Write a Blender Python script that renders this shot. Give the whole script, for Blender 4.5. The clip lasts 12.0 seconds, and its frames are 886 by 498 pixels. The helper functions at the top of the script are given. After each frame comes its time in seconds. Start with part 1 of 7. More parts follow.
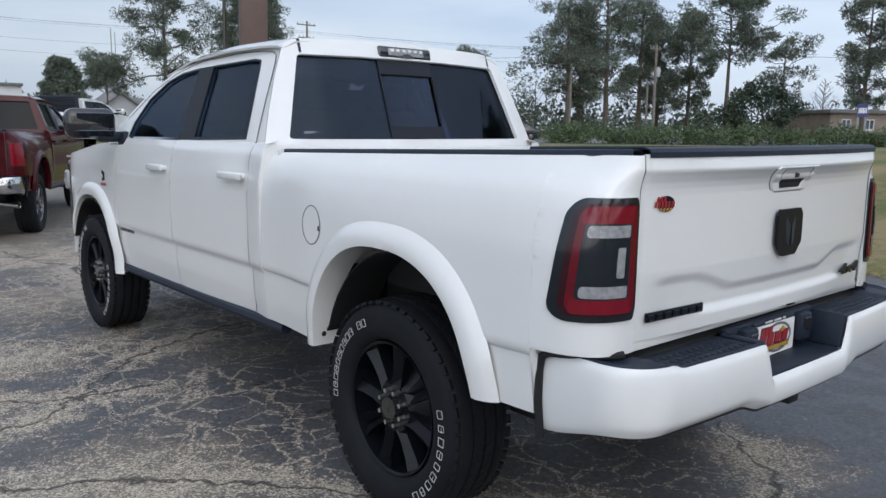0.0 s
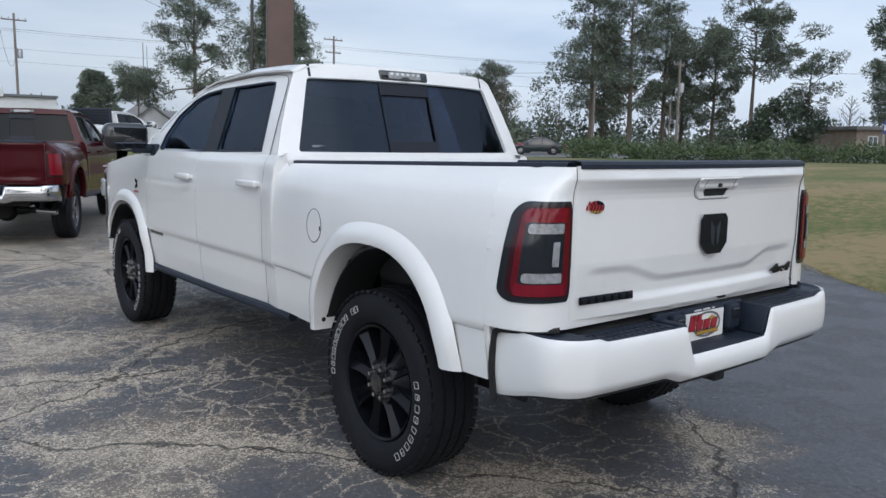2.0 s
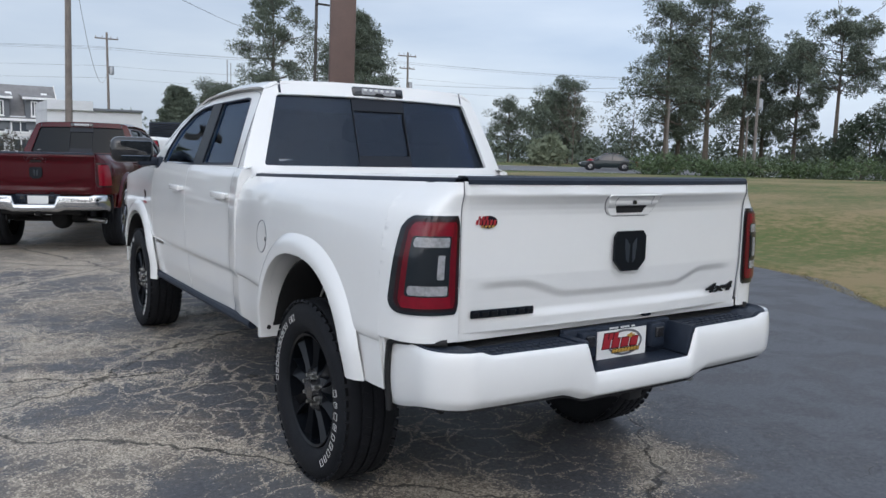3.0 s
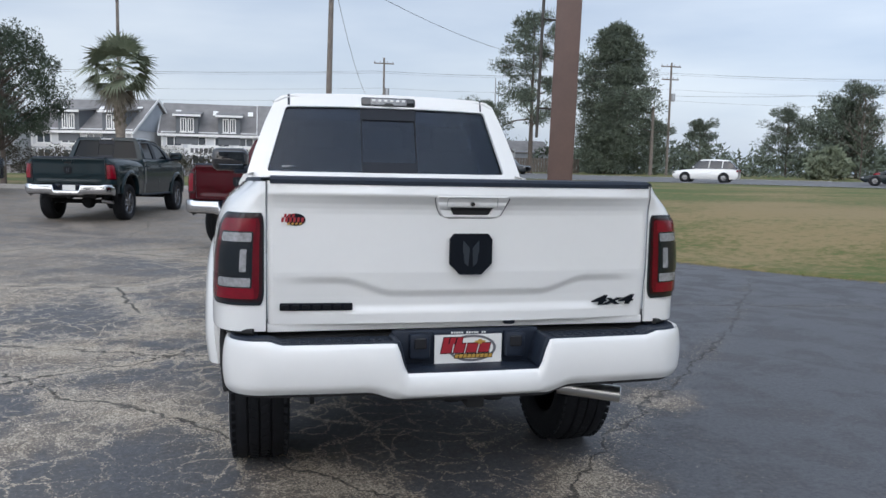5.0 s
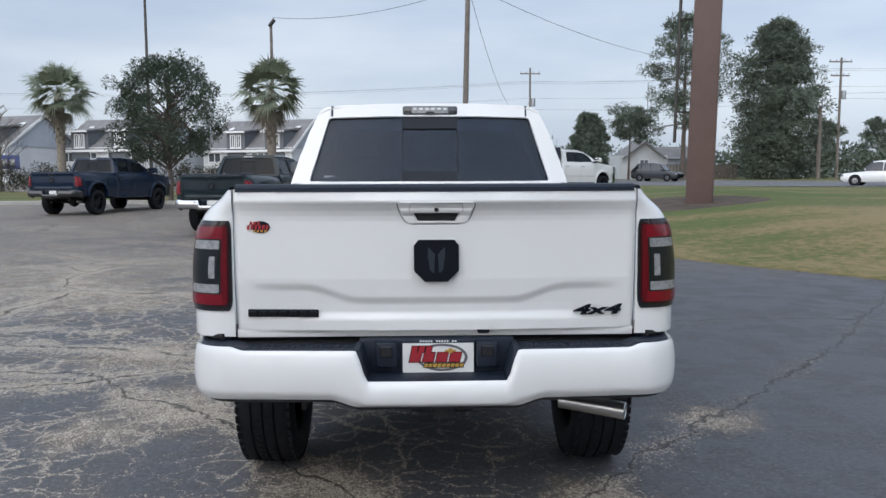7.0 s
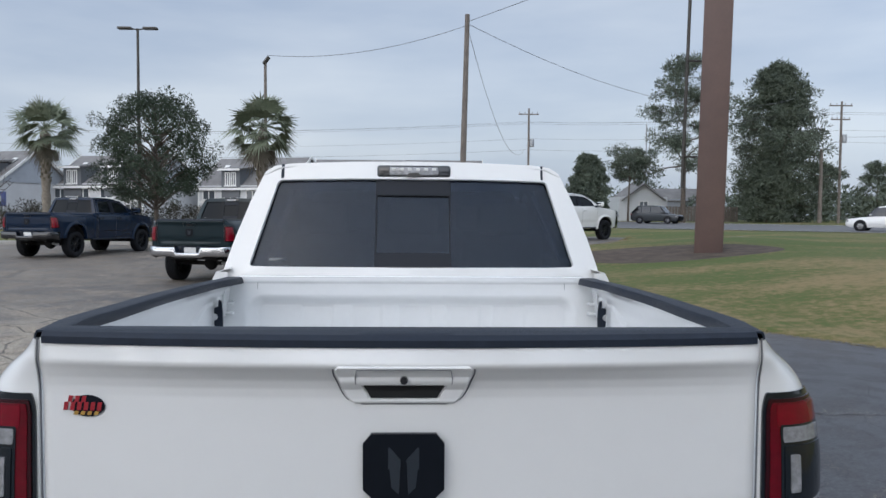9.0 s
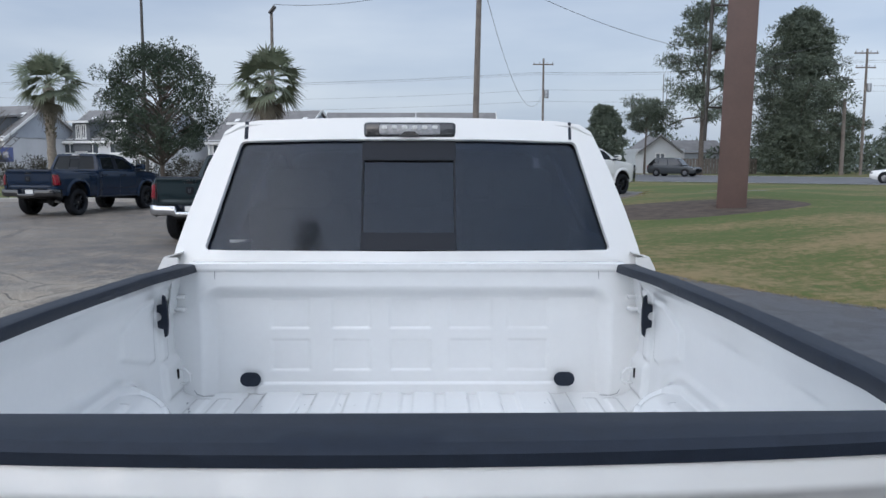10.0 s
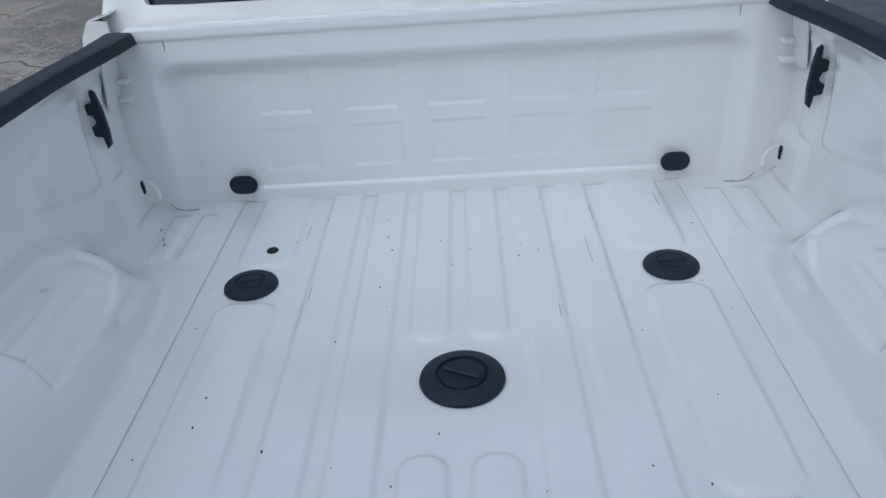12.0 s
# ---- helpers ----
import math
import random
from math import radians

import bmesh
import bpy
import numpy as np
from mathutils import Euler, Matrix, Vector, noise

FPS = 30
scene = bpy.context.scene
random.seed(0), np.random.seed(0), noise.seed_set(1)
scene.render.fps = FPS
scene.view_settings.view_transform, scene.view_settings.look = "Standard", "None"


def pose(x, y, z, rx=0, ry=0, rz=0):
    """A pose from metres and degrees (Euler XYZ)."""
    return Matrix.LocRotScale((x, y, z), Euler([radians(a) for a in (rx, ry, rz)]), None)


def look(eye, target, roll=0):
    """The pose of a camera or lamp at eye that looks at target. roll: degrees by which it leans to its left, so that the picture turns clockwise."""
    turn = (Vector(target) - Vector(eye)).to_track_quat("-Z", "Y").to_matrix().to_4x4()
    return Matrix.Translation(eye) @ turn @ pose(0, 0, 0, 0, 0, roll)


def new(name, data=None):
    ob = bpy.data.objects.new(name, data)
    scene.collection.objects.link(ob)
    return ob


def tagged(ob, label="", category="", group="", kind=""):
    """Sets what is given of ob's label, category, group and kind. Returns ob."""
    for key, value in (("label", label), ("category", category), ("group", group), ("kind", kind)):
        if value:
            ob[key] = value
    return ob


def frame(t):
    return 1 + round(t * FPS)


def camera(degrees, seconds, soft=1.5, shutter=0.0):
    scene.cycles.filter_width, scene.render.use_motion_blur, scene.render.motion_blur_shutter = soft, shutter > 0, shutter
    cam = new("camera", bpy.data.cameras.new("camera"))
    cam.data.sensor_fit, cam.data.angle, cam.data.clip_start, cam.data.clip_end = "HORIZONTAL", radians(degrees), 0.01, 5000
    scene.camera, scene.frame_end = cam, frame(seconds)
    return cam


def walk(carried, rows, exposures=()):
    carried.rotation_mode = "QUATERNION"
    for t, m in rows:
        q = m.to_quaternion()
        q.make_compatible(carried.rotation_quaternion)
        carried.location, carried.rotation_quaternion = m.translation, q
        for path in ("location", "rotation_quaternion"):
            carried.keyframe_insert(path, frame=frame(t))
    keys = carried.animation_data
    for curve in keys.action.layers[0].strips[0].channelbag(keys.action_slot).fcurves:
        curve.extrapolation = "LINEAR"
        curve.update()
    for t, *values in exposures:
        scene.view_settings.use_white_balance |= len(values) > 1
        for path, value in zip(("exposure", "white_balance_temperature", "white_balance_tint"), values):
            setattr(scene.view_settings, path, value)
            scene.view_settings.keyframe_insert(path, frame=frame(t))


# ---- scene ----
cam = camera(59.5, 12.0)
PATH = [
    (0, (-2.685, -1.178, 1.521), (-1.409, 0.331, 1.216), 0.5),
    (0.5, (-2.799, -1.425, 1.518), (-1.521, 0.086, 1.227), 0.7),
    (1, (-2.869, -1.619, 1.527), (-1.597, -0.103, 1.241), 0.8),
    (1.5, (-2.9, -1.67, 1.527), (-1.639, -0.143, 1.246), 0.9),
    (2, (-2.867, -1.7, 1.529), (-1.636, -0.147, 1.258), 0.9),
    (2.5, (-2.658, -1.935, 1.538), (-1.49, -0.332, 1.283), 0.9),
    (2.7, (-2.549, -2.02, 1.543), (-1.412, -0.393, 1.296), 1.1),
    (4.5, (-1.188, -2.733, 1.529), (-0.583, -0.839, 1.312), 1.2),
    (5, (-0.804, -2.88, 1.527), (-0.357, -0.943, 1.312), 1.2),
    (5.5, (-0.481, -2.909, 1.512), (-0.177, -0.944, 1.295), 0.9),
    (6, (-0.243, -2.933, 1.512), (-0.057, -0.954, 1.29), 0.5),
    (6.5, (-0.097, -2.958, 1.51), (0.004, -0.973, 1.294), 0.1),
    (7, (-0.059, -2.908, 1.51), (-0.003, -0.918, 1.319), -0.2),
    (7.5, (-0.063, -2.679, 1.557), (-0.019, -0.685, 1.409), -0.2),
    (7.7, (-0.062, -2.54, 1.582), (-0.016, -0.544, 1.456), -0.1),
    (9.3, (0.047, -1.319, 1.762), (0.114, 0.677, 1.668), 0.5),
    (9.5, (0.056, -1.17, 1.777), (0.124, 0.826, 1.656), 0.6),
    (10, (0.093, -0.785, 1.797), (0.122, 1.204, 1.582), 0.1),
    (10.5, (0.068, -0.415, 1.854), (0.09, 1.548, 1.472), -0.6),
    (11, (0.061, -0.1, 1.885), (0.063, 1.798, 1.255), -1.6),
    (11.5, (0.027, 0.103, 1.9), (-0.006, 1.899, 1.02), -2.9),
    (12, (0.049, 0.164, 1.884), (-0.041, 1.892, 0.881), -4.4),
]
walk(cam, [(t, look(eye, target, roll)) for t, eye, target, roll in PATH],
     [(0, 0.15, 6350, 10), (3.5, 0.17, 6360, 10), (5, 0.22, 6380, 10), (7.5, 0.22, 6410, 10), (9.5, 0.01, 6300, 10), (10.5, 0.04, 6120, 10), (11, -0.04, 6050, 9), (11.5, -0.21, 5970, 8), (12, -0.38, 5940, 7)])
# ---- light ----
SUN = Vector((-0.36, -0.76, 0.52)).normalized()
world = bpy.data.worlds.new("world")
scene.world = world
world.use_nodes = True
wn, wl = world.node_tree.nodes, world.node_tree.links
sky = wn.new("ShaderNodeTexSky")
sky.sky_type, sky.sun_disc = "NISHITA", False
sky.sun_elevation, sky.sun_rotation = math.asin(SUN.z), math.atan2(SUN.x, SUN.y)
sky.air_density, sky.dust_density = 1.0, 2.5
wco = wn.new("ShaderNodeTexCoord")
wmap = wn.new("ShaderNodeMapping")
wmap.inputs["Scale"].default_value = (1.0, 1.0, 4.5)
cloud = wn.new("ShaderNodeTexNoise")
cloud.inputs["Scale"].default_value, cloud.inputs["Detail"].default_value = 1.9, 7.0
cramp = wn.new("ShaderNodeValToRGB")
cramp.color_ramp.elements[0].position, cramp.color_ramp.elements[0].color = 0.33, (3.7, 4.4, 5.6, 1)
cramp.color_ramp.elements[1].position, cramp.color_ramp.elements[1].color = 0.66, (5.9, 6.4, 7.1, 1)
wmix = wn.new("ShaderNodeMixRGB")
wmix.inputs[0].default_value = 0.80
back = wn["Background"]
back.inputs[1].default_value = 0.114
wl.new(wco.outputs["Generated"], wmap.inputs["Vector"])
wl.new(wmap.outputs["Vector"], cloud.inputs["Vector"])
wl.new(cloud.outputs["Fac"], cramp.inputs["Fac"])
wl.new(sky.outputs["Color"], wmix.inputs[1])
wl.new(cramp.outputs["Color"], wmix.inputs[2])
# the veiled sun brightens the cloud round it
glow, grange, gmul = wn.new("ShaderNodeVectorMath"), wn.new("ShaderNodeMapRange"), wn.new("ShaderNodeVectorMath")
glow.operation, gmul.operation = "DOT_PRODUCT", "SCALE"
glow.inputs[1].default_value = SUN
grange.interpolation_type = "SMOOTHERSTEP"
for key, v in (("From Min", 0.0), ("From Max", 1.0), ("To Min", 1.0), ("To Max", 2.3)):
    grange.inputs[key].default_value = v
wl.new(wco.outputs["Generated"], glow.inputs[0])
wl.new(glow.outputs["Value"], grange.inputs["Value"])
wl.new(wmix.outputs["Color"], gmul.inputs[0])
# the cloud is thinner over the lawn's side
wsep, wthin, wprod = wn.new("ShaderNodeSeparateXYZ"), wn.new("ShaderNodeMapRange"), wn.new("ShaderNodeMath")
wthin.interpolation_type, wprod.operation = "SMOOTHSTEP", "MULTIPLY"
for key, v in (("From Min", 0.25), ("From Max", 0.95), ("To Min", 1.0), ("To Max", 1.26)):
    wthin.inputs[key].default_value = v
wl.new(wco.outputs["Generated"], wsep.inputs[0])
wl.new(wsep.outputs["X"], wthin.inputs["Value"])
wl.new(grange.outputs[0], wprod.inputs[0])
wl.new(wthin.outputs[0], wprod.inputs[1])
wl.new(wprod.outputs[0], gmul.inputs["Scale"])
wl.new(gmul.outputs[0], back.inputs[0])
sun = new("sun", bpy.data.lights.new("sun", "SUN"))
sun.data.energy, sun.data.angle, sun.data.color = 0.62, radians(90), (1.0, 0.975, 0.94)
sun.matrix_world = look((-30, -20, 30), Vector((-30, -20, 30)) - SUN)



# ---- materials ----
def mat(name, color, rough=0.5, metal=0.0, coat=0.0, var=0.0, scale=6.0, bump=0.0, bscale=80.0, spec=0.5, second=None):
    """A principled material with two scales of colour variation and a fine relief."""
    m = bpy.data.materials.new(name)
    m.use_nodes = True
    n, l = m.node_tree.nodes, m.node_tree.links
    p = n["Principled BSDF"]
    p.inputs["Base Color"].default_value = (*color, 1)
    p.inputs["Roughness"].default_value, p.inputs["Metallic"].default_value = rough, metal
    p.inputs["Coat Weight"].default_value, p.inputs["Coat Roughness"].default_value = coat, 0.04
    p.inputs["Specular IOR Level"].default_value = spec
    if not (var or bump):
        return m
    co = n.new("ShaderNodeTexCoord")
    if var:
        a, b = n.new("ShaderNodeTexNoise"), n.new("ShaderNodeTexNoise")
        a.inputs["Scale"].default_value, a.inputs["Detail"].default_value = scale, 6
        b.inputs["Scale"].default_value, b.inputs["Detail"].default_value = scale * 9, 4
        add = n.new("ShaderNodeMath")
        add.operation = "MULTIPLY_ADD"
        add.inputs[1].default_value = 0.4
        r = n.new("ShaderNodeMapRange")
        r.inputs["From Min"].default_value, r.inputs["From Max"].default_value = 0.45, 0.95
        mx = n.new("ShaderNodeMixRGB")
        c2 = second or tuple(c * (1 - var) for c in color)
        mx.inputs[1].default_value, mx.inputs[2].default_value = (*color, 1), (*c2, 1)
        l.new(co.outputs["Object"], a.inputs["Vector"])
        l.new(co.outputs["Object"], b.inputs["Vector"])
        l.new(b.outputs["Fac"], add.inputs[0])
        l.new(a.outputs["Fac"], add.inputs[2])
        l.new(add.outputs[0], r.inputs["Value"])
        l.new(r.outputs[0], mx.inputs[0])
        l.new(mx.outputs[0], p.inputs["Base Color"])
    if bump:
        t, u = n.new("ShaderNodeTexNoise"), n.new("ShaderNodeBump")
        t.inputs["Scale"].default_value, t.inputs["Detail"].default_value = bscale, 4
        u.inputs["Strength"].default_value, u.inputs["Distance"].default_value = bump, 0.004
        l.new(co.outputs["Object"], t.inputs["Vector"])
        l.new(t.outputs["Fac"], u.inputs["Height"])
        l.new(u.outputs[0], p.inputs["Normal"])
    return m


def glass(name, tint, gloss_rough=0.0, ior=1.62):
    """A tinted pane: dark see-through glass with a Fresnel gloss."""
    m = bpy.data.materials.new(name)
    m.use_nodes = True
    n, l = m.node_tree.nodes, m.node_tree.links
    n.remove(n["Principled BSDF"])
    tr, gl, fr, mx = (n.new("ShaderNodeBsdfTransparent"), n.new("ShaderNodeBsdfGlossy"), n.new("ShaderNodeFresnel"), n.new("ShaderNodeMixShader"))
    tr.inputs[0].default_value = (*tint, 1)
    gl.inputs["Roughness"].default_value = gloss_rough
    gl.inputs["Color"].default_value = (0.70, 0.82, 1.0, 1)
    fr.inputs[0].default_value = ior
    l.new(fr.outputs[0], mx.inputs[0])
    l.new(tr.outputs[0], mx.inputs[1])
    l.new(gl.outputs[0], mx.inputs[2])
    l.new(mx.outputs[0], n["Material Output"].inputs["Surface"])
    return m


def asphalt_material():
    """Worn lot: dark sealed asphalt, tan worn-through patches, fine crazing and long pale crumbling cracks."""
    m = bpy.data.materials.new("asphalt")
    m.use_nodes = True
    n, l = m.node_tree.nodes, m.node_tree.links
    p = n["Principled BSDF"]
    co = n.new("ShaderNodeTexCoord")

    def noise(scale, detail=5, rough=0.55, vec=None):
        t = n.new("ShaderNodeTexNoise")
        t.inputs["Scale"].default_value, t.inputs["Detail"].default_value, t.inputs["Roughness"].default_value = scale, detail, rough
        l.new(vec or co.outputs["Object"], t.inputs["Vector"])
        return t

    def ramp(v, a, b, lo=0.0, hi=1.0):
        r = n.new("ShaderNodeMapRange")
        r.interpolation_type = "SMOOTHSTEP"
        for k, x in (("From Min", a), ("From Max", b), ("To Min", lo), ("To Max", hi)):
            r.inputs[k].default_value = x
        l.new(v, r.inputs["Value"])
        return r.outputs[0]

    def op(kind, a, b):
        o = n.new("ShaderNodeMath")
        o.operation = kind
        for k, v in enumerate((a, b)):
            if isinstance(v, (int, float)):
                o.inputs[k].default_value = v
            else:
                l.new(v, o.inputs[k])
        return o.outputs[0]

    def mix(f, a, b):
        o = n.new("ShaderNodeMixRGB")
        for k, v in enumerate((f, a, b)):
            if isinstance(v, tuple):
                o.inputs[k].default_value = (*v, 1)
            else:
                l.new(v, o.inputs[k])
        return o.outputs[0]

    def warped(amount, scale):
        w = noise(scale, 3)
        sc = n.new("ShaderNodeVectorMath")
        sc.operation = "MULTIPLY_ADD"
        sc.inputs[1].default_value = (amount, amount, 0)
        l.new(w.outputs["Color"], sc.inputs[0])
        l.new(co.outputs["Object"], sc.inputs[2])
        return sc.outputs[0]

    def cracks(scale, width, vec):
        v = n.new("ShaderNodeTexVoronoi")
        v.feature = "DISTANCE_TO_EDGE"
        v.inputs["Scale"].default_value = scale
        l.new(vec, v.inputs["Vector"])
        return ramp(v.outputs["Distance"], width, 0.0)

    def cells(scale, vec=None):
        v = n.new("ShaderNodeTexVoronoi")
        v.inputs["Scale"].default_value = scale
        l.new(vec or co.outputs["Object"], v.inputs["Vector"])
        g = n.new("ShaderNodeSeparateColor")
        l.new(v.outputs["Color"], g.inputs[0])
        return g.outputs[0], g.outputs[1]

    def path(line, vx, vy):
        """Distance to a line that crosses the lot, given as y over x."""
        r = n.new("ShaderNodeValToRGB")
        e = r.color_ramp.elements
        for k, (px, py) in enumerate(line):
            q = e[k] if k < 2 else e.new(1.0)
            q.position = (px + 5) / 12
            v = (py + 1) / 9
            q.color = (v, v, v, 1)
        l.new(op("MULTIPLY", op("ADD", vx, 5.0), 1 / 12), r.inputs["Fac"])
        return op("MULTIPLY", op("ABSOLUTE", op("SUBTRACT", vy, op("SUBTRACT", op("MULTIPLY", r.outputs["Color"], 9.0), 1.0)), 0.0), 0.75)

    def spots(items, vec):
        """Soft round patches (x, y, radius) on the ground."""
        best = None
        for px, py, r in items:
            v = n.new("ShaderNodeVectorMath")
            v.operation = "DISTANCE"
            v.inputs[1].default_value = (px, py, 0)
            l.new(vec, v.inputs[0])
            q = op("SUBTRACT", 1.0, op("DIVIDE", v.outputs["Value"], r))
            best = q if best is None else op("MAXIMUM", best, q)
        return best

    sep, flat = n.new("ShaderNodeSeparateXYZ"), n.new("ShaderNodeVectorMath")
    l.new(co.outputs["Object"], sep.inputs[0])
    x, y = sep.outputs["X"], sep.outputs["Y"]
    flat.operation = "MULTIPLY"
    flat.inputs[1].default_value = (1, 1, 0)
    rough_path = n.new("ShaderNodeVectorMath")
    rough_path.operation = "MULTIPLY_ADD"
    rough_path.inputs[1].default_value = (0.40, 0.40, 0)
    off = n.new("ShaderNodeVectorMath")
    off.operation = "ADD"
    off.inputs[1].default_value = (-0.20, -0.20, 0)
    l.new(noise(3.2, 5, 0.62).outputs["Color"], rough_path.inputs[0])
    l.new(co.outputs["Object"], flat.inputs[0])
    l.new(flat.outputs[0], rough_path.inputs[2])
    l.new(rough_path.outputs[0], off.inputs[0])
    wob = off.outputs[0]
    # the strip beside the lawn was sealed again and is darker and less worn
    side = ramp(op("ADD", op("ADD", x, op("MULTIPLY", y, -0.10)), op("MULTIPLY", noise(0.5, 3).outputs["Fac"], 2.2)), 0.2, 2.6, 1.0, 0.0)
    w0, w1, w2 = warped(1.6, 0.35), warped(0.7, 1.1), warped(0.30, 3.0)
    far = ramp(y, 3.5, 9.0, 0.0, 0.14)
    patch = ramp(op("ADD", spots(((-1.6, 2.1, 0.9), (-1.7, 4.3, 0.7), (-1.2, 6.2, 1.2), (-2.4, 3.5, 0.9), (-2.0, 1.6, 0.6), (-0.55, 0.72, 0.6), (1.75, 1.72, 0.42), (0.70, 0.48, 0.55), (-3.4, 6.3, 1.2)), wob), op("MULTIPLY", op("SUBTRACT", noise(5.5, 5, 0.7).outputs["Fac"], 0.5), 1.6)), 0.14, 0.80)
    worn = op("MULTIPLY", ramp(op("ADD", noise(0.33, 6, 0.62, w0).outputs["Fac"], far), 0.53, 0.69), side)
    worn = op("MAXIMUM", op("MULTIPLY", worn, 0.9), op("MULTIPLY", patch, 0.95))
    scuff = ramp(noise(1.7, 6, 0.66, w1).outputs["Fac"], 0.40, 0.66)
    fine = noise(34, 6, 0.72).outputs["Fac"]
    grit = noise(7, 6, 0.72).outputs["Fac"]
    rnd, tone = cells(125)
    rnd2, _ = cells(70)
    # long cracks with a crumbling pale fringe, and patches of crazing
    wsep = n.new("ShaderNodeSeparateXYZ")
    l.new(wob, wsep.inputs[0])
    wx, wy = wsep.outputs["X"], wsep.outputs["Y"]
    main = path(((-4.5, 3.2), (-2.6, 3.0), (-2.1, 2.4), (-1.46, 1.96), (-1.07, 1.5), (-0.76, 1.04), (-0.46, 0.79), (0.10, 0.0), (0.65, 0.45), (1.1, 1.08), (2.12, 2.12), (3.63, 3.78), (6.2, 7.1)), wx, wy)
    main = op("MINIMUM", main, path(((-4.9, 2.2), (-2.6, 2.7), (-1.6, 3.29), (-1.22, 3.78), (-0.97, 4.0), (-0.27, 4.31), (2.3, 4.8), (3.45, 5.06), (6.9, 4.5)), wx, wy))
    main = op("MINIMUM", main, op("ADD", path(((-4.9, 4.3), (-2.6, 3.8), (-1.49, 3.34), (-0.97, 3.26), (6.9, 3.0)), wx, wy), ramp(x, -1.1, -0.6, 0.0, 1.0)))
    dist = n.new("ShaderNodeTexVoronoi")
    dist.feature = "DISTANCE_TO_EDGE"
    dist.inputs["Scale"].default_value = 0.34
    l.new(w1, dist.inputs["Vector"])
    away = op("ADD", ramp(y, 3.0, 5.5, 0.25, 0.0), op("SUBTRACT", 1.0, side))
    d1 = op("MINIMUM", main, op("ADD", op("MULTIPLY", dist.outputs["Distance"], 2.6), away))
    fade = op("MULTIPLY", ramp(x, -0.2, 2.4, 1.0, 0.16), ramp(noise(1.3, 3).outputs["Fac"], 0.34, 0.52))
    crumble = op("MULTIPLY", op("SUBTRACT", grit, 0.5), 0.60)
    fringe = op("MULTIPLY", ramp(op("ADD", d1, crumble), 0.26, 0.02), fade)
    core = op("MULTIPLY", ramp(op("ADD", d1, op("MULTIPLY", op("SUBTRACT", fine, 0.5), 0.02)), 0.020, 0.006), ramp(noise(2.2, 3).outputs["Fac"], 0.30, 0.42))
    crazed = op("MULTIPLY", ramp(noise(0.5, 4, 0.6, w0).outputs["Fac"], 0.38, 0.52), op("ADD", op("MULTIPLY", side, 0.94), 0.06))
    net = op("MULTIPLY", op("MAXIMUM", cracks(1.9, 0.046, w2), op("MULTIPLY", cracks(4.6, 0.062, w2), 0.95)), op("MULTIPLY", crazed, ramp(grit, 0.34, 0.52)))
    hair = op("MULTIPLY", cracks(1.9, 0.006, w2), ramp(noise(0.9, 3).outputs["Fac"], 0.52, 0.60))
    pale_here = op("MINIMUM", op("ADD", op("ADD", op("MULTIPLY", worn, 0.32), op("MULTIPLY", fringe, 0.72)), op("ADD", op("MULTIPLY", net, 0.80), op("MULTIPLY", scuff, 0.10))), 0.96)
    # single stones show pale where the binder has gone
    stone = ramp(op("SUBTRACT", op("ADD", pale_here, op("MULTIPLY", op("MULTIPLY", op("SUBTRACT", fine, 0.40), 0.75), op("ADD", op("MULTIPLY", side, 0.65), 0.35))), rnd), 0.0, 0.30)
    big_stone = ramp(op("SUBTRACT", op("MULTIPLY", pale_here, 0.55), rnd2), 0.0, 0.20)
    dark = mix(ramp(fine, 0.20, 0.80), (0.036, 0.038, 0.045), (0.118, 0.121, 0.131))
    dark = mix(op("MULTIPLY", op("MULTIPLY", scuff, op("ADD", op("MULTIPLY", side, 0.8), 0.2)), 0.38), dark, (0.165, 0.152, 0.136))
    c = mix(op("MULTIPLY", worn, 0.82), dark, mix(fine, (0.080, 0.065, 0.051), (0.26, 0.212, 0.166)))
    stone_c = mix(tone, (0.130, 0.106, 0.082), (0.66, 0.57, 0.45))
    c = mix(op("MULTIPLY", op("MAXIMUM", stone, big_stone), 0.92), c, stone_c)
    c = mix(op("MULTIPLY", op("MAXIMUM", core, op("MULTIPLY", hair, 0.5)), 0.80), c, (0.022, 0.020, 0.018))
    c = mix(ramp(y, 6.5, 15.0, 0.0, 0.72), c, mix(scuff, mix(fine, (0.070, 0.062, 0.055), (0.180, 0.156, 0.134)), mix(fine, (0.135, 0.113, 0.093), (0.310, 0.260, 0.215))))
    stain = ramp(op("ADD", spots(((-0.62, 2.92, 0.09), (-0.55, 2.25, 0.11)), wob), op("MULTIPLY", op("SUBTRACT", fine, 0.5), 0.8)), 0.1, 0.6)
    c = mix(op("MULTIPLY", stain, 0.8), c, (0.012, 0.012, 0.013))
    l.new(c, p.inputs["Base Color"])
    l.new(ramp(scuff, 0, 1, 0.55, 0.85), p.inputs["Roughness"])
    h = op("SUBTRACT", op("ADD", op("MULTIPLY", noise(90, 4, 0.7).outputs["Fac"], 0.5), op("MULTIPLY", rnd, 0.35)), op("MULTIPLY", op("MAXIMUM", core, hair), 1.2))
    b = n.new("ShaderNodeBump")
    b.inputs["Strength"].default_value, b.inputs["Distance"].default_value = 0.7, 0.008
    l.new(h, b.inputs["Height"])
    l.new(b.outputs[0], p.inputs["Normal"])
    return m


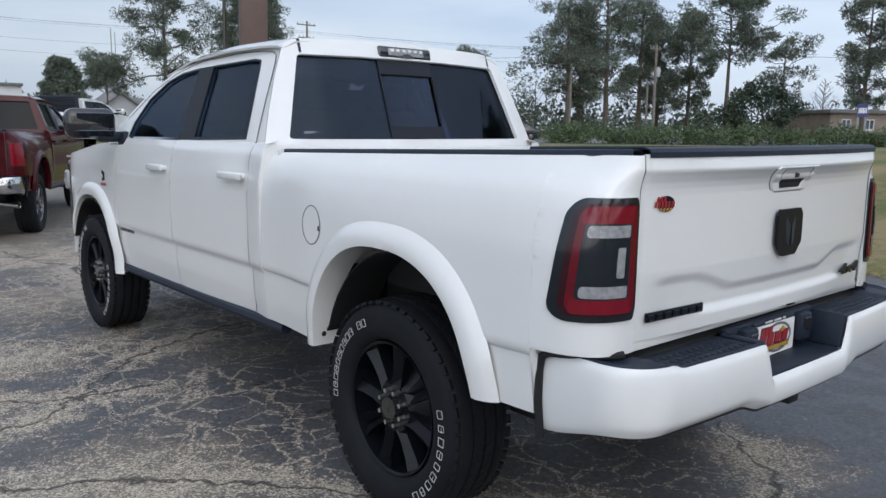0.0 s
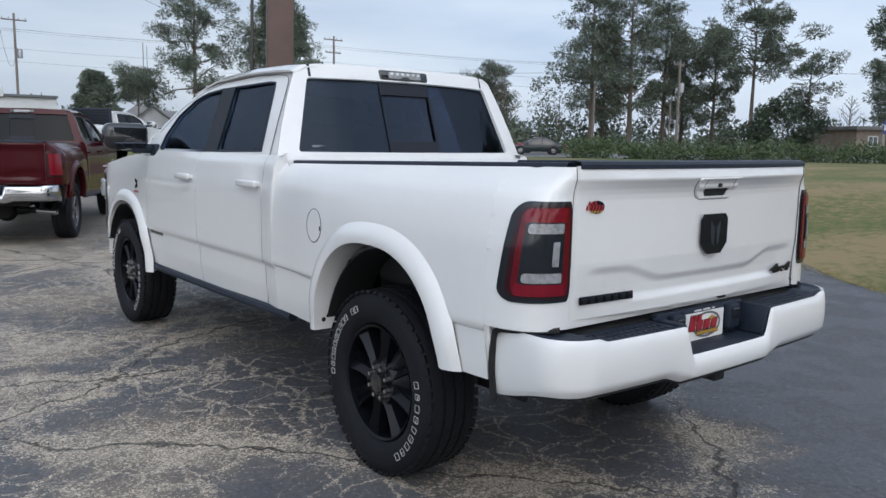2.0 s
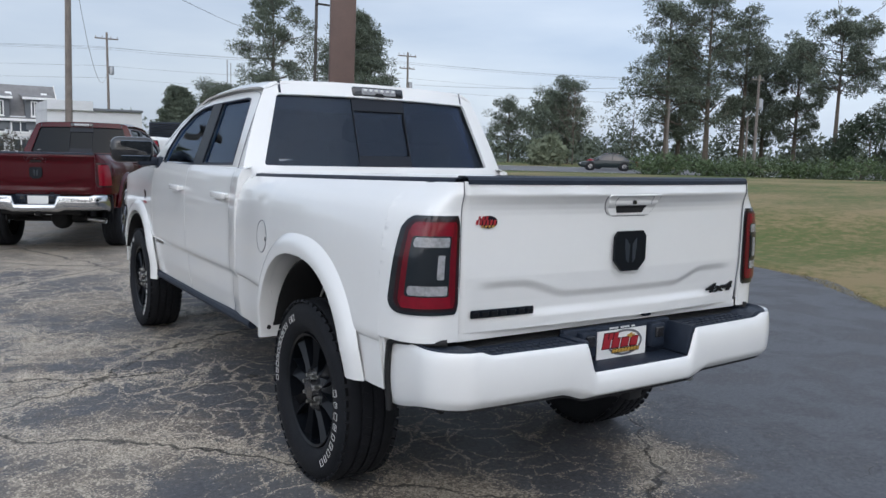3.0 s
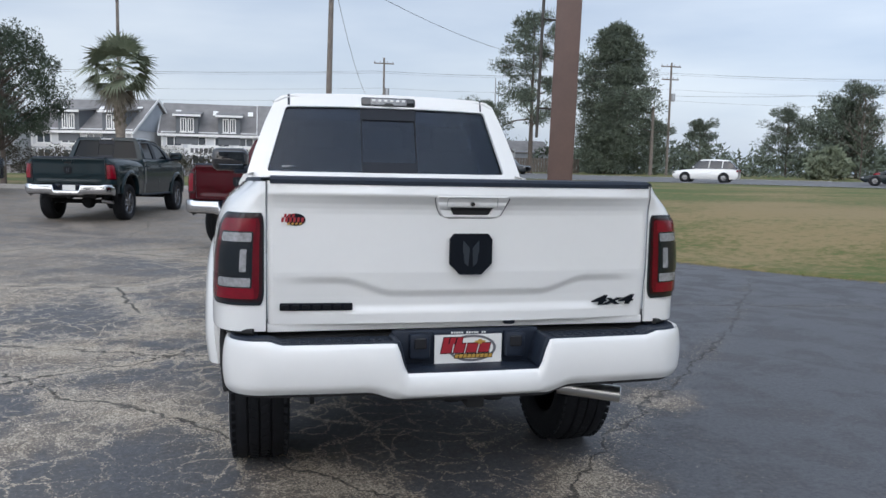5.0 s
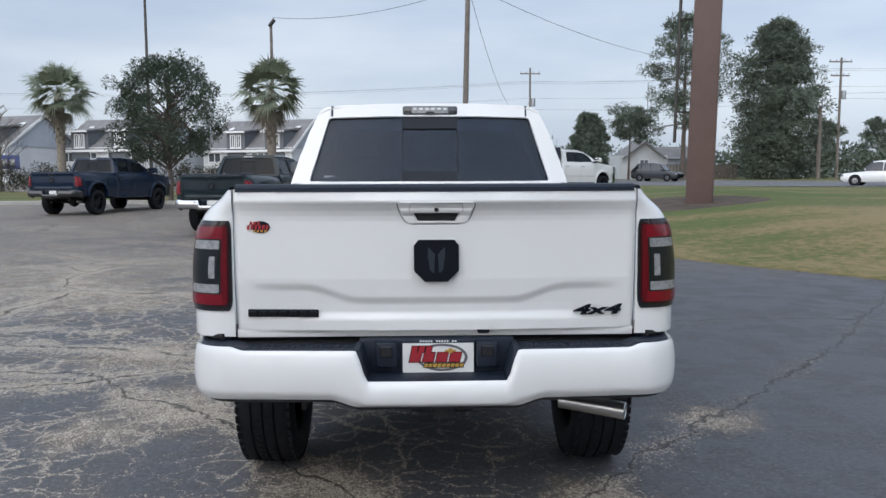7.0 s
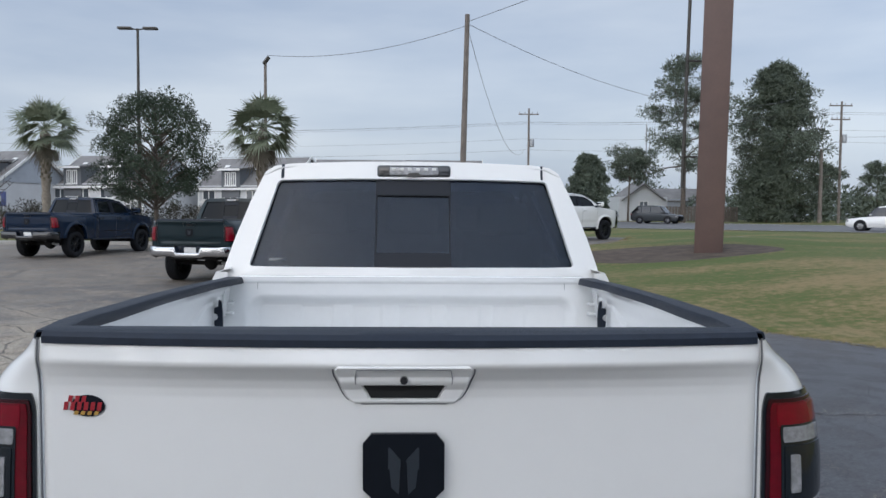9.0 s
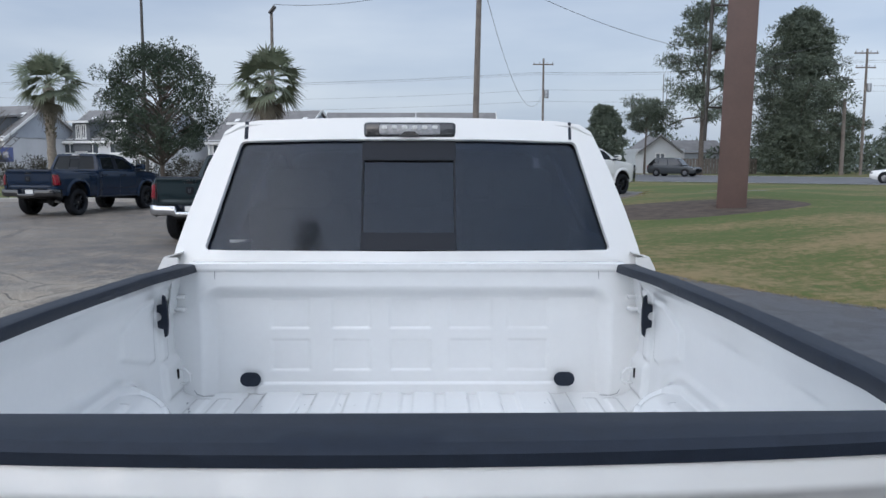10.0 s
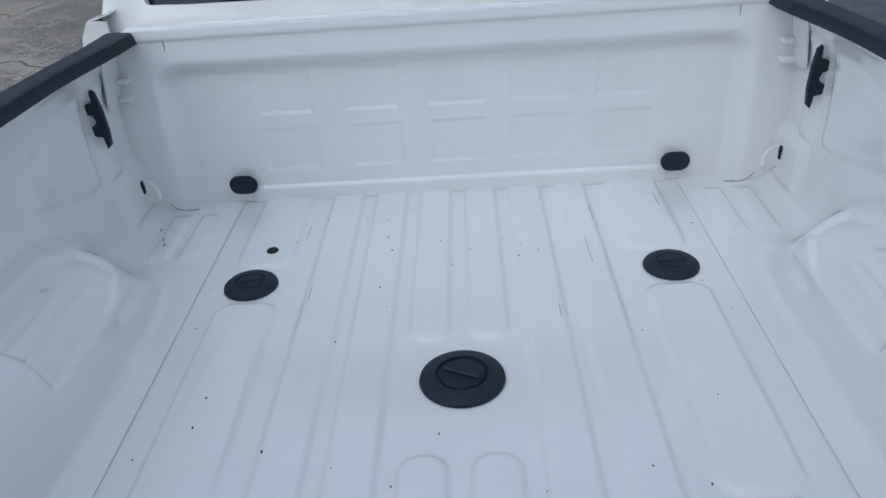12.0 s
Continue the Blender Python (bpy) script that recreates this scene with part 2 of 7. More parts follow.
def lawn_material():
    """Winter lawn: green and straw in drifts, fine blade-sized relief."""
    m = mat("lawn_grass", (0.16, 0.19, 0.04), 0.95, var=0.01, bump=0.9, bscale=30)
    n, l = m.node_tree.nodes, m.node_tree.links
    co = n.new("ShaderNodeTexCoord")
    ramp = n.new("ShaderNodeValToRGB")
    e = ramp.color_ramp.elements
    e[0].position, e[0].color = 0.40, (0.068, 0.098, 0.016, 1)
    e[1].position, e[1].color = 0.61, (0.225, 0.168, 0.077, 1)
    mid = ramp.color_ramp.elements.new(0.50)
    mid.color = (0.122, 0.114, 0.033, 1)
    a, b, add, g = n.new("ShaderNodeTexNoise"), n.new("ShaderNodeTexNoise"), n.new("ShaderNodeMath"), n.new("ShaderNodeMapping")
    g.inputs["Scale"].default_value = (0.5, 1.0, 1.0)
    a.inputs["Scale"].default_value, a.inputs["Detail"].default_value, a.inputs["Roughness"].default_value = 0.24, 8, 0.62
    b.inputs["Scale"].default_value, b.inputs["Detail"].default_value, b.inputs["Roughness"].default_value = 5, 9, 0.8
    add.operation = "MULTIPLY_ADD"
    add.inputs[1].default_value = 0.95
    off = n.new("ShaderNodeMath")
    off.operation = "SUBTRACT"
    off.inputs[1].default_value = 0.475
    l.new(co.outputs["Object"], g.inputs["Vector"])
    l.new(g.outputs["Vector"], a.inputs["Vector"])
    l.new(co.outputs["Object"], b.inputs["Vector"])
    l.new(b.outputs["Fac"], add.inputs[0])
    l.new(a.outputs["Fac"], add.inputs[2])
    l.new(add.outputs[0], off.inputs[0])
    # greener beyond the worn edge, in a band across the middle
    sep, band, g2 = n.new("ShaderNodeSeparateXYZ"), n.new("ShaderNodeMapRange"), n.new("ShaderNodeMath")
    band.interpolation_type = "SMOOTHSTEP"
    band.inputs["From Min"].default_value, band.inputs["From Max"].default_value = 13.0, 21.0
    band.inputs["To Min"].default_value, band.inputs["To Max"].default_value = 0.055, -0.035
    g2.operation = "ADD"
    l.new(co.outputs["Object"], sep.inputs[0])
    l.new(sep.outputs["Y"], band.inputs["Value"])
    l.new(off.outputs[0], g2.inputs[0])
    l.new(band.outputs[0], g2.inputs[1])
    l.new(g2.outputs[0], ramp.inputs["Fac"])
    l.new(ramp.outputs["Color"], n["Principled BSDF"].inputs["Base Color"])
    return m


M = {}
M["asphalt"] = asphalt_material()
M["white"] = mat("white_paint", (0.748, 0.743, 0.725), 0.28, coat=1.0, var=0.03, scale=2.0)
M["bedwhite"] = mat("bed_white_paint", (0.775, 0.780, 0.775), 0.30, coat=1.0, var=0.05, scale=5.0)
M["black"] = mat("black_plastic", (0.015, 0.022, 0.037), 0.52, var=0.3, scale=30, bump=0.2, bscale=500, spec=0.30)
M["gloss"] = mat("gloss_black", (0.012, 0.012, 0.014), 0.12, coat=0.6)
M["rim"] = mat("satin_black_alloy", (0.004, 0.005, 0.007), 0.28, spec=0.22, coat=0.08)
M["rubber"] = mat("tyre_rubber", (0.011, 0.012, 0.015), 0.70, spec=0.22, var=0.35, scale=12, bump=0.3, bscale=200)
M["tyreletter"] = mat("tyre_lettering", (0.50, 0.50, 0.49), 0.7)
M["letter"] = mat("white_lettering", (0.68, 0.68, 0.66), 0.6)
M["under"] = mat("underbody", (0.012, 0.012, 0.013), 0.8, var=0.4)
M["chrome"] = mat("chrome", (0.50, 0.51, 0.53), 0.10, metal=1.0)
M["steel"] = mat("brushed_steel", (0.55, 0.55, 0.54), 0.28, metal=1.0, bump=0.1, bscale=60)
M["red"] = mat("red_lens", (0.19, 0.002, 0.012), 0.15, spec=0.35, coat=0.35, var=0.25, scale=40)
M["ringred"] = mat("ring_red_lens", (0.13, 0.002, 0.009), 0.15, spec=0.3, coat=0.3, var=0.3, scale=40)
M["darkred"] = mat("dark_red_lens", (0.030, 0.002, 0.005), 0.15, spec=0.3, coat=0.3)
M["clear"] = mat("clear_lens", (0.34, 0.34, 0.35), 0.15, coat=1.0, var=0.5, scale=60, bump=0.6, bscale=150)
M["smoke"] = mat("smoked_lens", (0.008, 0.012, 0.016), 0.10, coat=0.3, spec=0.4)
M["tint"] = glass("tinted_glass", (0.24, 0.26, 0.31), ior=1.42)
M["tint2"] = glass("side_glass", (0.88, 0.91, 0.91), ior=1.26)
M["dark_glass"] = mat("dark_car_glass", (0.006, 0.008, 0.010), 0.05, spec=0.16)
M["mirror"] = mat("mirror_glass", (0.06, 0.075, 0.095), 0.03, metal=1.0)
M["pillar"] = mat("pillar_black", (0.008, 0.010, 0.015), 0.35, spec=0.10)
M["scuff"] = mat("grey_scuff", (0.30, 0.31, 0.33), 0.6)
M["slider"] = mat("slider_black", (0.017, 0.020, 0.027), 0.30, spec=0.15)
M["seat"] = mat("seat_leather", (0.035, 0.034, 0.036), 0.6, var=0.3)
M["orange"] = mat("badge_red", (0.30, 0.012, 0.022), 0.3, coat=0.3)
M["yellow"] = mat("badge_yellow", (0.42, 0.25, 0.05), 0.4)
M["grey"] = mat("badge_grey", (0.12, 0.12, 0.13), 0.3)
M["emblem"] = mat("black_emblem", (0.006, 0.008, 0.012), 0.22, spec=0.18)
M["badge"] = mat("dark_badge_relief", (0.026, 0.032, 0.040), 0.4, spec=0.2)
M["bark"] = mat("bark", (0.13, 0.105, 0.085), 0.9, var=0.5, scale=5, bump=0.8, bscale=14)
M["palmtrunk"] = mat("palm_trunk", (0.27, 0.23, 0.19), 0.9, var=0.45, scale=7, bump=0.8, bscale=16)
M["wood"] = mat("weathered_pole_wood", (0.20, 0.172, 0.15), 0.85, var=0.4, scale=4, bump=0.4, bscale=30)
# needle greens include a pale lift that stands for haze over the far trees
M["needle"] = mat("pine_needles", (0.118, 0.142, 0.098), 0.75, var=0.5, scale=0.6, second=(0.058, 0.076, 0.058))
M["leaf"] = mat("oak_leaves", (0.046, 0.068, 0.036), 0.6, var=0.5, scale=0.8, second=(0.022, 0.036, 0.022))
M["bush"] = mat("shrub_leaves", (0.085, 0.125, 0.050), 0.7, var=0.5, scale=0.9, second=(0.042, 0.068, 0.030))
M["frond"] = mat("palm_frond", (0.200, 0.225, 0.155), 0.85, var=0.5, scale=2, second=(0.120, 0.145, 0.095))
M["deadfrond"] = mat("dead_palm_frond", (0.17, 0.145, 0.105), 0.8, var=0.4, scale=3)
M["grass"] = lawn_material()
M["blade"] = mat("grass_blades", (0.20, 0.18, 0.06), 0.8, var=0.6, scale=0.3, second=(0.30, 0.22, 0.11))
M["mulch"] = mat("mulch", (0.11, 0.08, 0.06), 0.95, var=0.6, scale=3, bump=0.8, bscale=30)
M["brown"] = mat("brown_steel", (0.125, 0.078, 0.066), 0.6, var=0.25, scale=1.5, second=(0.10, 0.064, 0.056))
M["galv"] = mat("galvanised_steel", (0.35, 0.36, 0.37), 0.5, metal=0.6, var=0.3)
M["bronze"] = mat("dark_bronze_pole", (0.06, 0.055, 0.05), 0.5, metal=0.3)
M["wire"] = mat("cable", (0.10, 0.10, 0.11), 0.7)
M["road"] = mat("road_asphalt", (0.16, 0.16, 0.165), 0.85, var=0.25, scale=0.6, bump=0.4, bscale=60)
M["concrete"] = mat("concrete_kerb", (0.40, 0.38, 0.35), 0.85, var=0.3, scale=2, bump=0.3)


# ---- building helpers ----
def link(name, me, m, parent=None, label="", smooth=35):
    me.materials.append(m)
    for poly in me.polygons:
        poly.use_smooth = True
    me.set_sharp_from_angle(angle=radians(smooth))
    ob = new(name, me)
    if parent is not None:
        ob.parent = parent
    if label:
        ob["label"] = label
    return ob


def part(name, bm, m, parent=None, label="", smooth=35):
    """Links a bmesh as one mesh object, under a thing or a part where one is given."""
    bmesh.ops.recalc_face_normals(bm, faces=bm.faces)
    me = bpy.data.meshes.new(name)
    bm.to_mesh(me)
    bm.free()
    return link(name, me, m, parent, label, smooth)


def raw(name, verts, faces, m, parent=None, label="", smooth=35):
    me = bpy.data.meshes.new(name)
    me.from_pydata(verts, [], faces)
    me.update()
    return link(name, me, m, parent, label, smooth)


def thing(name, label, category, m=None, group=""):
    ob = tagged(new(name), label, category, group)
    ob.empty_display_size = 0.3
    if m is not None:
        ob.matrix_world = m
    return ob


def sheet(f, nu, nv, thick=0.0, wrap=False, bm=None):
    """A quad sheet through f(u, v), u and v from 0 to 1, thickened inwards where asked."""
    bm = bm or bmesh.new()
    cols = nu if wrap else nu + 1
    vs = [[bm.verts.new(f(i / nu, j / nv)) for j in range(nv + 1)] for i in range(cols)]
    for i in range(nu):
        for j in range(nv):
            bm.faces.new((vs[i][j], vs[(i + 1) % cols][j], vs[(i + 1) % cols][j + 1], vs[i][j + 1]))
    if thick:
        bmesh.ops.recalc_face_normals(bm, faces=bm.faces)
        bmesh.ops.solidify(bm, geom=bm.faces[:], thickness=thick)
    return bm


def boxed(c, s, bevel=0.0, seg=2, m=None, bm=None):
    """A box with centre c and size s, its edges rounded."""
    own = bmesh.new()
    bmesh.ops.create_cube(own, size=1)
    for v in own.verts:
        v.co = Vector((v.co.x * s[0], v.co.y * s[1], v.co.z * s[2]))
    if bevel:
        bmesh.ops.bevel(own, geom=own.edges[:], offset=bevel, segments=seg, affect="EDGES", profile=0.5)
    mm = Matrix.Translation(c) @ (m or Matrix())
    bmesh.ops.transform(own, matrix=mm, verts=own.verts)
    if bm is None:
        return own
    tmp = bpy.data.meshes.new("tmp")
    own.to_mesh(tmp)
    own.free()
    bm.from_mesh(tmp)
    bpy.data.meshes.remove(tmp)
    return bm


def lathe(profile, n=40, axis="x", at=(0, 0, 0), bm=None):
    """Turns (radius, height) pairs about an axis."""
    bm = bm or bmesh.new()
    rings = []
    for k in range(n):
        a = 2 * math.pi * k / n
        row = []
        for r, h in profile:
            p, q = r * math.cos(a), r * math.sin(a)
            co = (h, p, q) if axis == "x" else (p, h, q) if axis == "y" else (p, q, h)
            row.append(bm.verts.new((co[0] + at[0], co[1] + at[1], co[2] + at[2])))
        rings.append(row)
    for k in range(n):
        a, b = rings[k], rings[(k + 1) % n]
        for j in range(len(profile) - 1):
            bm.faces.new((a[j], a[j + 1], b[j + 1], b[j]))
    bmesh.ops.remove_doubles(bm, verts=bm.verts, dist=1e-5)
    return bm


def tube(pts, r, n=8, bm=None, closed=False, r_end=None):
    """A round bar along points; the radius may taper."""
    bm = bm or bmesh.new()
    pts = [Vector(p) for p in pts]
    last, rows = None, []
    for i, p in enumerate(pts):
        d = (pts[min(i + 1, len(pts) - 1)] - pts[max(i - 1, 0)]).normalized()
        side = d.orthogonal().normalized() if last is None else (last - d * last.dot(d)).normalized()
        last = side
        up = d.cross(side)
        rr = r if r_end is None else r + (r_end - r) * i / max(1, len(pts) - 1)
        rows.append([bm.verts.new(p + rr * (math.cos(2 * math.pi * k / n) * side + math.sin(2 * math.pi * k / n) * up)) for k in range(n)])
    for a, b in zip(rows, rows[1:] + ([rows[0]] if closed else [])):
        for k in range(n):
            bm.faces.new((a[k], a[(k + 1) % n], b[(k + 1) % n], b[k]))
    if not closed:
        bm.faces.new(rows[0])
        bm.faces.new(list(reversed(rows[-1])))
    return bm


def plate(outline, lift, depth, holes=(), bm=None):
    """A flat piece from a 2D outline with holes; lift(a, b) gives the place, depth the thickness."""
    bm = bm or bmesh.new()
    edges = []
    for loop in (outline, *holes):
        vs = [bm.verts.new(lift(a, b)) for a, b in loop]
        edges += [bm.edges.new((vs[i], vs[(i + 1) % len(vs)])) for i in range(len(vs))]
    made = bmesh.ops.triangle_fill(bm, edges=edges, use_beauty=True, use_dissolve=False)
    faces = [g for g in made["geom"] if isinstance(g, bmesh.types.BMFace)]
    bmesh.ops.recalc_face_normals(bm, faces=faces)
    if depth:
        bmesh.ops.solidify(bm, geom=faces, thickness=depth)
    return bm


def rounded(a0, a1, b0, b1, r, n=5):
    """A rectangle with round corners, as an outline."""
    r = min(r, (a1 - a0) / 2 - 1e-4, (b1 - b0) / 2 - 1e-4)
    out = []
    for ca, cb, s in ((a1 - r, b1 - r, 0), (a0 + r, b1 - r, 1), (a0 + r, b0 + r, 2), (a1 - r, b0 + r, 3)):
        for k in range(n + 1):
            t = math.pi / 2 * (s + k / n)
            out.append((ca + r * math.cos(t), cb + r * math.sin(t)))
    return out


def curve(pairs, x):
    """Smooth interpolation through (x, y) pairs."""
    if x <= pairs[0][0]:
        return pairs[0][1]
    for (x0, y0), (x1, y1) in zip(pairs, pairs[1:]):
        if x <= x1:
            t = (x - x0) / (x1 - x0)
            return y0 + (y1 - y0) * (t * t * (3 - 2 * t))
    return pairs[-1][1]


def flow(pairs, x):
    """Monotone cubic interpolation through (x, y) pairs, without flats at the points."""
    if x <= pairs[0][0]:
        return pairs[0][1]
    if x >= pairs[-1][0]:
        return pairs[-1][1]
    slope = [(b[1] - a[1]) / (b[0] - a[0]) for a, b in zip(pairs, pairs[1:])]
    tang = [slope[0]] + [0.0 if p * q <= 0 else 2 * p * q / (p + q) for p, q in zip(slope, slope[1:])] + [slope[-1]]
    for k, ((x0, y0), (x1, y1)) in enumerate(zip(pairs, pairs[1:])):
        if x <= x1:
            h = x1 - x0
            t = (x - x0) / h
            return (2 * t ** 3 - 3 * t * t + 1) * y0 + (t ** 3 - 2 * t * t + t) * h * tang[k] + (3 * t * t - 2 * t ** 3) * y1 + (t ** 3 - t * t) * h * tang[k + 1]
    return pairs[-1][1]


def lerp(pairs, x):
    if x <= pairs[0][0]:
        return pairs[0][1]
    for (x0, y0), (x1, y1) in zip(pairs, pairs[1:]):
        if x <= x1:
            return y0 + (y1 - y0) * (x - x0) / (x1 - x0)
    return pairs[-1][1]


def smooth(a, b, x):
    t = max(0.0, min(1.0, (x - a) / (b - a)))
    return t * t * (3 - 2 * t)


# ---- the pickup's surfaces, in its own frame: x right, y forward from the rear bumper, z up ----
REAR_Y, FRONT_Y, HUB_Z, TYRE_R = 1.195, 4.97, 0.43, 0.43
ARCH = {"rear": (1.122, 0.508, 0.50, 0.585), "front": (4.93, 0.50, 0.47, 0.545)}   # centre y, half width, centre z, height


def arch_z(y, which):
    yc, a, zc, h = ARCH[which]
    t = abs(y - yc) / a
    return -1.0 if t >= 1 else zc + h * (1 - t ** 2.4) ** (1 / 2.4)


def rail_z(y):
    return 1.452 - 0.045 * (y - 0.15) / 2.0


SIDE = ((0.55, -0.045), (0.70, -0.024), (0.842, -0.017), (0.850, -0.006), (0.88, 0.0), (1.14, -0.004), (1.26, -0.018), (1.335, -0.040), (1.37, -0.062), (1.42, -0.118), (1.46, -0.160))


def bed_outline(u):
    """Plan of the bed's outside: from the tailgate's edge round the corner and forward."""
    if u < 0.3:
        t = u / 0.3
        p = ((0.803, 0.168), (0.96, 0.165), (1.012, 0.235), (1.022, 0.50))
        q = [(1 - t) ** 3, 3 * t * (1 - t) ** 2, 3 * t * t * (1 - t), t ** 3]
        return sum(a * b[0] for a, b in zip(q, p)), sum(a * b[1] for a, b in zip(q, p))
    t = (u - 0.3) / 0.7
    y = 0.50 + (2.187 - 0.50) * t
    return 1.022 + 0.012 * math.sin(math.pi * min(1, t * 1.6)) - 0.038 * smooth(1.55, 2.185, y), y


def bed_point(u, z):
    x, y = bed_outline(u)
    w = min(1.0, max(0.0, (x - 0.803) / 0.19))
    lip = lerp(((1.350, 0.001), (1.370, 0.005), (1.392, 0.011), (1.409, 0.016), (1.455, 0.012)), z)
    return x + flow(SIDE, z) * w, y - lip * (1 - w) + 0.03 * smooth(1.30, 1.45, z) * (1 - smooth(0.2, 0.6, y)) * w, z


def bed_top_x(y):
    """Where the bed side's upper edge stands at y."""
    lo, hi = 0.0, 1.0
    for _ in range(30):
        mid = (lo + hi) / 2
        lo, hi = (mid, hi) if bed_outline(mid)[1] < y else (lo, mid)
    return bed_point(hi, rail_z(y))[0]


def bed_side(s, paint, truck, fine=False):
    us = [0.3 * k / 14 for k in range(15)]
    yc, a = ARCH["rear"][:2]
    for k in range(1, 15):
        us.append(0.3 + 0.7 * ((0.50 + (yc - a - 0.50) * k / 14) - 0.50) / 1.687)
    for k in range(1, 61):
        y = yc - a * math.cos(math.pi * k / 60)
        us.append(0.3 + 0.7 * (y - 0.50) / 1.687)
    for k in range(1, 15):
        y = yc + a + (2.187 - yc - a) * k / 14
        us.append(0.3 + 0.7 * (y - 0.50) / 1.687)
    for y in (0.390, 0.391):
        lo, hi = 0.0, 0.3
        for _ in range(40):
            lo, hi = ((lo + hi) / 2, hi) if bed_outline((lo + hi) / 2)[1] < y else (lo, (lo + hi) / 2)
        us.append(hi)
    us = sorted(set(round(u, 5) for u in us))
    nz = 90 if fine else 26

    def f(i, j):
        u = us[round(i * (len(us) - 1))]
        y = bed_outline(u)[1]
        low = 0.868 if y < 0.3905 else 0.655 if y < yc else 0.60
        z0 = max(low, arch_z(y, "rear"))
        z = z0 + (rail_z(y) - z0) * j
        x, yy, zz = bed_point(u, z)
        return s * x, yy, zz
    return part("bed_side", sheet(f, len(us) - 1, nz, 0.012), paint, truck)


def flare(s, which, paint, truck, xs):
    """The swollen wheel-arch lip with its inward return."""
    yc, a, zc, h = ARCH[which]
    zend = (0.60, 0.655) if which == "rear" else (0.52, 0.50)

    def f(i, j):
        v = j
        grow = (0.0, 0.0, 0.004, 0.03, 0.075, 0.100)[round(v * 5)]
        out = (-0.10, 0.012, 0.030, 0.036, 0.020, -0.004)[round(v * 5)]
        k = 2 / 2.4
        t0, t1 = (math.asin(((lo - zc) / (h + grow)) ** (1 / k)) for lo in zend)
        t = t0 + (math.pi - t1 - t0) * i
        ca, sa = math.cos(t), math.sin(t)
        y = yc + (a + grow) * math.copysign(abs(ca) ** k, ca)
        z = zc + (h + grow) * math.copysign(abs(sa) ** k, sa)
        return s * (xs(y, max(z, 0.90)) + out - 0.018 * (1 - smooth(0.60, 0.80, z))), y, z
    return part("wheel_arch_flare", sheet(f, 64, 5, 0.008), paint, truck)


def cab_x(y, z):
    p = ((0.52, -0.055), (0.66, -0.032), (0.70, -0.026), (0.836, -0.019), (0.846, -0.006), (0.87, 0.0), (1.10, 0.002), (1.22, 0.0), (1.34, -0.014), (1.405, -0.026), (1.42, -0.036), (1.46, -0.055))
    base = 0.965 + 0.022 * (1 - smooth(2.15, 2.42, y)) - 0.02 * smooth(4.2, 5.2, y) - 0.16 * smooth(5.35, 6.05, y) ** 1.5
    return base + flow(p, z)


def cab_panel(name, s, y0, y1, paint, truck, z_top=1.445, z_low=0.565, hood=False, fine=False):
    ny = max(6, round((y1 - y0) / 0.035))
    yc, a = ARCH["front"][:2]
    ys = [y0 + (y1 - y0) * k / ny for k in range(ny + 1)]
    if y1 > yc:
        ys = sorted(set([y for y in ys if abs(y - yc) > a] + [round(yc - a * math.cos(math.pi * k / 50), 4) for k in range(51)]))

    def f(i, j):
        y = ys[round(i * (len(ys) - 1))]
        top = z_top if not hood else 1.40 - 0.13 * smooth(4.6, 6.0, y)
        z0 = max(z_low, arch_z(y, "front"))
        z = z0 + (top - z0) * j
        return s * cab_x(y, z), y, z
    return part(name, sheet(f, len(ys) - 1, 60 if fine else 22, 0.012), paint, truck)


def green_x(z):
    t = max(0.0, (z - 1.43) / 0.50)
    return 0.918 - 0.175 * t - 0.035 * t ** 3


FRONT_WIN = ((3.30, 1.447), (4.08, 1.425), (4.20, 1.46), (4.17, 1.55), (4.02, 1.70), (3.80, 1.81), (3.62, 1.852), (3.36, 1.872))
REAR_WIN = ((2.46, 1.462), (3.13, 1.449), (3.20, 1.874), (2.68, 1.882), (2.60, 1.872), (2.575, 1.84))


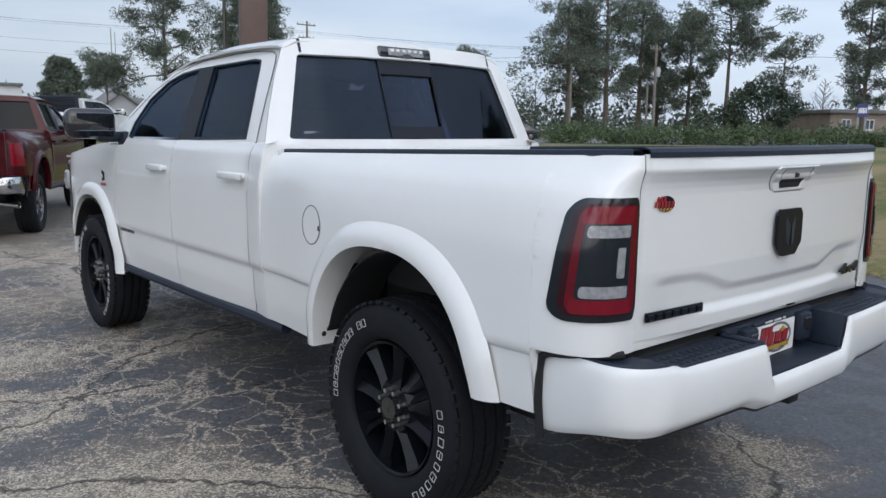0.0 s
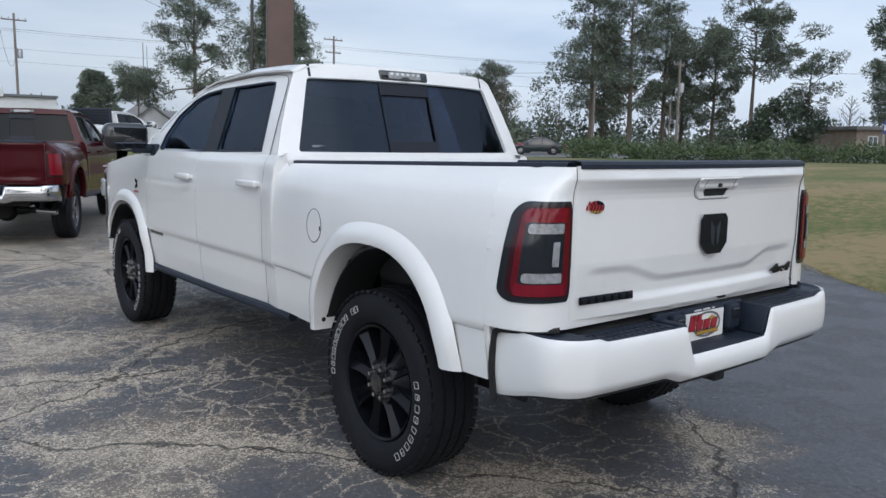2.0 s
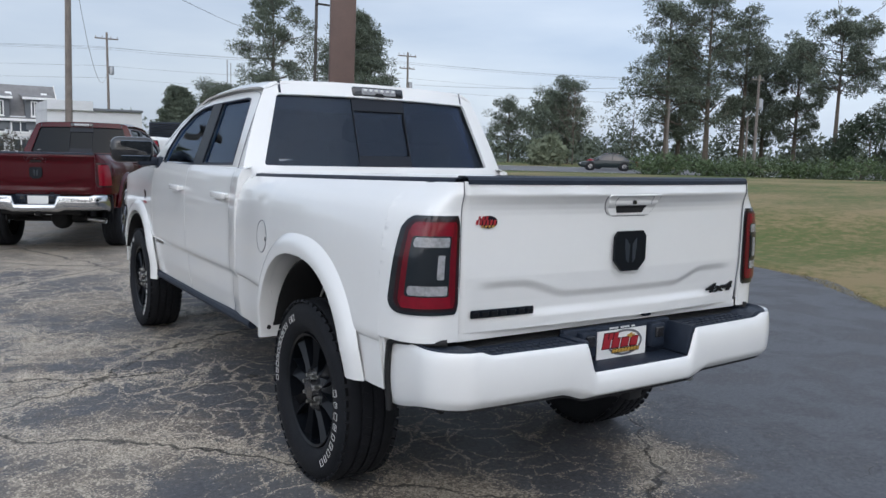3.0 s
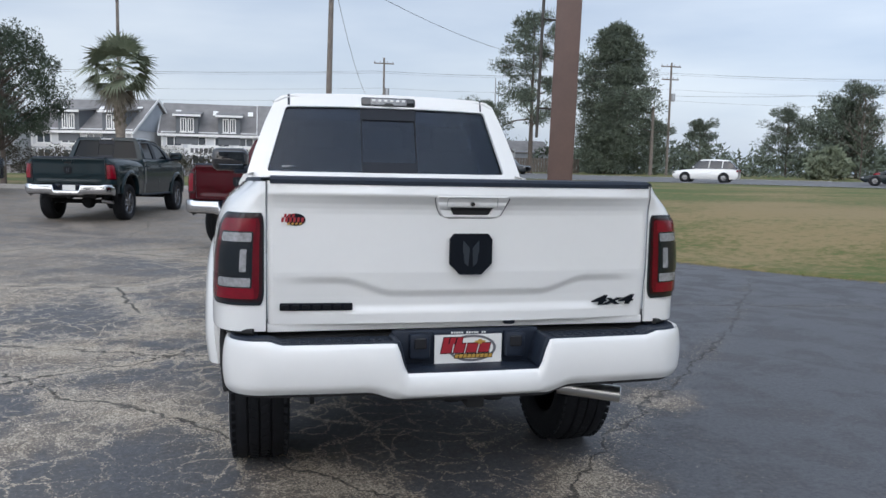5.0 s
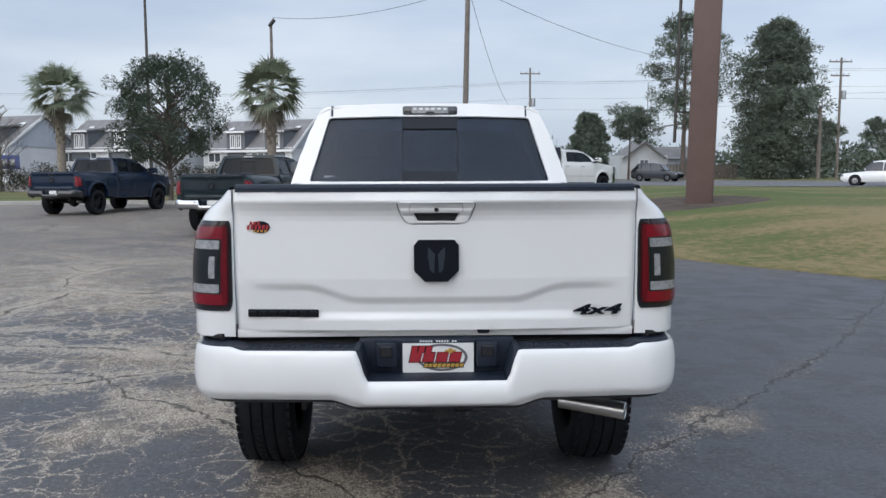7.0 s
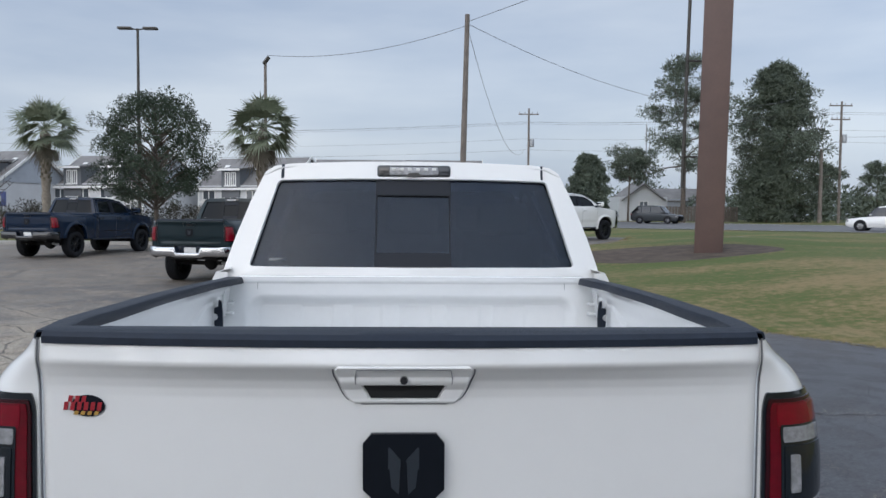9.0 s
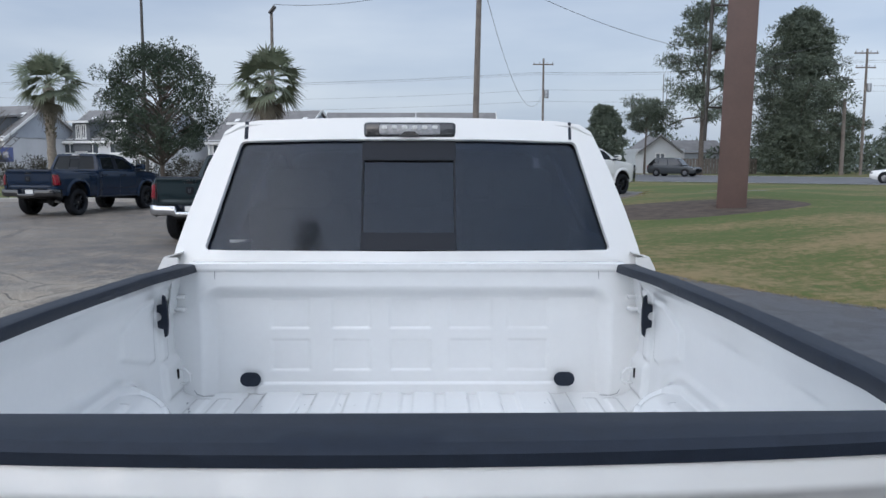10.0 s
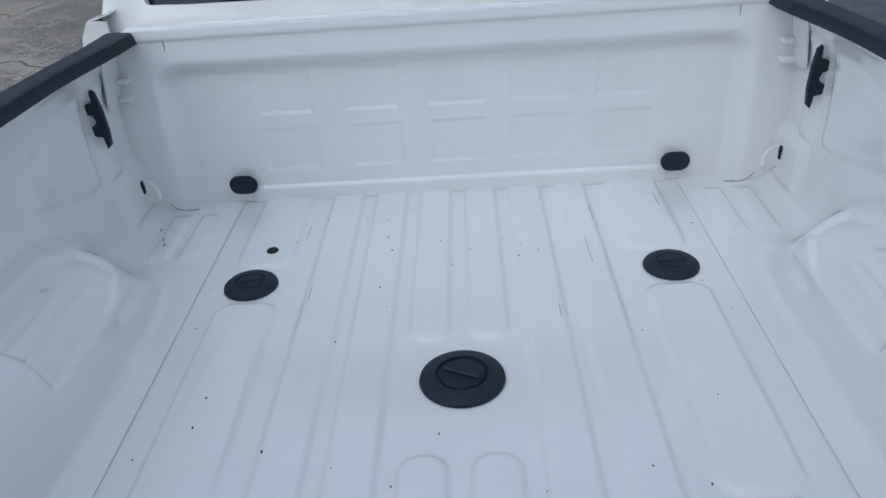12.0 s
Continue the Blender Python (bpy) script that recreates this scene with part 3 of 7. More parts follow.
def greenhouse(s, paint, truck, clear_glass):
    outline = ((2.235, 1.405), (2.26, 1.50), (2.33, 1.72), (2.385, 1.90), (2.42, 1.932), (2.9, 1.945), (3.4, 1.928), (3.75, 1.868), (4.05, 1.755), (4.35, 1.58), (4.62, 1.405))
    lift = lambda y, z: (s * (green_x(z) - 0.02 * (1 - smooth(2.2, 2.45, y))), y, z)
    body = part("greenhouse", plate(outline, lift, 0.03, (FRONT_WIN, REAR_WIN)), paint, truck, smooth=25)
    lift_in = lambda y, z: (s * (green_x(z) - 0.017), y, z)
    for win in (FRONT_WIN, REAR_WIN):
        pane = part("side_window", plate(win, lift_in, 0.004), clear_glass, truck, "tinted side window glass")
        cy, cz = sum(p[0] for p in win) / len(win), sum(p[1] for p in win) / len(win)
        inner = [(cy + (p[0] - cy) * 0.955, cz + (p[1] - cz) * 0.94) for p in win]
        part("window_seal", plate(win, lambda y, z: (s * (green_x(z) + 0.001), y, z), 0.014, (inner,)), M["black"], pane)
    post = ((3.11, 1.452), (3.32, 1.449), (3.38, 1.868), (3.18, 1.872))
    part("door_pillar_cover", plate(post, lambda y, z: (s * (green_x(z) + 0.003), y, z), 0.012), M["pillar"], truck, "black door pillar cover")
    seam = [(s * (cab_x(2.345, z) - 0.002), y, z) for y, z in ((2.40, 0.585), (2.362, 0.605), (2.346, 0.64), (2.345, 0.72), (2.345, 0.80), (2.345, 0.834), (2.345, 0.848), (2.345, 0.87), (2.345, 0.95), (2.345, 1.2), (2.345, 1.34), (2.345, 1.40))]
    seam += [(s * (green_x(z) - 0.0005), y, z) for y, z in ((2.347, 1.45), (2.358, 1.52), (2.380, 1.65), (2.402, 1.76), (2.432, 1.85), (2.455, 1.885), (2.50, 1.905), (2.62, 1.918), (2.9, 1.926), (3.4, 1.910), (3.72, 1.852), (4.0, 1.748), (4.3, 1.575))]
    part("door_seam", tube(seam, 0.0034, 5), M["grey"], truck)
    mid_seam = [(s * (cab_x(3.355, z) - 0.003), 3.3555, z) for z in (0.58, 0.7, 0.80, 0.834, 0.848, 0.87, 0.95, 1.2, 1.34, 1.43)]
    part("door_seam", tube(mid_seam, 0.0034, 5), M["grey"], truck)
    return body


def tyre_and_rim(s, x_face, y, truck, rim_mat, hero):
    w = 0.285
    c = x_face - s * w / 2
    prof = ((0.272, 0.105), (0.285, 0.125), (0.32, 0.140), (0.37, 0.1425), (0.405, 0.132), (0.421, 0.112), (0.427, 0.098),
            (0.430, 0.075), (0.430, 0.062), (0.420, 0.060), (0.420, 0.050), (0.430, 0.048), (0.431, 0.006), (0.420, 0.005))
    full = [(r, h) for r, h in prof] + [(r, -h) for r, h in reversed(prof)]
    wheel = part("wheel", lathe([(0.03, s * 0.09), (0.10, s * 0.095), (0.12, s * 0.07), (0.245, s * 0.02), (0.257, s * 0.112), (0.268, s * 0.118), (0.272, s * 0.10), (0.255, 0), (0.26, -s * 0.11)], 48, at=(c, y, HUB_Z)), rim_mat, truck, "black alloy wheel")
    tyre = part("tyre", lathe(full, 56, at=(c, y, HUB_Z)), M["rubber"], wheel, "black all-terrain tyre")
    for k in range(8):
        a = 2 * math.pi * k / 8 + 0.2
        bm = bmesh.new()
        blade = Matrix.Translation((c, y, HUB_Z)) @ Matrix.Rotation(a, 4, "X")
        for d in (-1, 1):
            rows = ((0.085, 0.030, 0.012, 0.100), (0.14, 0.029, 0.008, 0.098), (0.20, 0.034, 0.010, 0.100), (0.262, 0.047, 0.018, 0.104))
            v = []
            for r, o, q, h in rows:
                v.append([bm.verts.new(blade @ Vector((s * hh, d * oo, r))) for oo, hh in ((q * 0.2, h - 0.028), (o, h), (o + 0.003, h - 0.05), (q * 0.2, h - 0.05))])
            for p0, p1 in zip(v, v[1:]):
                for n in range(4):
                    bm.faces.new((p0[n], p0[(n + 1) % 4], p1[(n + 1) % 4], p1[n]))
        part("spoke", bm, rim_mat, wheel, smooth=20)
    if hero:
        for k in range(8):
            a = 2 * math.pi * (k + 0.5) / 8
            part("lug_nut", lathe([(0.0, s * 0.120), (0.009, s * 0.120), (0.012, s * 0.09)], 10, at=(c, y + 0.070 * math.cos(a), HUB_Z + 0.070 * math.sin(a))), M["steel"], wheel, "dark steel lug nut")
        part("centre_cap", lathe([(0.0, s * 0.125), (0.045, s * 0.122), (0.055, s * 0.09)], 24, at=(c, y, HUB_Z)), M["gloss"], wheel)
        # shoulder blocks of the tread
        bm = bmesh.new()
        for side in (1, -1):
            for k in range(52):
                a = 2 * math.pi * (k + 0.5 * (side > 0)) / 52
                mm = Matrix.Translation((c + side * 0.112, y, HUB_Z)) @ Matrix.Rotation(a, 4, "X") @ Matrix.Translation((0, 0, 0.4135)) @ Matrix.Rotation(-side * 0.5, 4, "Y")
                boxed((0, 0, 0), (0.046, 0.036 if k % 2 else 0.031, 0.013), 0, 1, mm, bm)
            for k in range(60):
                a = 2 * math.pi * (k + 0.25 * side) / 60
                mm = Matrix.Translation((c + side * 0.0275, y, HUB_Z)) @ Matrix.Rotation(a, 4, "X") @ Matrix.Translation((0, 0, 0.4285)) @ Matrix.Rotation(0.5 * side, 4, "Z")
                boxed((0, 0, 0), (0.034, 0.028, 0.01), 0, 1, mm, bm)
        part("tread", bm, M["rubber"], tyre)["kind"] = "stuff"
        # raised white outlined sidewall lettering, as hollow bars
        bm = bmesh.new()
        for start, count, step in ((math.radians(-4), 13, math.radians(5.9)), (math.radians(167), 9, math.radians(8.4))):
            for k in range(count):
                if count == 13 and k == 10:
                    continue
                a = start + k * step
                mm = Matrix.Translation((c + s * 0.1436, y, HUB_Z)) @ Matrix.Rotation(a - math.pi / 2, 4, "X") @ Matrix.Translation((0, 0, 0.350))
                hw = (0.0125, 0.0105, 0.0135)[k % 3] * (1.0 if count == 13 else 1.15)
                loop = [mm @ Vector((0, p, q)) for p, q in rounded(-hw, hw, -0.0145, 0.0145, 0.005 if k % 2 else 0.002, 2)]
                tube(loop, 0.0016, 4, bm, closed=True)
                if k % 2:
                    tube([mm @ Vector((0, -hw, 0.001)), mm @ Vector((0, hw * 0.4, 0.001))], 0.0014, 4, bm)
        if s < 0:
            part("sidewall_lettering", bm, M["tyreletter"], tyre, "raised white lettering")["kind"] = "stuff"
        else:
            bm.free()
    return wheel


def lamp_patch(s, u0, u1, z0, z1, r, off, inner=0.25):
    """A rounded piece of lamp lying on the bed's corner, off metres proud of it."""
    def lift(u, z):
        u *= 1 + 0.42 * (1.15 - z)
        x, y, _ = bed_point(u, z)
        x1, y1, _ = bed_point(u + 0.004, z)
        n = Vector((y1 - y, -(x1 - x), 0)).normalized()
        return s * (x + n.x * off), y + n.y * off, z
    bm = bmesh.new()
    nu, nz = max(3, round((u1 - u0) / 0.011)), 8

    q = min(0.5, r / (z1 - z0))
    turn = [q * (1 - math.cos(math.pi / 2 * a / 6)) for a in range(7)]
    rows = turn + [q + (1 - 2 * q) * a / 5 for a in range(1, 5)] + [1 - v for v in reversed(turn)]
    nz = len(rows) - 1

    def f(i, j):
        k = round(j * nz)
        z = z0 + (z1 - z0) * rows[k]
        inset = 0.0
        for edge in (z - z0, z1 - z):
            if edge < r:
                inset = max(inset, r - math.sqrt(max(0.0, r * r - (r - edge) ** 2)))
        du = inset * 0.8
        u = (u0 + du * inner) + (u1 - u0 - (1 + inner) * du) * i
        return lift(u, z)
    return sheet(f, nu, nz, 0.006, bm=bm)


def pickup(name, label, m, paint, bumper, hero=False, rim=None, rack=False, group=""):
    """A crew-cab pickup with its bed, cab, wheels, lamps and bumpers."""
    truck = thing(name, label, "pickup truck", m, group)
    bed_in = M["bedwhite"] if hero else M["black"]
    rim = rim or M["rim"]
    rear_glass, clear_glass = (M["tint"], M["tint2"]) if hero else (M["dark_glass"], M["dark_glass"])
    for s in (-1, 1):
        bed_side(s, paint, truck, hero)
        flare(s, "rear", paint, truck, lambda y, z: bed_point(0.3 + 0.7 * (max(y, 0.5) - 0.50) / 1.687, z)[0])
        flare(s, "front", paint, truck, cab_x)
        cab_panel("cab_corner", s, 2.195, 2.342, paint, truck, fine=hero)
        rear_door = cab_panel("rear_door", s, 2.349, 3.352, paint, truck, fine=hero)
        front_door = cab_panel("front_door", s, 3.359, 4.36, paint, truck, fine=hero)
        cab_panel("front_fender", s, 4.367, 5.98, paint, truck, hood=True, fine=hero)
        greenhouse(s, paint, truck, clear_glass)
        part("belt_ledge", sheet(lambda i, j: (s * (cab_x(2.195 + 2.13 * i, 1.443) * (1 - j) + (green_x(1.465) - 0.03) * j), 2.195 + 2.13 * i, 1.4435 + 0.018 * j), 40, 2, 0.004), paint, truck)
        for door, y in ((rear_door, 2.50), (front_door, 3.53)):
            x = cab_x(y, 1.277)
            h = part("door_handle", boxed((s * (x + 0.030), y, 1.282), (0.022, 0.25, 0.038), 0.010, 3), paint, door)
            part("handle_cup", boxed((s * (x - 0.001), y - 0.01, 1.270), (0.010, 0.17, 0.055), 0.004, 1), M["bedwhite"] if hero else M["black"], h)
            for d in (-0.10, 0.10):
                part("handle_post", boxed((s * (x + 0.012), y + d, 1.281), (0.035, 0.035, 0.028), 0.008, 2), paint, h)
        wheels = ((REAR_Y, -0.975), (FRONT_Y, -0.965))
        for y, xf in wheels:
            tyre_and_rim(s, -s * xf, y, truck, rim, hero)
            yc, a, zc, hh = ARCH["rear" if y < 3 else "front"]
            part("wheel_liner", sheet(lambda i, j: (s * (0.745 + 0.225 * j), yc + (a + 0.015) * math.cos(math.pi * i), max(0.66, zc - 0.05 + (hh + 0.03) * math.sin(math.pi * i))), 24, 2, 0.006), M["under"], truck)
            part("wheel_well_back", boxed((s * 0.60, yc, 0.66), (0.02, 1.1, 0.44)), M["under"], truck)
        part("wheel_well_back", boxed((s * 0.745, 1.05, 0.930), (0.01, 0.84, 0.13)), M["under"], truck)
        part("rocker_trim", tube([(s * 0.93, 2.05, 0.575), (s * 0.915, 3.0, 0.555), (s * 0.915, 4.42, 0.545)], 0.028, 8), M["black"], truck)
        # tow mirror: housing, arm and two glasses
        mir = part("side_mirror", boxed((s * 1.105, 4.37, 1.540), (0.315, 0.17, 0.200), 0.060, 5, Matrix.Rotation(s * 0.12, 4, "Z")), M["gloss"] if hero else paint, truck, "black tow mirror")
        part("mirror_arm", boxed((s * 0.975, 4.33, 1.452), (0.20, 0.10, 0.070), 0.025, 3), M["black"], mir)
        part("mirror_foot", boxed((s * 0.915, 4.28, 1.435), (0.05, 0.13, 0.11), 0.018, 2), M["black"], mir)
        part("mirror_glass", boxed((s * 1.090, 4.281, 1.560), (0.225, 0.008, 0.105), 0.003, 1, Matrix.Rotation(s * 0.20, 4, "Z") @ Matrix.Rotation(0.34, 4, "X")), M["mirror"], mir, "mirror glass")
        part("spotter_glass", boxed((s * 1.092, 4.281, 1.475), (0.215, 0.008, 0.045), 0.003, 1, Matrix.Rotation(s * 0.20, 4, "Z") @ Matrix.Rotation(0.40, 4, "X")), M["mirror"], mir, "small convex mirror glass")
        # lamps on the bed's corners
        u1 = 0.212
        lampp = part("tail_light", lamp_patch(s, 0.004, u1, 0.972, 1.332, 0.055, 0.006), M["smoke"] if hero else M["darkred"], truck, "red and smoked tail light")
        if hero:
            part("red_ring", lamp_patch(s, 0.010, u1 - 0.020, 0.990, 1.318, 0.042, 0.010), M["darkred"], lampp, "dark red lens")
            part("bright_ring", lamp_patch(s, 0.016, u1 - 0.034, 0.998, 1.310, 0.034, 0.012), M["ringred"], lampp, "red lens")
            part("red_band_top", lamp_patch(s, 0.028, u1 - 0.042, 1.256, 1.306, 0.018, 0.0135), M["red"], lampp, "bright red lens")
            part("red_band_bottom", lamp_patch(s, 0.028, u1 - 0.042, 0.998, 1.042, 0.014, 0.0135), M["red"], lampp, "bright red lens")
            part("lens_core", lamp_patch(s, 0.034, u1 - 0.052, 1.040, 1.260, 0.012, 0.0140), M["smoke"], lampp, "smoked black lens")
            part("upper_clear_lens", lamp_patch(s, 0.038, u1 - 0.060, 1.220, 1.255, 0.012, 0.0155), M["clear"], lampp, "clear reversing lens")
            part("dark_panel", lamp_patch(s, 0.040, u1 - 0.058, 1.090, 1.212, 0.010, 0.0165), M["smoke"], lampp, "smoked black lens")
            part("led_strip", lamp_patch(s, 0.050, 0.070, 1.104, 1.192, 0.006, 0.019), M["clear"], lampp, "clear light strip")
            part("lower_clear_lens", lamp_patch(s, 0.038, u1 - 0.060, 1.045, 1.080, 0.012, 0.0155), M["clear"], lampp, "clear reversing lens")
        else:
            part("red_lens", lamp_patch(s, 0.03, u1 - 0.03, 1.0, 1.30, 0.02, 0.010), M["red"], lampp, "red lens")
        # rail cap
        def rail(i, j, s=s):
            y = 0.186 + 1.954 * i
            xi = curve(((0.186, 0.768), (0.50, 0.806), (1.20, 0.832), (1.70, 0.830), (2.14, 0.796)), y)
            xo = bed_top_x(y) - 0.003
            up = lerp(((0, -0.014), (0.10, 0.002), (0.2, 0.014), (0.3, 0.017), (0.8, 0.016), (0.92, 0.004), (1, -0.016)), j)
            return s * (xi + (xo - xi) * lerp(((0, 0.0), (0.10, 0.0), (0.2, 0.06), (0.3, 0.2), (0.8, 0.88), (0.9, 0.96), (1.0, 1.0)), j)), y, rail_z(y) + up
        part("rail_cap", sheet(rail, 30, 14, 0.004), M["black"], truck, "black plastic bed rail cap")
        def corner(i, j):
            x, y, _ = bed_point(0.30 * i, 1.452)
            ix, iy = 0.775 + 0.02 * i, 0.176 + 0.20 * i
            return s * (x + (ix - x) * j), y + (iy - y) * j, 1.4500 - 0.010 * smooth(0.0, 0.35, j) - 0.0225 * (y + (iy - y) * j - 0.15) + 0.004 * math.sin(math.pi * min(1, 1.6 * j) / 2)
        part("bed_corner", sheet(corner, 14, 8, 0.004), paint, truck)
        # inside of the bed wall with the wheel housing
        def wall(i, j, s=s):
            y = 0.235 + 1.965 * i
            flat = ((0, 0.62, 0.905), (0.16, 0.72, 0.905), (0.30, 0.815, 0.905), (0.38, 0.862, 0.925), (0.44, 0.884, 0.97), (0.58, 0.892, 1.08), (0.72, 0.896, 1.19), (0.84, 0.893, 1.30), (0.94, 0.868, 1.385), (1.0, 0.838, 1.424))
            hump = ((0, 0.62, 0.905), (0.10, 0.668, 0.906), (0.16, 0.690, 0.918), (0.22, 0.703, 0.965), (0.30, 0.722, 1.040), (0.36, 0.742, 1.082), (0.42, 0.772, 1.106), (0.52, 0.832, 1.122), (0.60, 0.874, 1.135), (0.66, 0.890, 1.162), (0.74, 0.894, 1.21), (0.84, 0.893, 1.30), (0.94, 0.868, 1.385), (1.0, 0.838, 1.424))
            w = smooth(0.36, 0.66, y) * (1 - smooth(1.52, 1.86, y + 0.10 * (j - 0.3)))
            fx, fz = (flow([(p[0], p[k]) for p in flat], j) for k in (1, 2))
            hx, hz = (flow([(p[0], p[k]) for p in hump], j) for k in (1, 2))
            x, z = fx + (hx - fx) * w, fz + (hz - fz) * w
            # pocket pressed into the housing's shoulder, with two short ribs in it
            narrow = 0.5 * smooth(1.48, 1.585, y)
            pocket = smooth(0.27 + 0.10 * narrow, 0.30 + 0.10 * narrow, j) * (1 - smooth(0.53 - 0.14 * narrow, 0.56 - 0.14 * narrow, j)) * smooth(1.205, 1.235, y) * (1 - smooth(1.575, 1.600, y))
            ribs = sum(smooth(c - 0.020, c - 0.008, j) * (1 - smooth(c + 0.008, c + 0.020, j)) for c in (0.36, 0.455)) * smooth(1.215, 1.24, y) * (1 - smooth(1.40, 1.45, y))
            z -= (0.020 * pocket - 0.013 * min(1, ribs)) * w
            x += 0.008 * pocket * w
            # short crease low on the housing's inner face
            x += 0.007 * w * smooth(0.225, 0.24, j) * (1 - smooth(0.255, 0.27, j)) * smooth(1.46, 1.49, y) * (1 - smooth(1.60, 1.63, y))
            # raised pad behind the cleat, with a slanting lower edge, and the upright fold under it
            low = 1.10 + 0.30 * max(0.0, 1.86 - y)
            pad = smooth(low, low + 0.02, z) * (1 - smooth(1.325 - 0.35 * max(0, 1.80 - y), 1.345 - 0.35 * max(0, 1.80 - y), z)) * smooth(1.60, 1.64, y) * (1 - smooth(1.905, 1.92, y))
            ledge = smooth(1.075, 1.10, z) * (1 - smooth(1.345, 1.365, z)) * smooth(1.955, 1.985, y) * (1 - smooth(2.03, 2.05, y))
            fold = (1 - smooth(1.05, 1.09, z)) * smooth(0.93, 0.96, z) * smooth(1.965, 1.99, y)
            x -= 0.009 * pad + 0.012 * ledge + 0.020 * fold * (1 - w)
            # ribs on the floor's front corners
            if z < 0.92:
                z += 0.007 * smooth(1.84, 1.87, y) * (1 - smooth(2.08, 2.11, y)) * max(smooth(c - 0.028, c - 0.018, x) * (1 - smooth(c + 0.018, c + 0.028, x)) for c in (0.695, 0.775)) * (1 - smooth(0.909, 0.918, fz))
            return s * x, y, z + (rail_z(y) - 1.43) * smooth(1.2, 1.43, z)
        part("bed_wall", sheet(wall, *((230, 130) if hero else (40, 30)), 0.004), bed_in, truck, smooth=60)
    # bed floor with its pressed ribs, broken off round the plugs
    RIBS = ((-0.487, 0.066), (-0.312, 0.040), (-0.188, 0.040), (-0.063, 0.038), (0.063, 0.038), (0.188, 0.040), (0.312, 0.040), (0.487, 0.066))

    def floor(i, j):
        x, y = -0.622 + 1.244 * i, 0.235 + 1.960 * j
        rise = 0.0
        for c, half in RIBS:
            if abs(x - c) < half + 0.014:
                gap = (1.135, 1.475) if abs(c) < 0.1 else (1.635, 1.805) if abs(c) > 0.4 else (9, 10)
                e = min(y - 0.29, 2.260 - y)
                if gap[0] < 9:
                    e = min(e, max(gap[0] - y, y - gap[1]))
                if abs(c) > 0.4:
                    e = min(e, max(0.868 - y, y - 1.038))
                # rounded rib ends
                r = min(half, 0.035)
                q = abs(x - c) - (half - r)
                d = half - abs(x - c) if e > r else (r - math.hypot(max(0.0, q), r - e) if q > 0 else min(e, half - abs(x - c)))
                rise = max(rise, smooth(-0.012, 0.004, d))
        return x, y, 0.9035 + 0.0095 * rise
    part("bed_floor", sheet(floor, *((250, 300) if hero else (30, 6)), 0.003), bed_in, truck, smooth=60)
    # front wall of the bed: overhanging top rail, recessed panel with two rows of pressed cells
    CELLS = ((-0.532, -0.382), (-0.292, -0.146), (-0.068, 0.090), (0.160, 0.328), (0.388, 0.546))

    def front(i, j):
        x, z = -0.905 + 1.81 * i, 0.905 + 0.515 * j
        ax = abs(x)
        qx, qz, r = 0.790 - ax, 1.338 - z, 0.085
        inside = r - math.hypot(r - qx, r - qz) if qx < r and qz < r else min(qx, qz)
        rec = max(0.0, min(1.0, inside / 0.050))
        rec += 0.12 * math.sin(2 * math.pi * rec) * (0 < rec < 1) * -0.5
        y = 2.145 + 0.046 * rec
        cell = 0
        for x0, x1 in CELLS:
            for z0, z1 in ((1.000, 1.122), (1.166, 1.282)):
                cell = max(cell, smooth(x0 - 0.006, x0 + 0.006, x) * (1 - smooth(x1 - 0.006, x1 + 0.006, x)) * smooth(z0 - 0.006, z0 + 0.006, z) * (1 - smooth(z1 - 0.006, z1 + 0.006, z)))
        y += 0.004 * cell
        y -= 0.008 * (1 - smooth(0.943, 0.951, z)) * smooth(0.600, 0.585, ax) * rec
        y -= 0.010 * smooth(1.395, 1.405, z)
        return x, y, z
    part("bed_front_wall", sheet(front, *((300, 130) if hero else (40, 12)), 0.006), bed_in, truck, smooth=60)
    part("bed_front_cap", boxed((0, 2.165, 1.4225), (1.66, 0.070, 0.010), 0.004, 2), bed_in, truck)
    # tailgate
    def gate_y(x, z):
        t = min(1.0, abs(x) / 0.8)
        lip = lerp(((1.330, 0.0), (1.350, 0.003), (1.370, 0.011), (1.392, 0.028), (1.402, 0.038), (1.409, 0.041), (1.455, 0.030)), z) * (1 - 0.60 * t ** 2.5)
        return lerp(((0.89, 0.140), (1.00, 0.134), (1.10, 0.124), (1.37, 0.124)), z) + 0.042 * t ** 2 - lip

    def gate(i, j):
        x, z = -0.796 + 1.592 * i, 0.893 + 0.562 * j
        y = gate_y(x, z)
        zc = 1.018 + 0.055 * smooth(0.30, 0.52, abs(x))
        fade = 1 - smooth(0.62, 0.76, abs(x))
        y += 0.012 * (1 - smooth(zc - 0.024, zc + 0.014, z)) * fade * smooth(0.93, 0.97, z)
        edge = min(0.796 - abs(x), 0.010) / 0.010
        return x, y + 0.008 * (1 - edge) ** 2, z
    tg = part("tailgate", sheet(gate, *((120, 150) if hero else (40, 30)), 0.01), paint, truck, smooth=50)
    for s in (-1, 1):
        part("tailgate_gap", tube([(s * 0.7995, gate_y(0.7995, z) + 0.0035, z) for z in (0.885, 1.0, 1.1, 1.2, 1.3, 1.35, 1.37, 1.392, 1.402, 1.409, 1.43, 1.456)], 0.0020, 5), M["grey"], tg)
    part("tailgate_inner", boxed((0, 0.205, 1.17), (1.55, 0.05, 0.54), 0.01, 2), paint, tg)
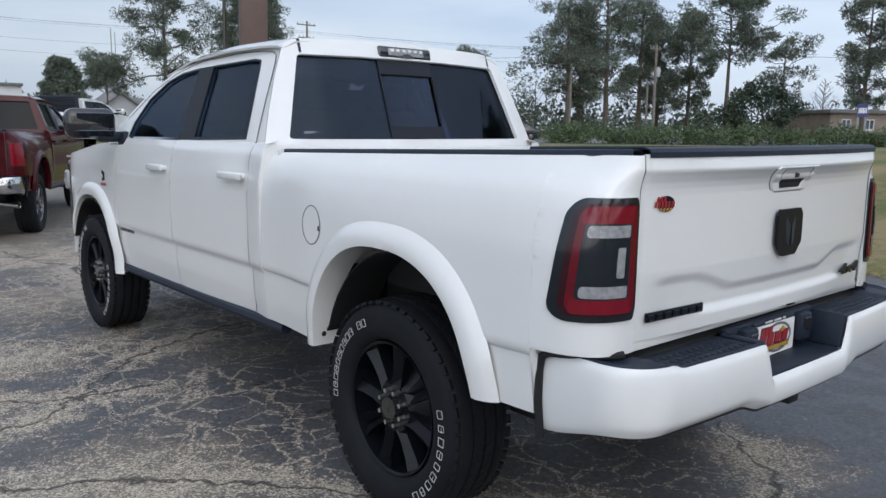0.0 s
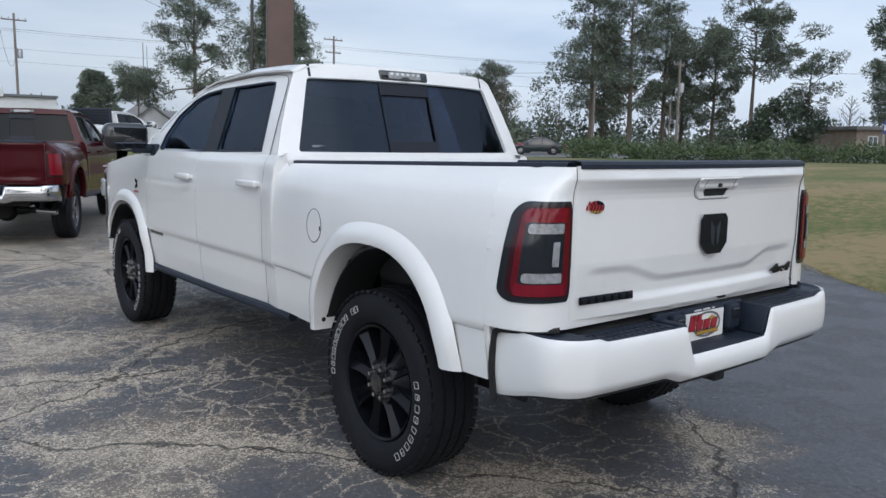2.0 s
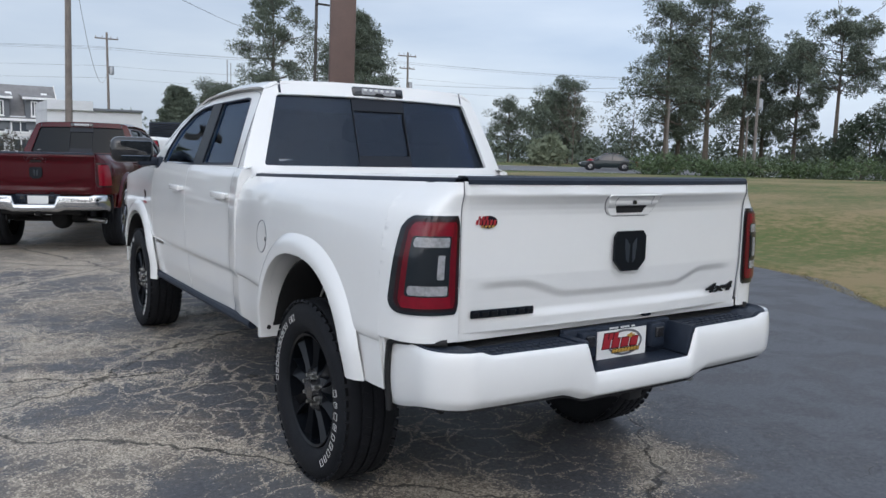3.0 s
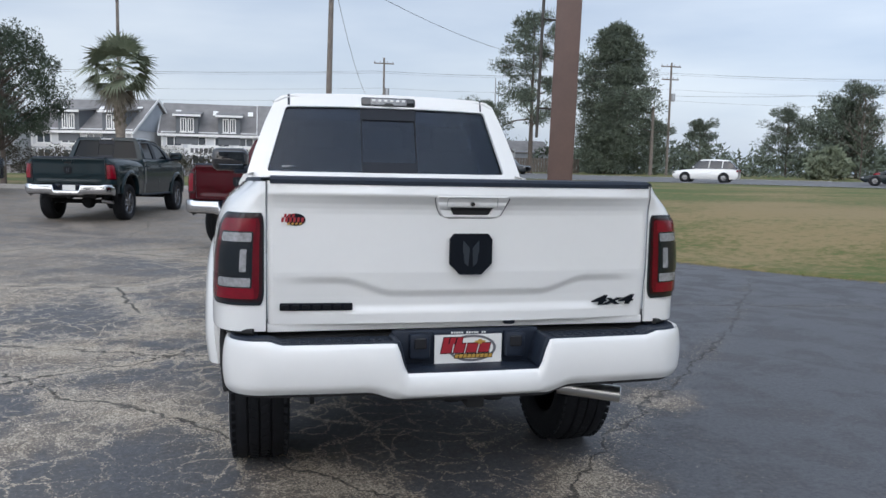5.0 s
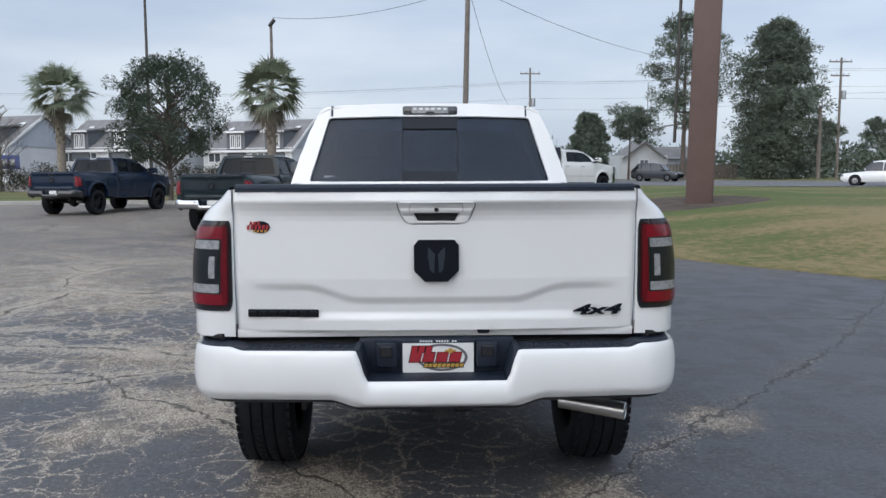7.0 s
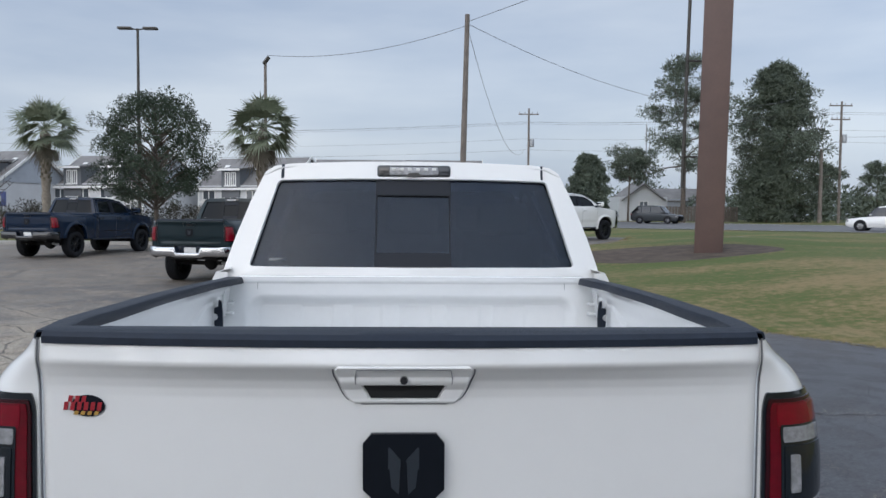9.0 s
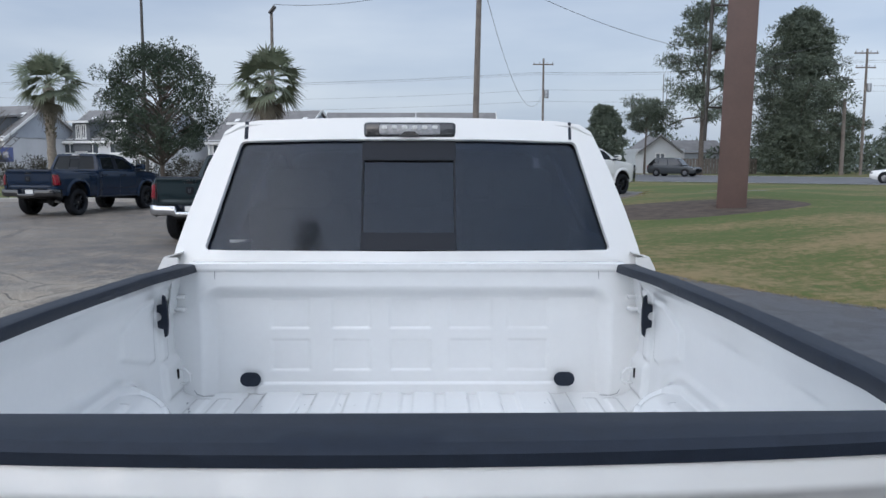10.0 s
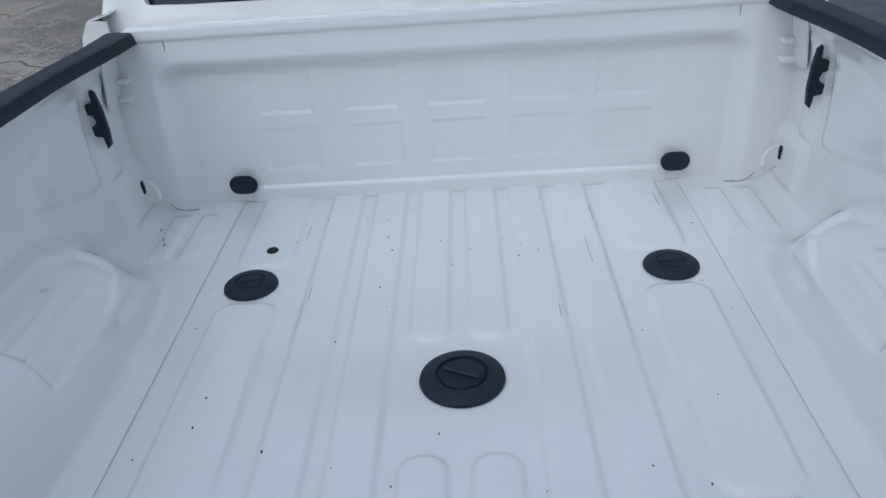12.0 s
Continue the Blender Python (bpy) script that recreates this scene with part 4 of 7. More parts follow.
    def cap(i, j):
        x = -0.786 + 1.572 * i
        a = gate_y(x, 1.455) - 0.006
        d, up = ((0.0, -0.012), (0.0, 0.004), (0.10, 0.014), (0.35, 0.018), (0.85, 0.017), (0.97, 0.010), (1.0, -0.010))[round(j * 6)]
        return x, a + (0.222 - a) * d, 1.457 + up
    part("tailgate_cap", sheet(cap, 40, 6, 0.004), M["black"], tg, "black plastic tailgate cap", 30)
    # handle: swollen bezel with a grip pad, a tapered recess under it and a camera
    swell = lambda b: max(0.026 * smooth(1.335, 1.375, b), 0.130 - gate_y(0, b))
    half = lambda b: lerp(((1.318, 0.100), (1.322, 0.115), (1.332, 0.126), (1.348, 0.136), (1.385, 0.150), (1.398, 0.152), (1.406, 0.146), (1.410, 0.130)), b)
    hole = lambda a, b: smooth(1.329, 1.333, b) * (1 - smooth(1.359, 1.362, b)) * (1 - smooth(0.072 + 0.5 * (b - 1.33), 0.076 + 0.5 * (b - 1.33), abs(a)))

    def bezel(i, j):
        b = 1.318 + 0.092 * j
        a = half(b) * (2 * i - 1)
        edge = min(1.0, (1 - abs(2 * i - 1)) * half(b) / 0.008, (b - 1.318) / 0.006, (1.4105 - b) / 0.006)
        return a, 0.1265 - (swell(b) + 0.004) * smooth(-0.6, 1.0, edge) + 0.016 * hole(a, b), b
    grip = part("tailgate_handle", sheet(bezel, 120, 60, 0.003), paint, tg, smooth=60)
    part("handle_pocket", sheet(lambda i, j: ((0.072 + 0.5 * 0.029 * j) * (2 * i - 1), 0.1290 - swell(1.3315 + 0.029 * j), 1.3315 + 0.029 * j), 8, 6, 0.003), M["under"], grip, "black handle recess")
    seam_at = lambda a, b: (a, 0.1215 - swell(b), b)
    part("handle_seam", tube([seam_at(a, b) for a, b in ((-0.103, 1.365), (-0.104, 1.380), (-0.100, 1.399), (-0.05, 1.4005), (0.05, 1.4005), (0.100, 1.399), (0.104, 1.380), (0.103, 1.365))], 0.0014, 5), M["galv"], grip)
    part("handle_gap", tube([(half(b) * q * 1.004, gate_y(0, b) + 0.001, b) for q, b in [(-1, 1.400 - 0.008 * k) for k in range(10)] + [(-0.9, 1.3175), (0.9, 1.3175)] + [(1, 1.328 + 0.008 * k) for k in range(10)]], 0.0022, 5), M["grey"], grip)
    part("rear_camera", lathe([(0, -0.010), (0.008, -0.010), (0.0095, 0.0), (0.0095, 0.012)], 16, "y", (0, 0.0975, 1.375)), M["gloss"], grip, "small round camera lens")
    badge = [(-0.088, 1.235), (-0.070, 1.257), (0.070, 1.257), (0.088, 1.235), (0.088, 1.135), (0.045, 1.092), (-0.045, 1.092), (-0.088, 1.135)]
    em = part("emblem", plate(badge, lambda a, b: (a, 0.114, b), 0.012), M["emblem"], tg, "gloss black shield emblem")
    inner = [(a * 0.86, 1.175 + (b - 1.175) * 0.86) for a, b in badge]
    part("emblem_face", plate(inner, lambda a, b: (a, 0.111, b), 0.004), M["emblem"], em)
    for s in (-1, 1):
        part("emblem_relief", plate([(s * a, b) for a, b in ((0.056, 1.212), (0.030, 1.228), (0.006, 1.200), (0.010, 1.125), (0.026, 1.140), (0.030, 1.180), (0.050, 1.172))], lambda a, b: (a, 0.104 + 0.09 * abs(a), b), 0.005), M["badge"], em)
    part("rear_sill", boxed((0, 0.196, 0.878), (1.60, 0.03, 0.036), 0.006, 2), paint, truck)
    part("tailgate_latch", boxed((0.19, 0.178, 0.888), (0.05, 0.03, 0.03), 0.006, 1), M["black"], tg)
    # bumper with its notch, steps and lower valance
    def bump_plan(t):
        x = -1 + 2 * t
        sx, ax = math.copysign(1, x), abs(x)
        if ax < 0.72:
            return sx * 0.80 * ax / 0.72, 0.030 * (ax / 0.72) ** 2
        k = (ax - 0.72) / 0.28
        a = min(1.0, k / 0.62) * math.pi / 2
        xx, yy = 0.80 + 0.148 * math.sin(a), 0.030 + 0.145 * (1 - math.cos(a))
        if k > 0.62:
            yy += 0.20 * (k - 0.62) / 0.38
        return sx * xx, yy
    def bump(i, j):
        x, y = bump_plan(i)
        ax = abs(x)
        top = 0.842 + 0.016 * smooth(0.74, 0.80, ax)
        top -= (top - 0.722) * (1 - smooth(0.265, 0.315, ax))
        low = 0.618 + 0.030 * smooth(0.30, 0.42, ax) - 0.05 * smooth(0.10, 0.375, y) - 0.0 * ax
        z = low + (top - low) * j
        out = 0.020 * math.sin(math.pi * min(1, j * 1.0)) ** 0.5
        sgn = math.copysign(1, x)
        flank = smooth(0.80, 0.93, ax)
        return x + sgn * out * flank, y - out * (1 - flank) + 0.014 * (1 - smooth(0.0, 0.18, j)), z
    bp = part("rear_bumper", sheet(bump, 150, 18, 0.02), bumper, truck)
    part("bumper_valance", sheet(lambda i, j: (bump_plan(i)[0] * 0.972, bump_plan(i)[1] * 0.96 + 0.022, (0.583 + 0.03 * smooth(0.3, 0.42, abs(bump_plan(i)[0])) - 0.04 * smooth(0.1, 0.375, bump_plan(i)[1])) + 0.022 + 0.053 * j), 80, 3, 0.012), M["under"], bp, "black lower valance")
    for s in (-1, 1):
        def step(i, j, s=s):
            x, y = bump_plan(0.5 + s * (0.145 + 0.355 * i))
            top = 0.842 + 0.016 * smooth(0.74, 0.80, abs(x))
            ox, oy = x * 0.984, y + 0.012
            ix, iy = s * min(abs(x), 0.835), max(0.172, min(y, 0.36))
            return ox + (ix - ox) * j, oy + (iy - oy) * j, top + 0.004 - 0.010 * smooth(0, 0.15, j)
        pad = part("bumper_step", sheet(step, 40, 6, 0.012), M["black"], bp, "black textured step pad")
        if hero:
            bm = bmesh.new()
            for a in range(13):
                for b in range(3):
                    boxed((s * (0.36 + 0.034 * a), 0.058 + 0.034 * b, 0.838), (0.022, 0.020, 0.005), 0.002, 1, None, bm)
            part("step_tread", bm, M["black"], pad)["kind"] = "stuff"
        part("bumper_end_seal", tube([(s * 0.964, 0.382, 0.575), (s * 0.976, 0.382, 0.70), (s * 0.976, 0.381, 0.80), (s * 0.973, 0.374, 0.840), (s * 0.968, 0.345, 0.856), (s * 0.945, 0.27, 0.862), (s * 0.915, 0.205, 0.866), (s * 0.85, 0.165, 0.868)], 0.013, 8), M["under"], bp)
        part("notch_side", boxed((s * 0.295, 0.085, 0.785), (0.03, 0.15, 0.13), 0.01, 2, Matrix.Rotation(s * 0.25, 4, "Y")), M["black"], bp)
        part("plate_lamp_pod", boxed((s * 0.20, 0.128, 0.800), (0.085, 0.045, 0.105), 0.012, 2), M["black"], bp)
        part("bumper_lamp_pocket", boxed((s * 0.20, 0.102, 0.815), (0.05, 0.006, 0.045), 0.004, 1), M["gloss"], bp)
    part("notch_back", boxed((0, 0.158, 0.785), (0.62, 0.03, 0.155), 0.01, 2), M["black"], bp)
    part("notch_floor", boxed((0, 0.088, 0.712), (0.56, 0.15, 0.022), 0.008, 2), M["black"], bp)
    part("bumper_backing", boxed((0, 0.27, 0.74), (1.72, 0.17, 0.20), 0.02, 2), M["under"], bp)
    pl = part("license_plate", boxed((0.006, 0.138, 0.780), (0.300, 0.008, 0.150), 0.004, 1), M["black"], bp, "dealer licence plate in a black frame")
    face = part("plate_face", boxed((0.006, 0.133, 0.780), (0.284, 0.004, 0.122)), M["letter"], pl, "white plate with a red and yellow dealer mark")
    if hero:
        oval = lambda ra, rb: [(0.022 + ra * math.cos(t), 0.784 + rb * math.sin(t)) for t in [k * math.pi / 14 for k in range(28)]]
        part("plate_swirl", plate(oval(0.102, 0.056), lambda a, b: (a, 0.1304, b), 0.0006, (oval(0.090, 0.046),)), M["grey"], face)
        for cx, cz, w, h, mm, sk, n in ((-0.060, 0.817, 0.085, 0.026, "orange", 0.006, 3), (-0.005, 0.785, 0.212, 0.038, "orange", 0.010, 4), (0.028, 0.752, 0.160, 0.015, "yellow", 0.004, 9)):
            for k in range(n):
                xa, wd = cx - w / 2 + w * k / n, w / n * 0.80
                quad = lambda g: [(xa - g, cz - h / 2 - g), (xa + wd + g, cz - h / 2 - g), (xa + wd + sk + g, cz + h / 2 + g), (xa + sk - g, cz + h / 2 + g)]
                part("plate_mark_edge", plate(quad(0.0028), lambda a, b: (a, 0.1298, b), 0.0006), M["rim"], face)
                part("plate_mark", plate(quad(0.0), lambda a, b: (a, 0.1288, b), 0.0008), M[mm], face)
        part("plate_emblem", plate([(0.035, 0.815), (0.047, 0.815), (0.047, 0.821), (0.063, 0.821), (0.063, 0.815), (0.080, 0.815), (0.075, 0.807), (0.062, 0.807), (0.062, 0.801), (0.046, 0.801), (0.046, 0.807), (0.030, 0.807)], lambda a, b: (a, 0.1288, b), 0.001), M["yellow"], face)
        for z, w in ((0.849, 0.15), (0.711, 0.26)):
            n = round(w / 0.011)
            bm = bmesh.new()
            for k in range(n):
                if k % 6 != 5:
                    boxed((0.006 - w / 2 + w * (k + 0.5) / n, 0.1335, z), (0.007, 0.002, 0.007), 0, 1, None, bm)
            part("frame_lettering", bm, M["letter"], pl)["kind"] = "stuff"
        # badge as bars, drive badge as text, dealer sticker
        part("trim_badge", boxed((-0.609, 0.156, 0.9635), (0.283, 0.010, 0.030), 0.003, 1, Matrix.Rotation(radians(-3.6), 4, "Z")), M["emblem"], tg, "gloss black nameplate")
        for k in range(7):
            part("badge_bar", boxed((-0.609 - 0.1215 + 0.0405 * k, 0.157 - 0.0025 * k, 0.9635), (0.030, 0.004, 0.018), 0.002, 1), M["rim"], tg)
        st = part("dealer_sticker", plate([(-0.690 + 0.038 * math.cos(t), 1.307 + 0.024 * math.sin(t)) for t in [k * math.pi / 10 for k in range(20)]], lambda a, b: (a, gate_y(a, b) - 0.003, b), 0.001), M["pillar"], tg, "small red and black dealer sticker")
        for cx, cz, w, h, mm in ((-0.712, 1.322, 0.045, 0.014, "orange"), (-0.700, 1.306, 0.090, 0.018, "orange"), (-0.692, 1.291, 0.06, 0.008, "yellow")):
            for k in range(max(3, round(w / 0.014))):
                n = max(3, round(w / 0.014))
                xa = cx - w / 2 + w * k / n
                part("sticker_mark", plate([(xa, cz - h / 2), (xa + w / n * 0.62, cz - h / 2), (xa + w / n * 0.62 + 0.003, cz + h / 2), (xa + 0.003, cz + h / 2)], lambda a, b: (a, gate_y(a, b) - 0.0045, b), 0.001), M[mm], st)
        txt = bpy.data.curves.new("four", "FONT")
        txt.body, txt.size, txt.extrude, txt.align_x, txt.align_y = "4x4", 0.088, 0.004, "CENTER", "CENTER"
        txt.space_character, txt.shear, txt.offset = 1.02, 0.25, 0.003
        tob = new("four", txt)
        dep = bpy.context.evaluated_depsgraph_get()
        me = bpy.data.meshes.new_from_object(tob.evaluated_get(dep))
        bpy.data.objects.remove(tob)
        me.transform(Matrix.Translation((0.641, 0.157, 0.967)) @ Matrix.Rotation(radians(3.6), 4, "Z") @ Matrix.Rotation(radians(90), 4, "X") @ Matrix.Diagonal((1.42, 0.62, 1, 1)))
        me.materials.clear()
        link("drive_badge", me, M["emblem"], tg, "black four wheel drive badge")
    for s in (-1, 1):
        edge_pts = [(s * cab_x(2.2, z), z) for z in (0.60, 0.8, 0.83, 0.85, 0.88, 1.0, 1.2, 1.35, 1.40, 1.443)]
        part("cab_back_panel", plate([(s * 0.70, 0.60)] + edge_pts + [(s * 0.885, 1.443), (s * 0.885, 1.395), (s * 0.70, 1.395)], lambda a, b: (a, 2.1965, b), 0.008), paint, truck)
    # cab back with its sliding window
    ybk = lambda x, z: 2.205 + (z - 1.46) * 0.345 + 0.06 * max(0.0, abs(x) / 0.9) ** 3
    shell = [(-0.925, 1.385), (-0.905, 1.47), (-0.865, 1.60), (-0.80, 1.78), (-0.735, 1.925), (-0.69, 1.955), (-0.60, 1.968), (-0.3, 1.978), (0, 1.981)]
    shell = shell + [(-a, b) for a, b in reversed(shell[:-1])]
    gl = [(-0.782, 1.466), (-0.772, 1.462), (0.772, 1.462), (0.782, 1.466), (0.786, 1.476), (0.672, 1.868), (0.664, 1.880), (0.650, 1.885), (0.3, 1.893), (-0.3, 1.893), (-0.650, 1.885), (-0.664, 1.880), (-0.672, 1.868), (-0.786, 1.476)]
    mid = (0.0, 1.68)
    turns = sorted(set(round(math.atan2(b - mid[1], a - mid[0]), 4) for a, b in shell + gl))
    turns = sorted(turns + [(p + q) / 2 for p, q in zip(turns, turns[1:])])

    def reach(loop, t):
        """Where a ray from the middle leaves an outline."""
        d, far = (math.cos(t), math.sin(t)), 0.0
        for (ax, az), (bx, bz) in zip(loop, loop[1:] + loop[:1]):
            ex, ez, px, pz = bx - ax, bz - az, ax - mid[0], az - mid[1]
            den = d[0] * ez - d[1] * ex
            if abs(den) > 1e-9:
                k, w = (px * ez - pz * ex) / den, (px * d[1] - pz * d[0]) / den
                if k > 0 and -1e-6 <= w <= 1 + 1e-6:
                    far = max(far, k)
        return mid[0] + d[0] * far, mid[1] + d[1] * far

    def back_face(i, j):
        t = turns[round(i * len(turns)) % len(turns)]
        (ax, az), (bx, bz) = reach(gl, t), reach(shell, t)
        x, z = ax + (bx - ax) * j, az + (bz - az) * j
        return x, ybk(x, z), z
    back = part("cab_back", sheet(back_face, len(turns), 3, 0.02, True), paint, truck, smooth=25)
    for n_, x0, x1, deep in (("fixed_rear_glass", -0.82, -0.176, 0.009), ("fixed_rear_glass", 0.180, 0.82, 0.009), ("sliding_rear_glass", -0.184, 0.188, 0.017)):
        def pane(i, j, x0=x0, x1=x1, deep=deep):
            z = 1.456 + 0.442 * j
            half = 0.794 - 0.114 * (z - 1.466) / 0.41
            a, b = max(x0, -half), min(x1, half)
            x = a + (b - a) * i
            return x, ybk(x, z) + deep, z
        part(n_, sheet(pane, 14, 6, 0.004), rear_glass, back, "dark tinted glass")
    fr = part("slider_frame", plate(rounded(-0.184, 0.188, 1.466, 1.888, 0.006), lambda a, b: (a, ybk(a, b) + 0.007, b), 0.010, (rounded(-0.178, 0.182, 1.532, 1.814, 0.006),)), M["slider"], back, "black slider frame")
    part("slider_seal", tube([(a, ybk(a, b) + 0.006, b) for a, b in rounded(-0.179, 0.183, 1.531, 1.815, 0.006, 2)], 0.0035, 5, closed=True), M["under"], fr)
    part("window_mark", boxed((-0.655, ybk(0.655, 1.50) + 0.005, 1.500), (0.085, 0.002, 0.012)), M["galv"], back, "small pale window mark")
    chm = part("high_brake_light", boxed((0.005, ybk(0, 1.935) - 0.012, 1.934), (0.370, 0.035, 0.068), 0.016, 3, Matrix.Rotation(radians(-12), 4, "X")), M["gloss"], truck, "black high brake light")
    part("brake_lens", boxed((0.005, ybk(0, 1.935) - 0.031, 1.938), (0.245, 0.012, 0.044), 0.008, 2, Matrix.Rotation(radians(-12), 4, "X")), M["clear"], chm, "clear cargo lamp lens")
    if hero:
        bm = bmesh.new()
        for k in range(6):
            boxed((0.005 - 0.10 + 0.04 * k, ybk(0, 1.935) - 0.0385, 1.947), (0.022, 0.004, 0.014), 0.003, 1, None, bm)
        part("lamp_cells", bm, M["letter"], chm)
        part("lamp_wedge", plate([(-0.035, 1.912), (0.045, 1.912), (0.025, 1.930), (-0.015, 1.930)], lambda a, b: (a, ybk(0, 1.935) - 0.040, b), 0.004), M["gloss"], chm)
    # roof, windscreen, hood and front
    def roof(i, j):
        x, y = -0.745 + 1.49 * i, 2.372 + 1.53 * j
        e = abs(x) / 0.745
        z = lerp(((2.37, 1.968), (2.42, 1.983), (2.6, 1.992), (3.0, 1.995), (3.5, 1.972), (3.9, 1.90)), y) - 0.016 * e ** 2 - 0.035 * smooth(0.88, 1.0, e)
        return x, y, z
    part("roof", sheet(roof, 44, 40, 0.012), paint, truck)
    for s in (-1, 1):
        part("roof_ditch", tube([(s * (0.648 + 0.0 * z), ybk(0.65, z) - 0.010, z) for z in (1.896, 1.92, 1.945, 1.966)], 0.014, 6), M["black"], truck, "black roof ditch moulding")
    part("windscreen", sheet(lambda i, j: ((-0.70 - 0.12 * j) + (1.40 + 0.24 * j) * i, 3.90 + 0.78 * j + 0.10 * (1 - (2 * i - 1) ** 2), 1.895 - 0.47 * j), 16, 8, 0.005), clear_glass, truck, "windscreen glass")
    part("hood", sheet(lambda i, j: (-0.93 + 1.86 * i + 0.08 * (0.5 - i) * 2 * smooth(0.5, 1, j), 4.55 + 1.42 * j, 1.405 - 0.13 * smooth(0, 1, j) + 0.045 * (1 - (2 * i - 1) ** 4)), 20, 16, 0.012), paint, truck)
    part("front_fascia", boxed((0, 5.92, 0.95), (1.70, 0.18, 0.62), 0.06, 3), M["gloss"], truck, "dark grille")
    fb = part("front_bumper", boxed((0, 5.93, 0.66), (1.66, 0.22, 0.30), 0.07, 4), bumper, truck)
    for s in (-1, 1):
        part("headlight", boxed((s * 0.72, 5.97, 1.07), (0.30, 0.12, 0.17), 0.03, 3), M["clear"], truck, "clear headlight")
    # cabin
    part("cabin_floor", boxed((0, 3.4, 0.78), (1.80, 2.3, 0.06), 0.01, 1), M["under"], truck)
    part("cabin_back", boxed((0, 2.30, 1.10), (1.78, 0.05, 0.66), 0.01, 1), M["under"], truck)
    part("dashboard", boxed((0, 4.35, 1.22), (1.62, 0.50, 0.34), 0.08, 3), M["seat"], truck)
    for name_, y, n_, w in (("rear_seat", 2.62, 3, 0.44), ("front_seat", 3.50, 2, 0.56)):
        for k in range(n_):
            x = (k - (n_ - 1) / 2) * (0.47 if n_ == 3 else 0.80)
            st = part(name_, boxed((x, y, 1.33), (w, 0.15, 0.62), 0.05, 3, Matrix.Rotation(radians(12), 4, "X")), M["seat"], truck, "dark leather seat")
            part("headrest", boxed((x, y - 0.09, 1.70), (0.27, 0.10, 0.17), 0.04, 3), M["seat"], st)
            part("seat_cushion", boxed((x, y + 0.28, 1.02), (w, 0.50, 0.16), 0.05, 3), M["seat"], st)
    part("steering_wheel", tube([(-0.42 + 0.19 * math.cos(t), 4.02 + 0.07 * math.sin(t), 1.40 + 0.17 * math.sin(t)) for t in [k * math.pi / 12 for k in range(24)]], 0.017, 8, closed=True), M["seat"], truck)
    # underbody
    for s in (-1, 1):
        part("frame_rail", boxed((s * 0.43, 3.0, 0.60), (0.08, 5.2, 0.14), 0.01, 1), M["under"], truck)
        part("leaf_spring", tube([(s * 0.52, 0.55, 0.62), (s * 0.52, 0.9, 0.50), (s * 0.52, REAR_Y, 0.46), (s * 0.52, 1.6, 0.52), (s * 0.52, 1.95, 0.62)], 0.03, 6), M["under"], truck)
        part("shock_absorber", tube([(s * 0.64, 1.83, 0.69), (s * 0.637, 1.67, 0.885)], 0.007, 8), M["steel"], truck, "pale shock absorber")
    part("rear_axle", tube([(-0.72, REAR_Y, HUB_Z), (0.72, REAR_Y, HUB_Z)], 0.05, 10), M["under"], truck)
    part("differential", lathe([(0, -0.17), (0.12, -0.13), (0.17, 0), (0.12, 0.13), (0, 0.17)], 20, "y", (0, REAR_Y, HUB_Z)), M["under"], truck)
    part("front_axle", tube([(-0.72, FRONT_Y, HUB_Z), (0.72, FRONT_Y, HUB_Z)], 0.05, 10), M["under"], truck)
    part("fuel_tank", boxed((-0.15, 2.9, 0.62), (0.9, 2.6, 0.22), 0.05, 2), M["under"], truck)
    part("spare_wheel", lathe([(0.12, 0.08), (0.30, 0.11), (0.38, 0.08), (0.38, -0.08), (0.30, -0.11), (0.12, -0.08)], 28, "z", (0, 0.72, 0.66)), M["under"], truck)
    hitch = part("hitch_receiver", boxed((0.02, 0.20, 0.590), (0.075, 0.30, 0.070), 0.01, 2), M["under"], truck, "black hitch receiver")
    part("hitch_bar", tube([(-0.55, 0.30, 0.60), (0.55, 0.30, 0.60)], 0.04, 8), M["under"], hitch)
    for s in (-1, 1):
        part("chain_loop", tube([(0.02 + s * 0.085 + 0.035 * math.cos(t), 0.100 + 0.026 * math.sin(t), 0.585) for t in [k * math.pi / 8 for k in range(16)]], 0.008, 6, closed=True), M["under"], hitch)
    part("exhaust_tip", lathe([(0.036, 0.0), (0.039, 0.004), (0.039, 0.30), (0.032, 0.30), (0.032, 0.004), (0.036, 0.0)], 28, "z"), M["steel"], truck, "polished steel exhaust tip").matrix_local = look((0.850, 0.45, 0.455), (1.05, 0.36, 0.440))
    part("exhaust_pipe", tube([(0.60, 0.60, 0.475), (0.52, 0.70, 0.50), (0.55, 1.3, 0.62), (0.5, 2.5, 0.60)], 0.035, 8), M["under"], truck)
    if rack:
        rk = part("back_rack", boxed((0, 2.12, 1.76), (1.66, 0.06, 0.62), 0.02, 2), M["black"], truck, "black louvred back rack")
        for k in range(6):
            part("louvre", boxed((0, 2.08, 1.52 + 0.095 * k), (1.45, 0.05, 0.022), 0.004, 1, Matrix.Rotation(0.5, 4, "X")), M["gloss"], rk)
    if not hero:
        return truck
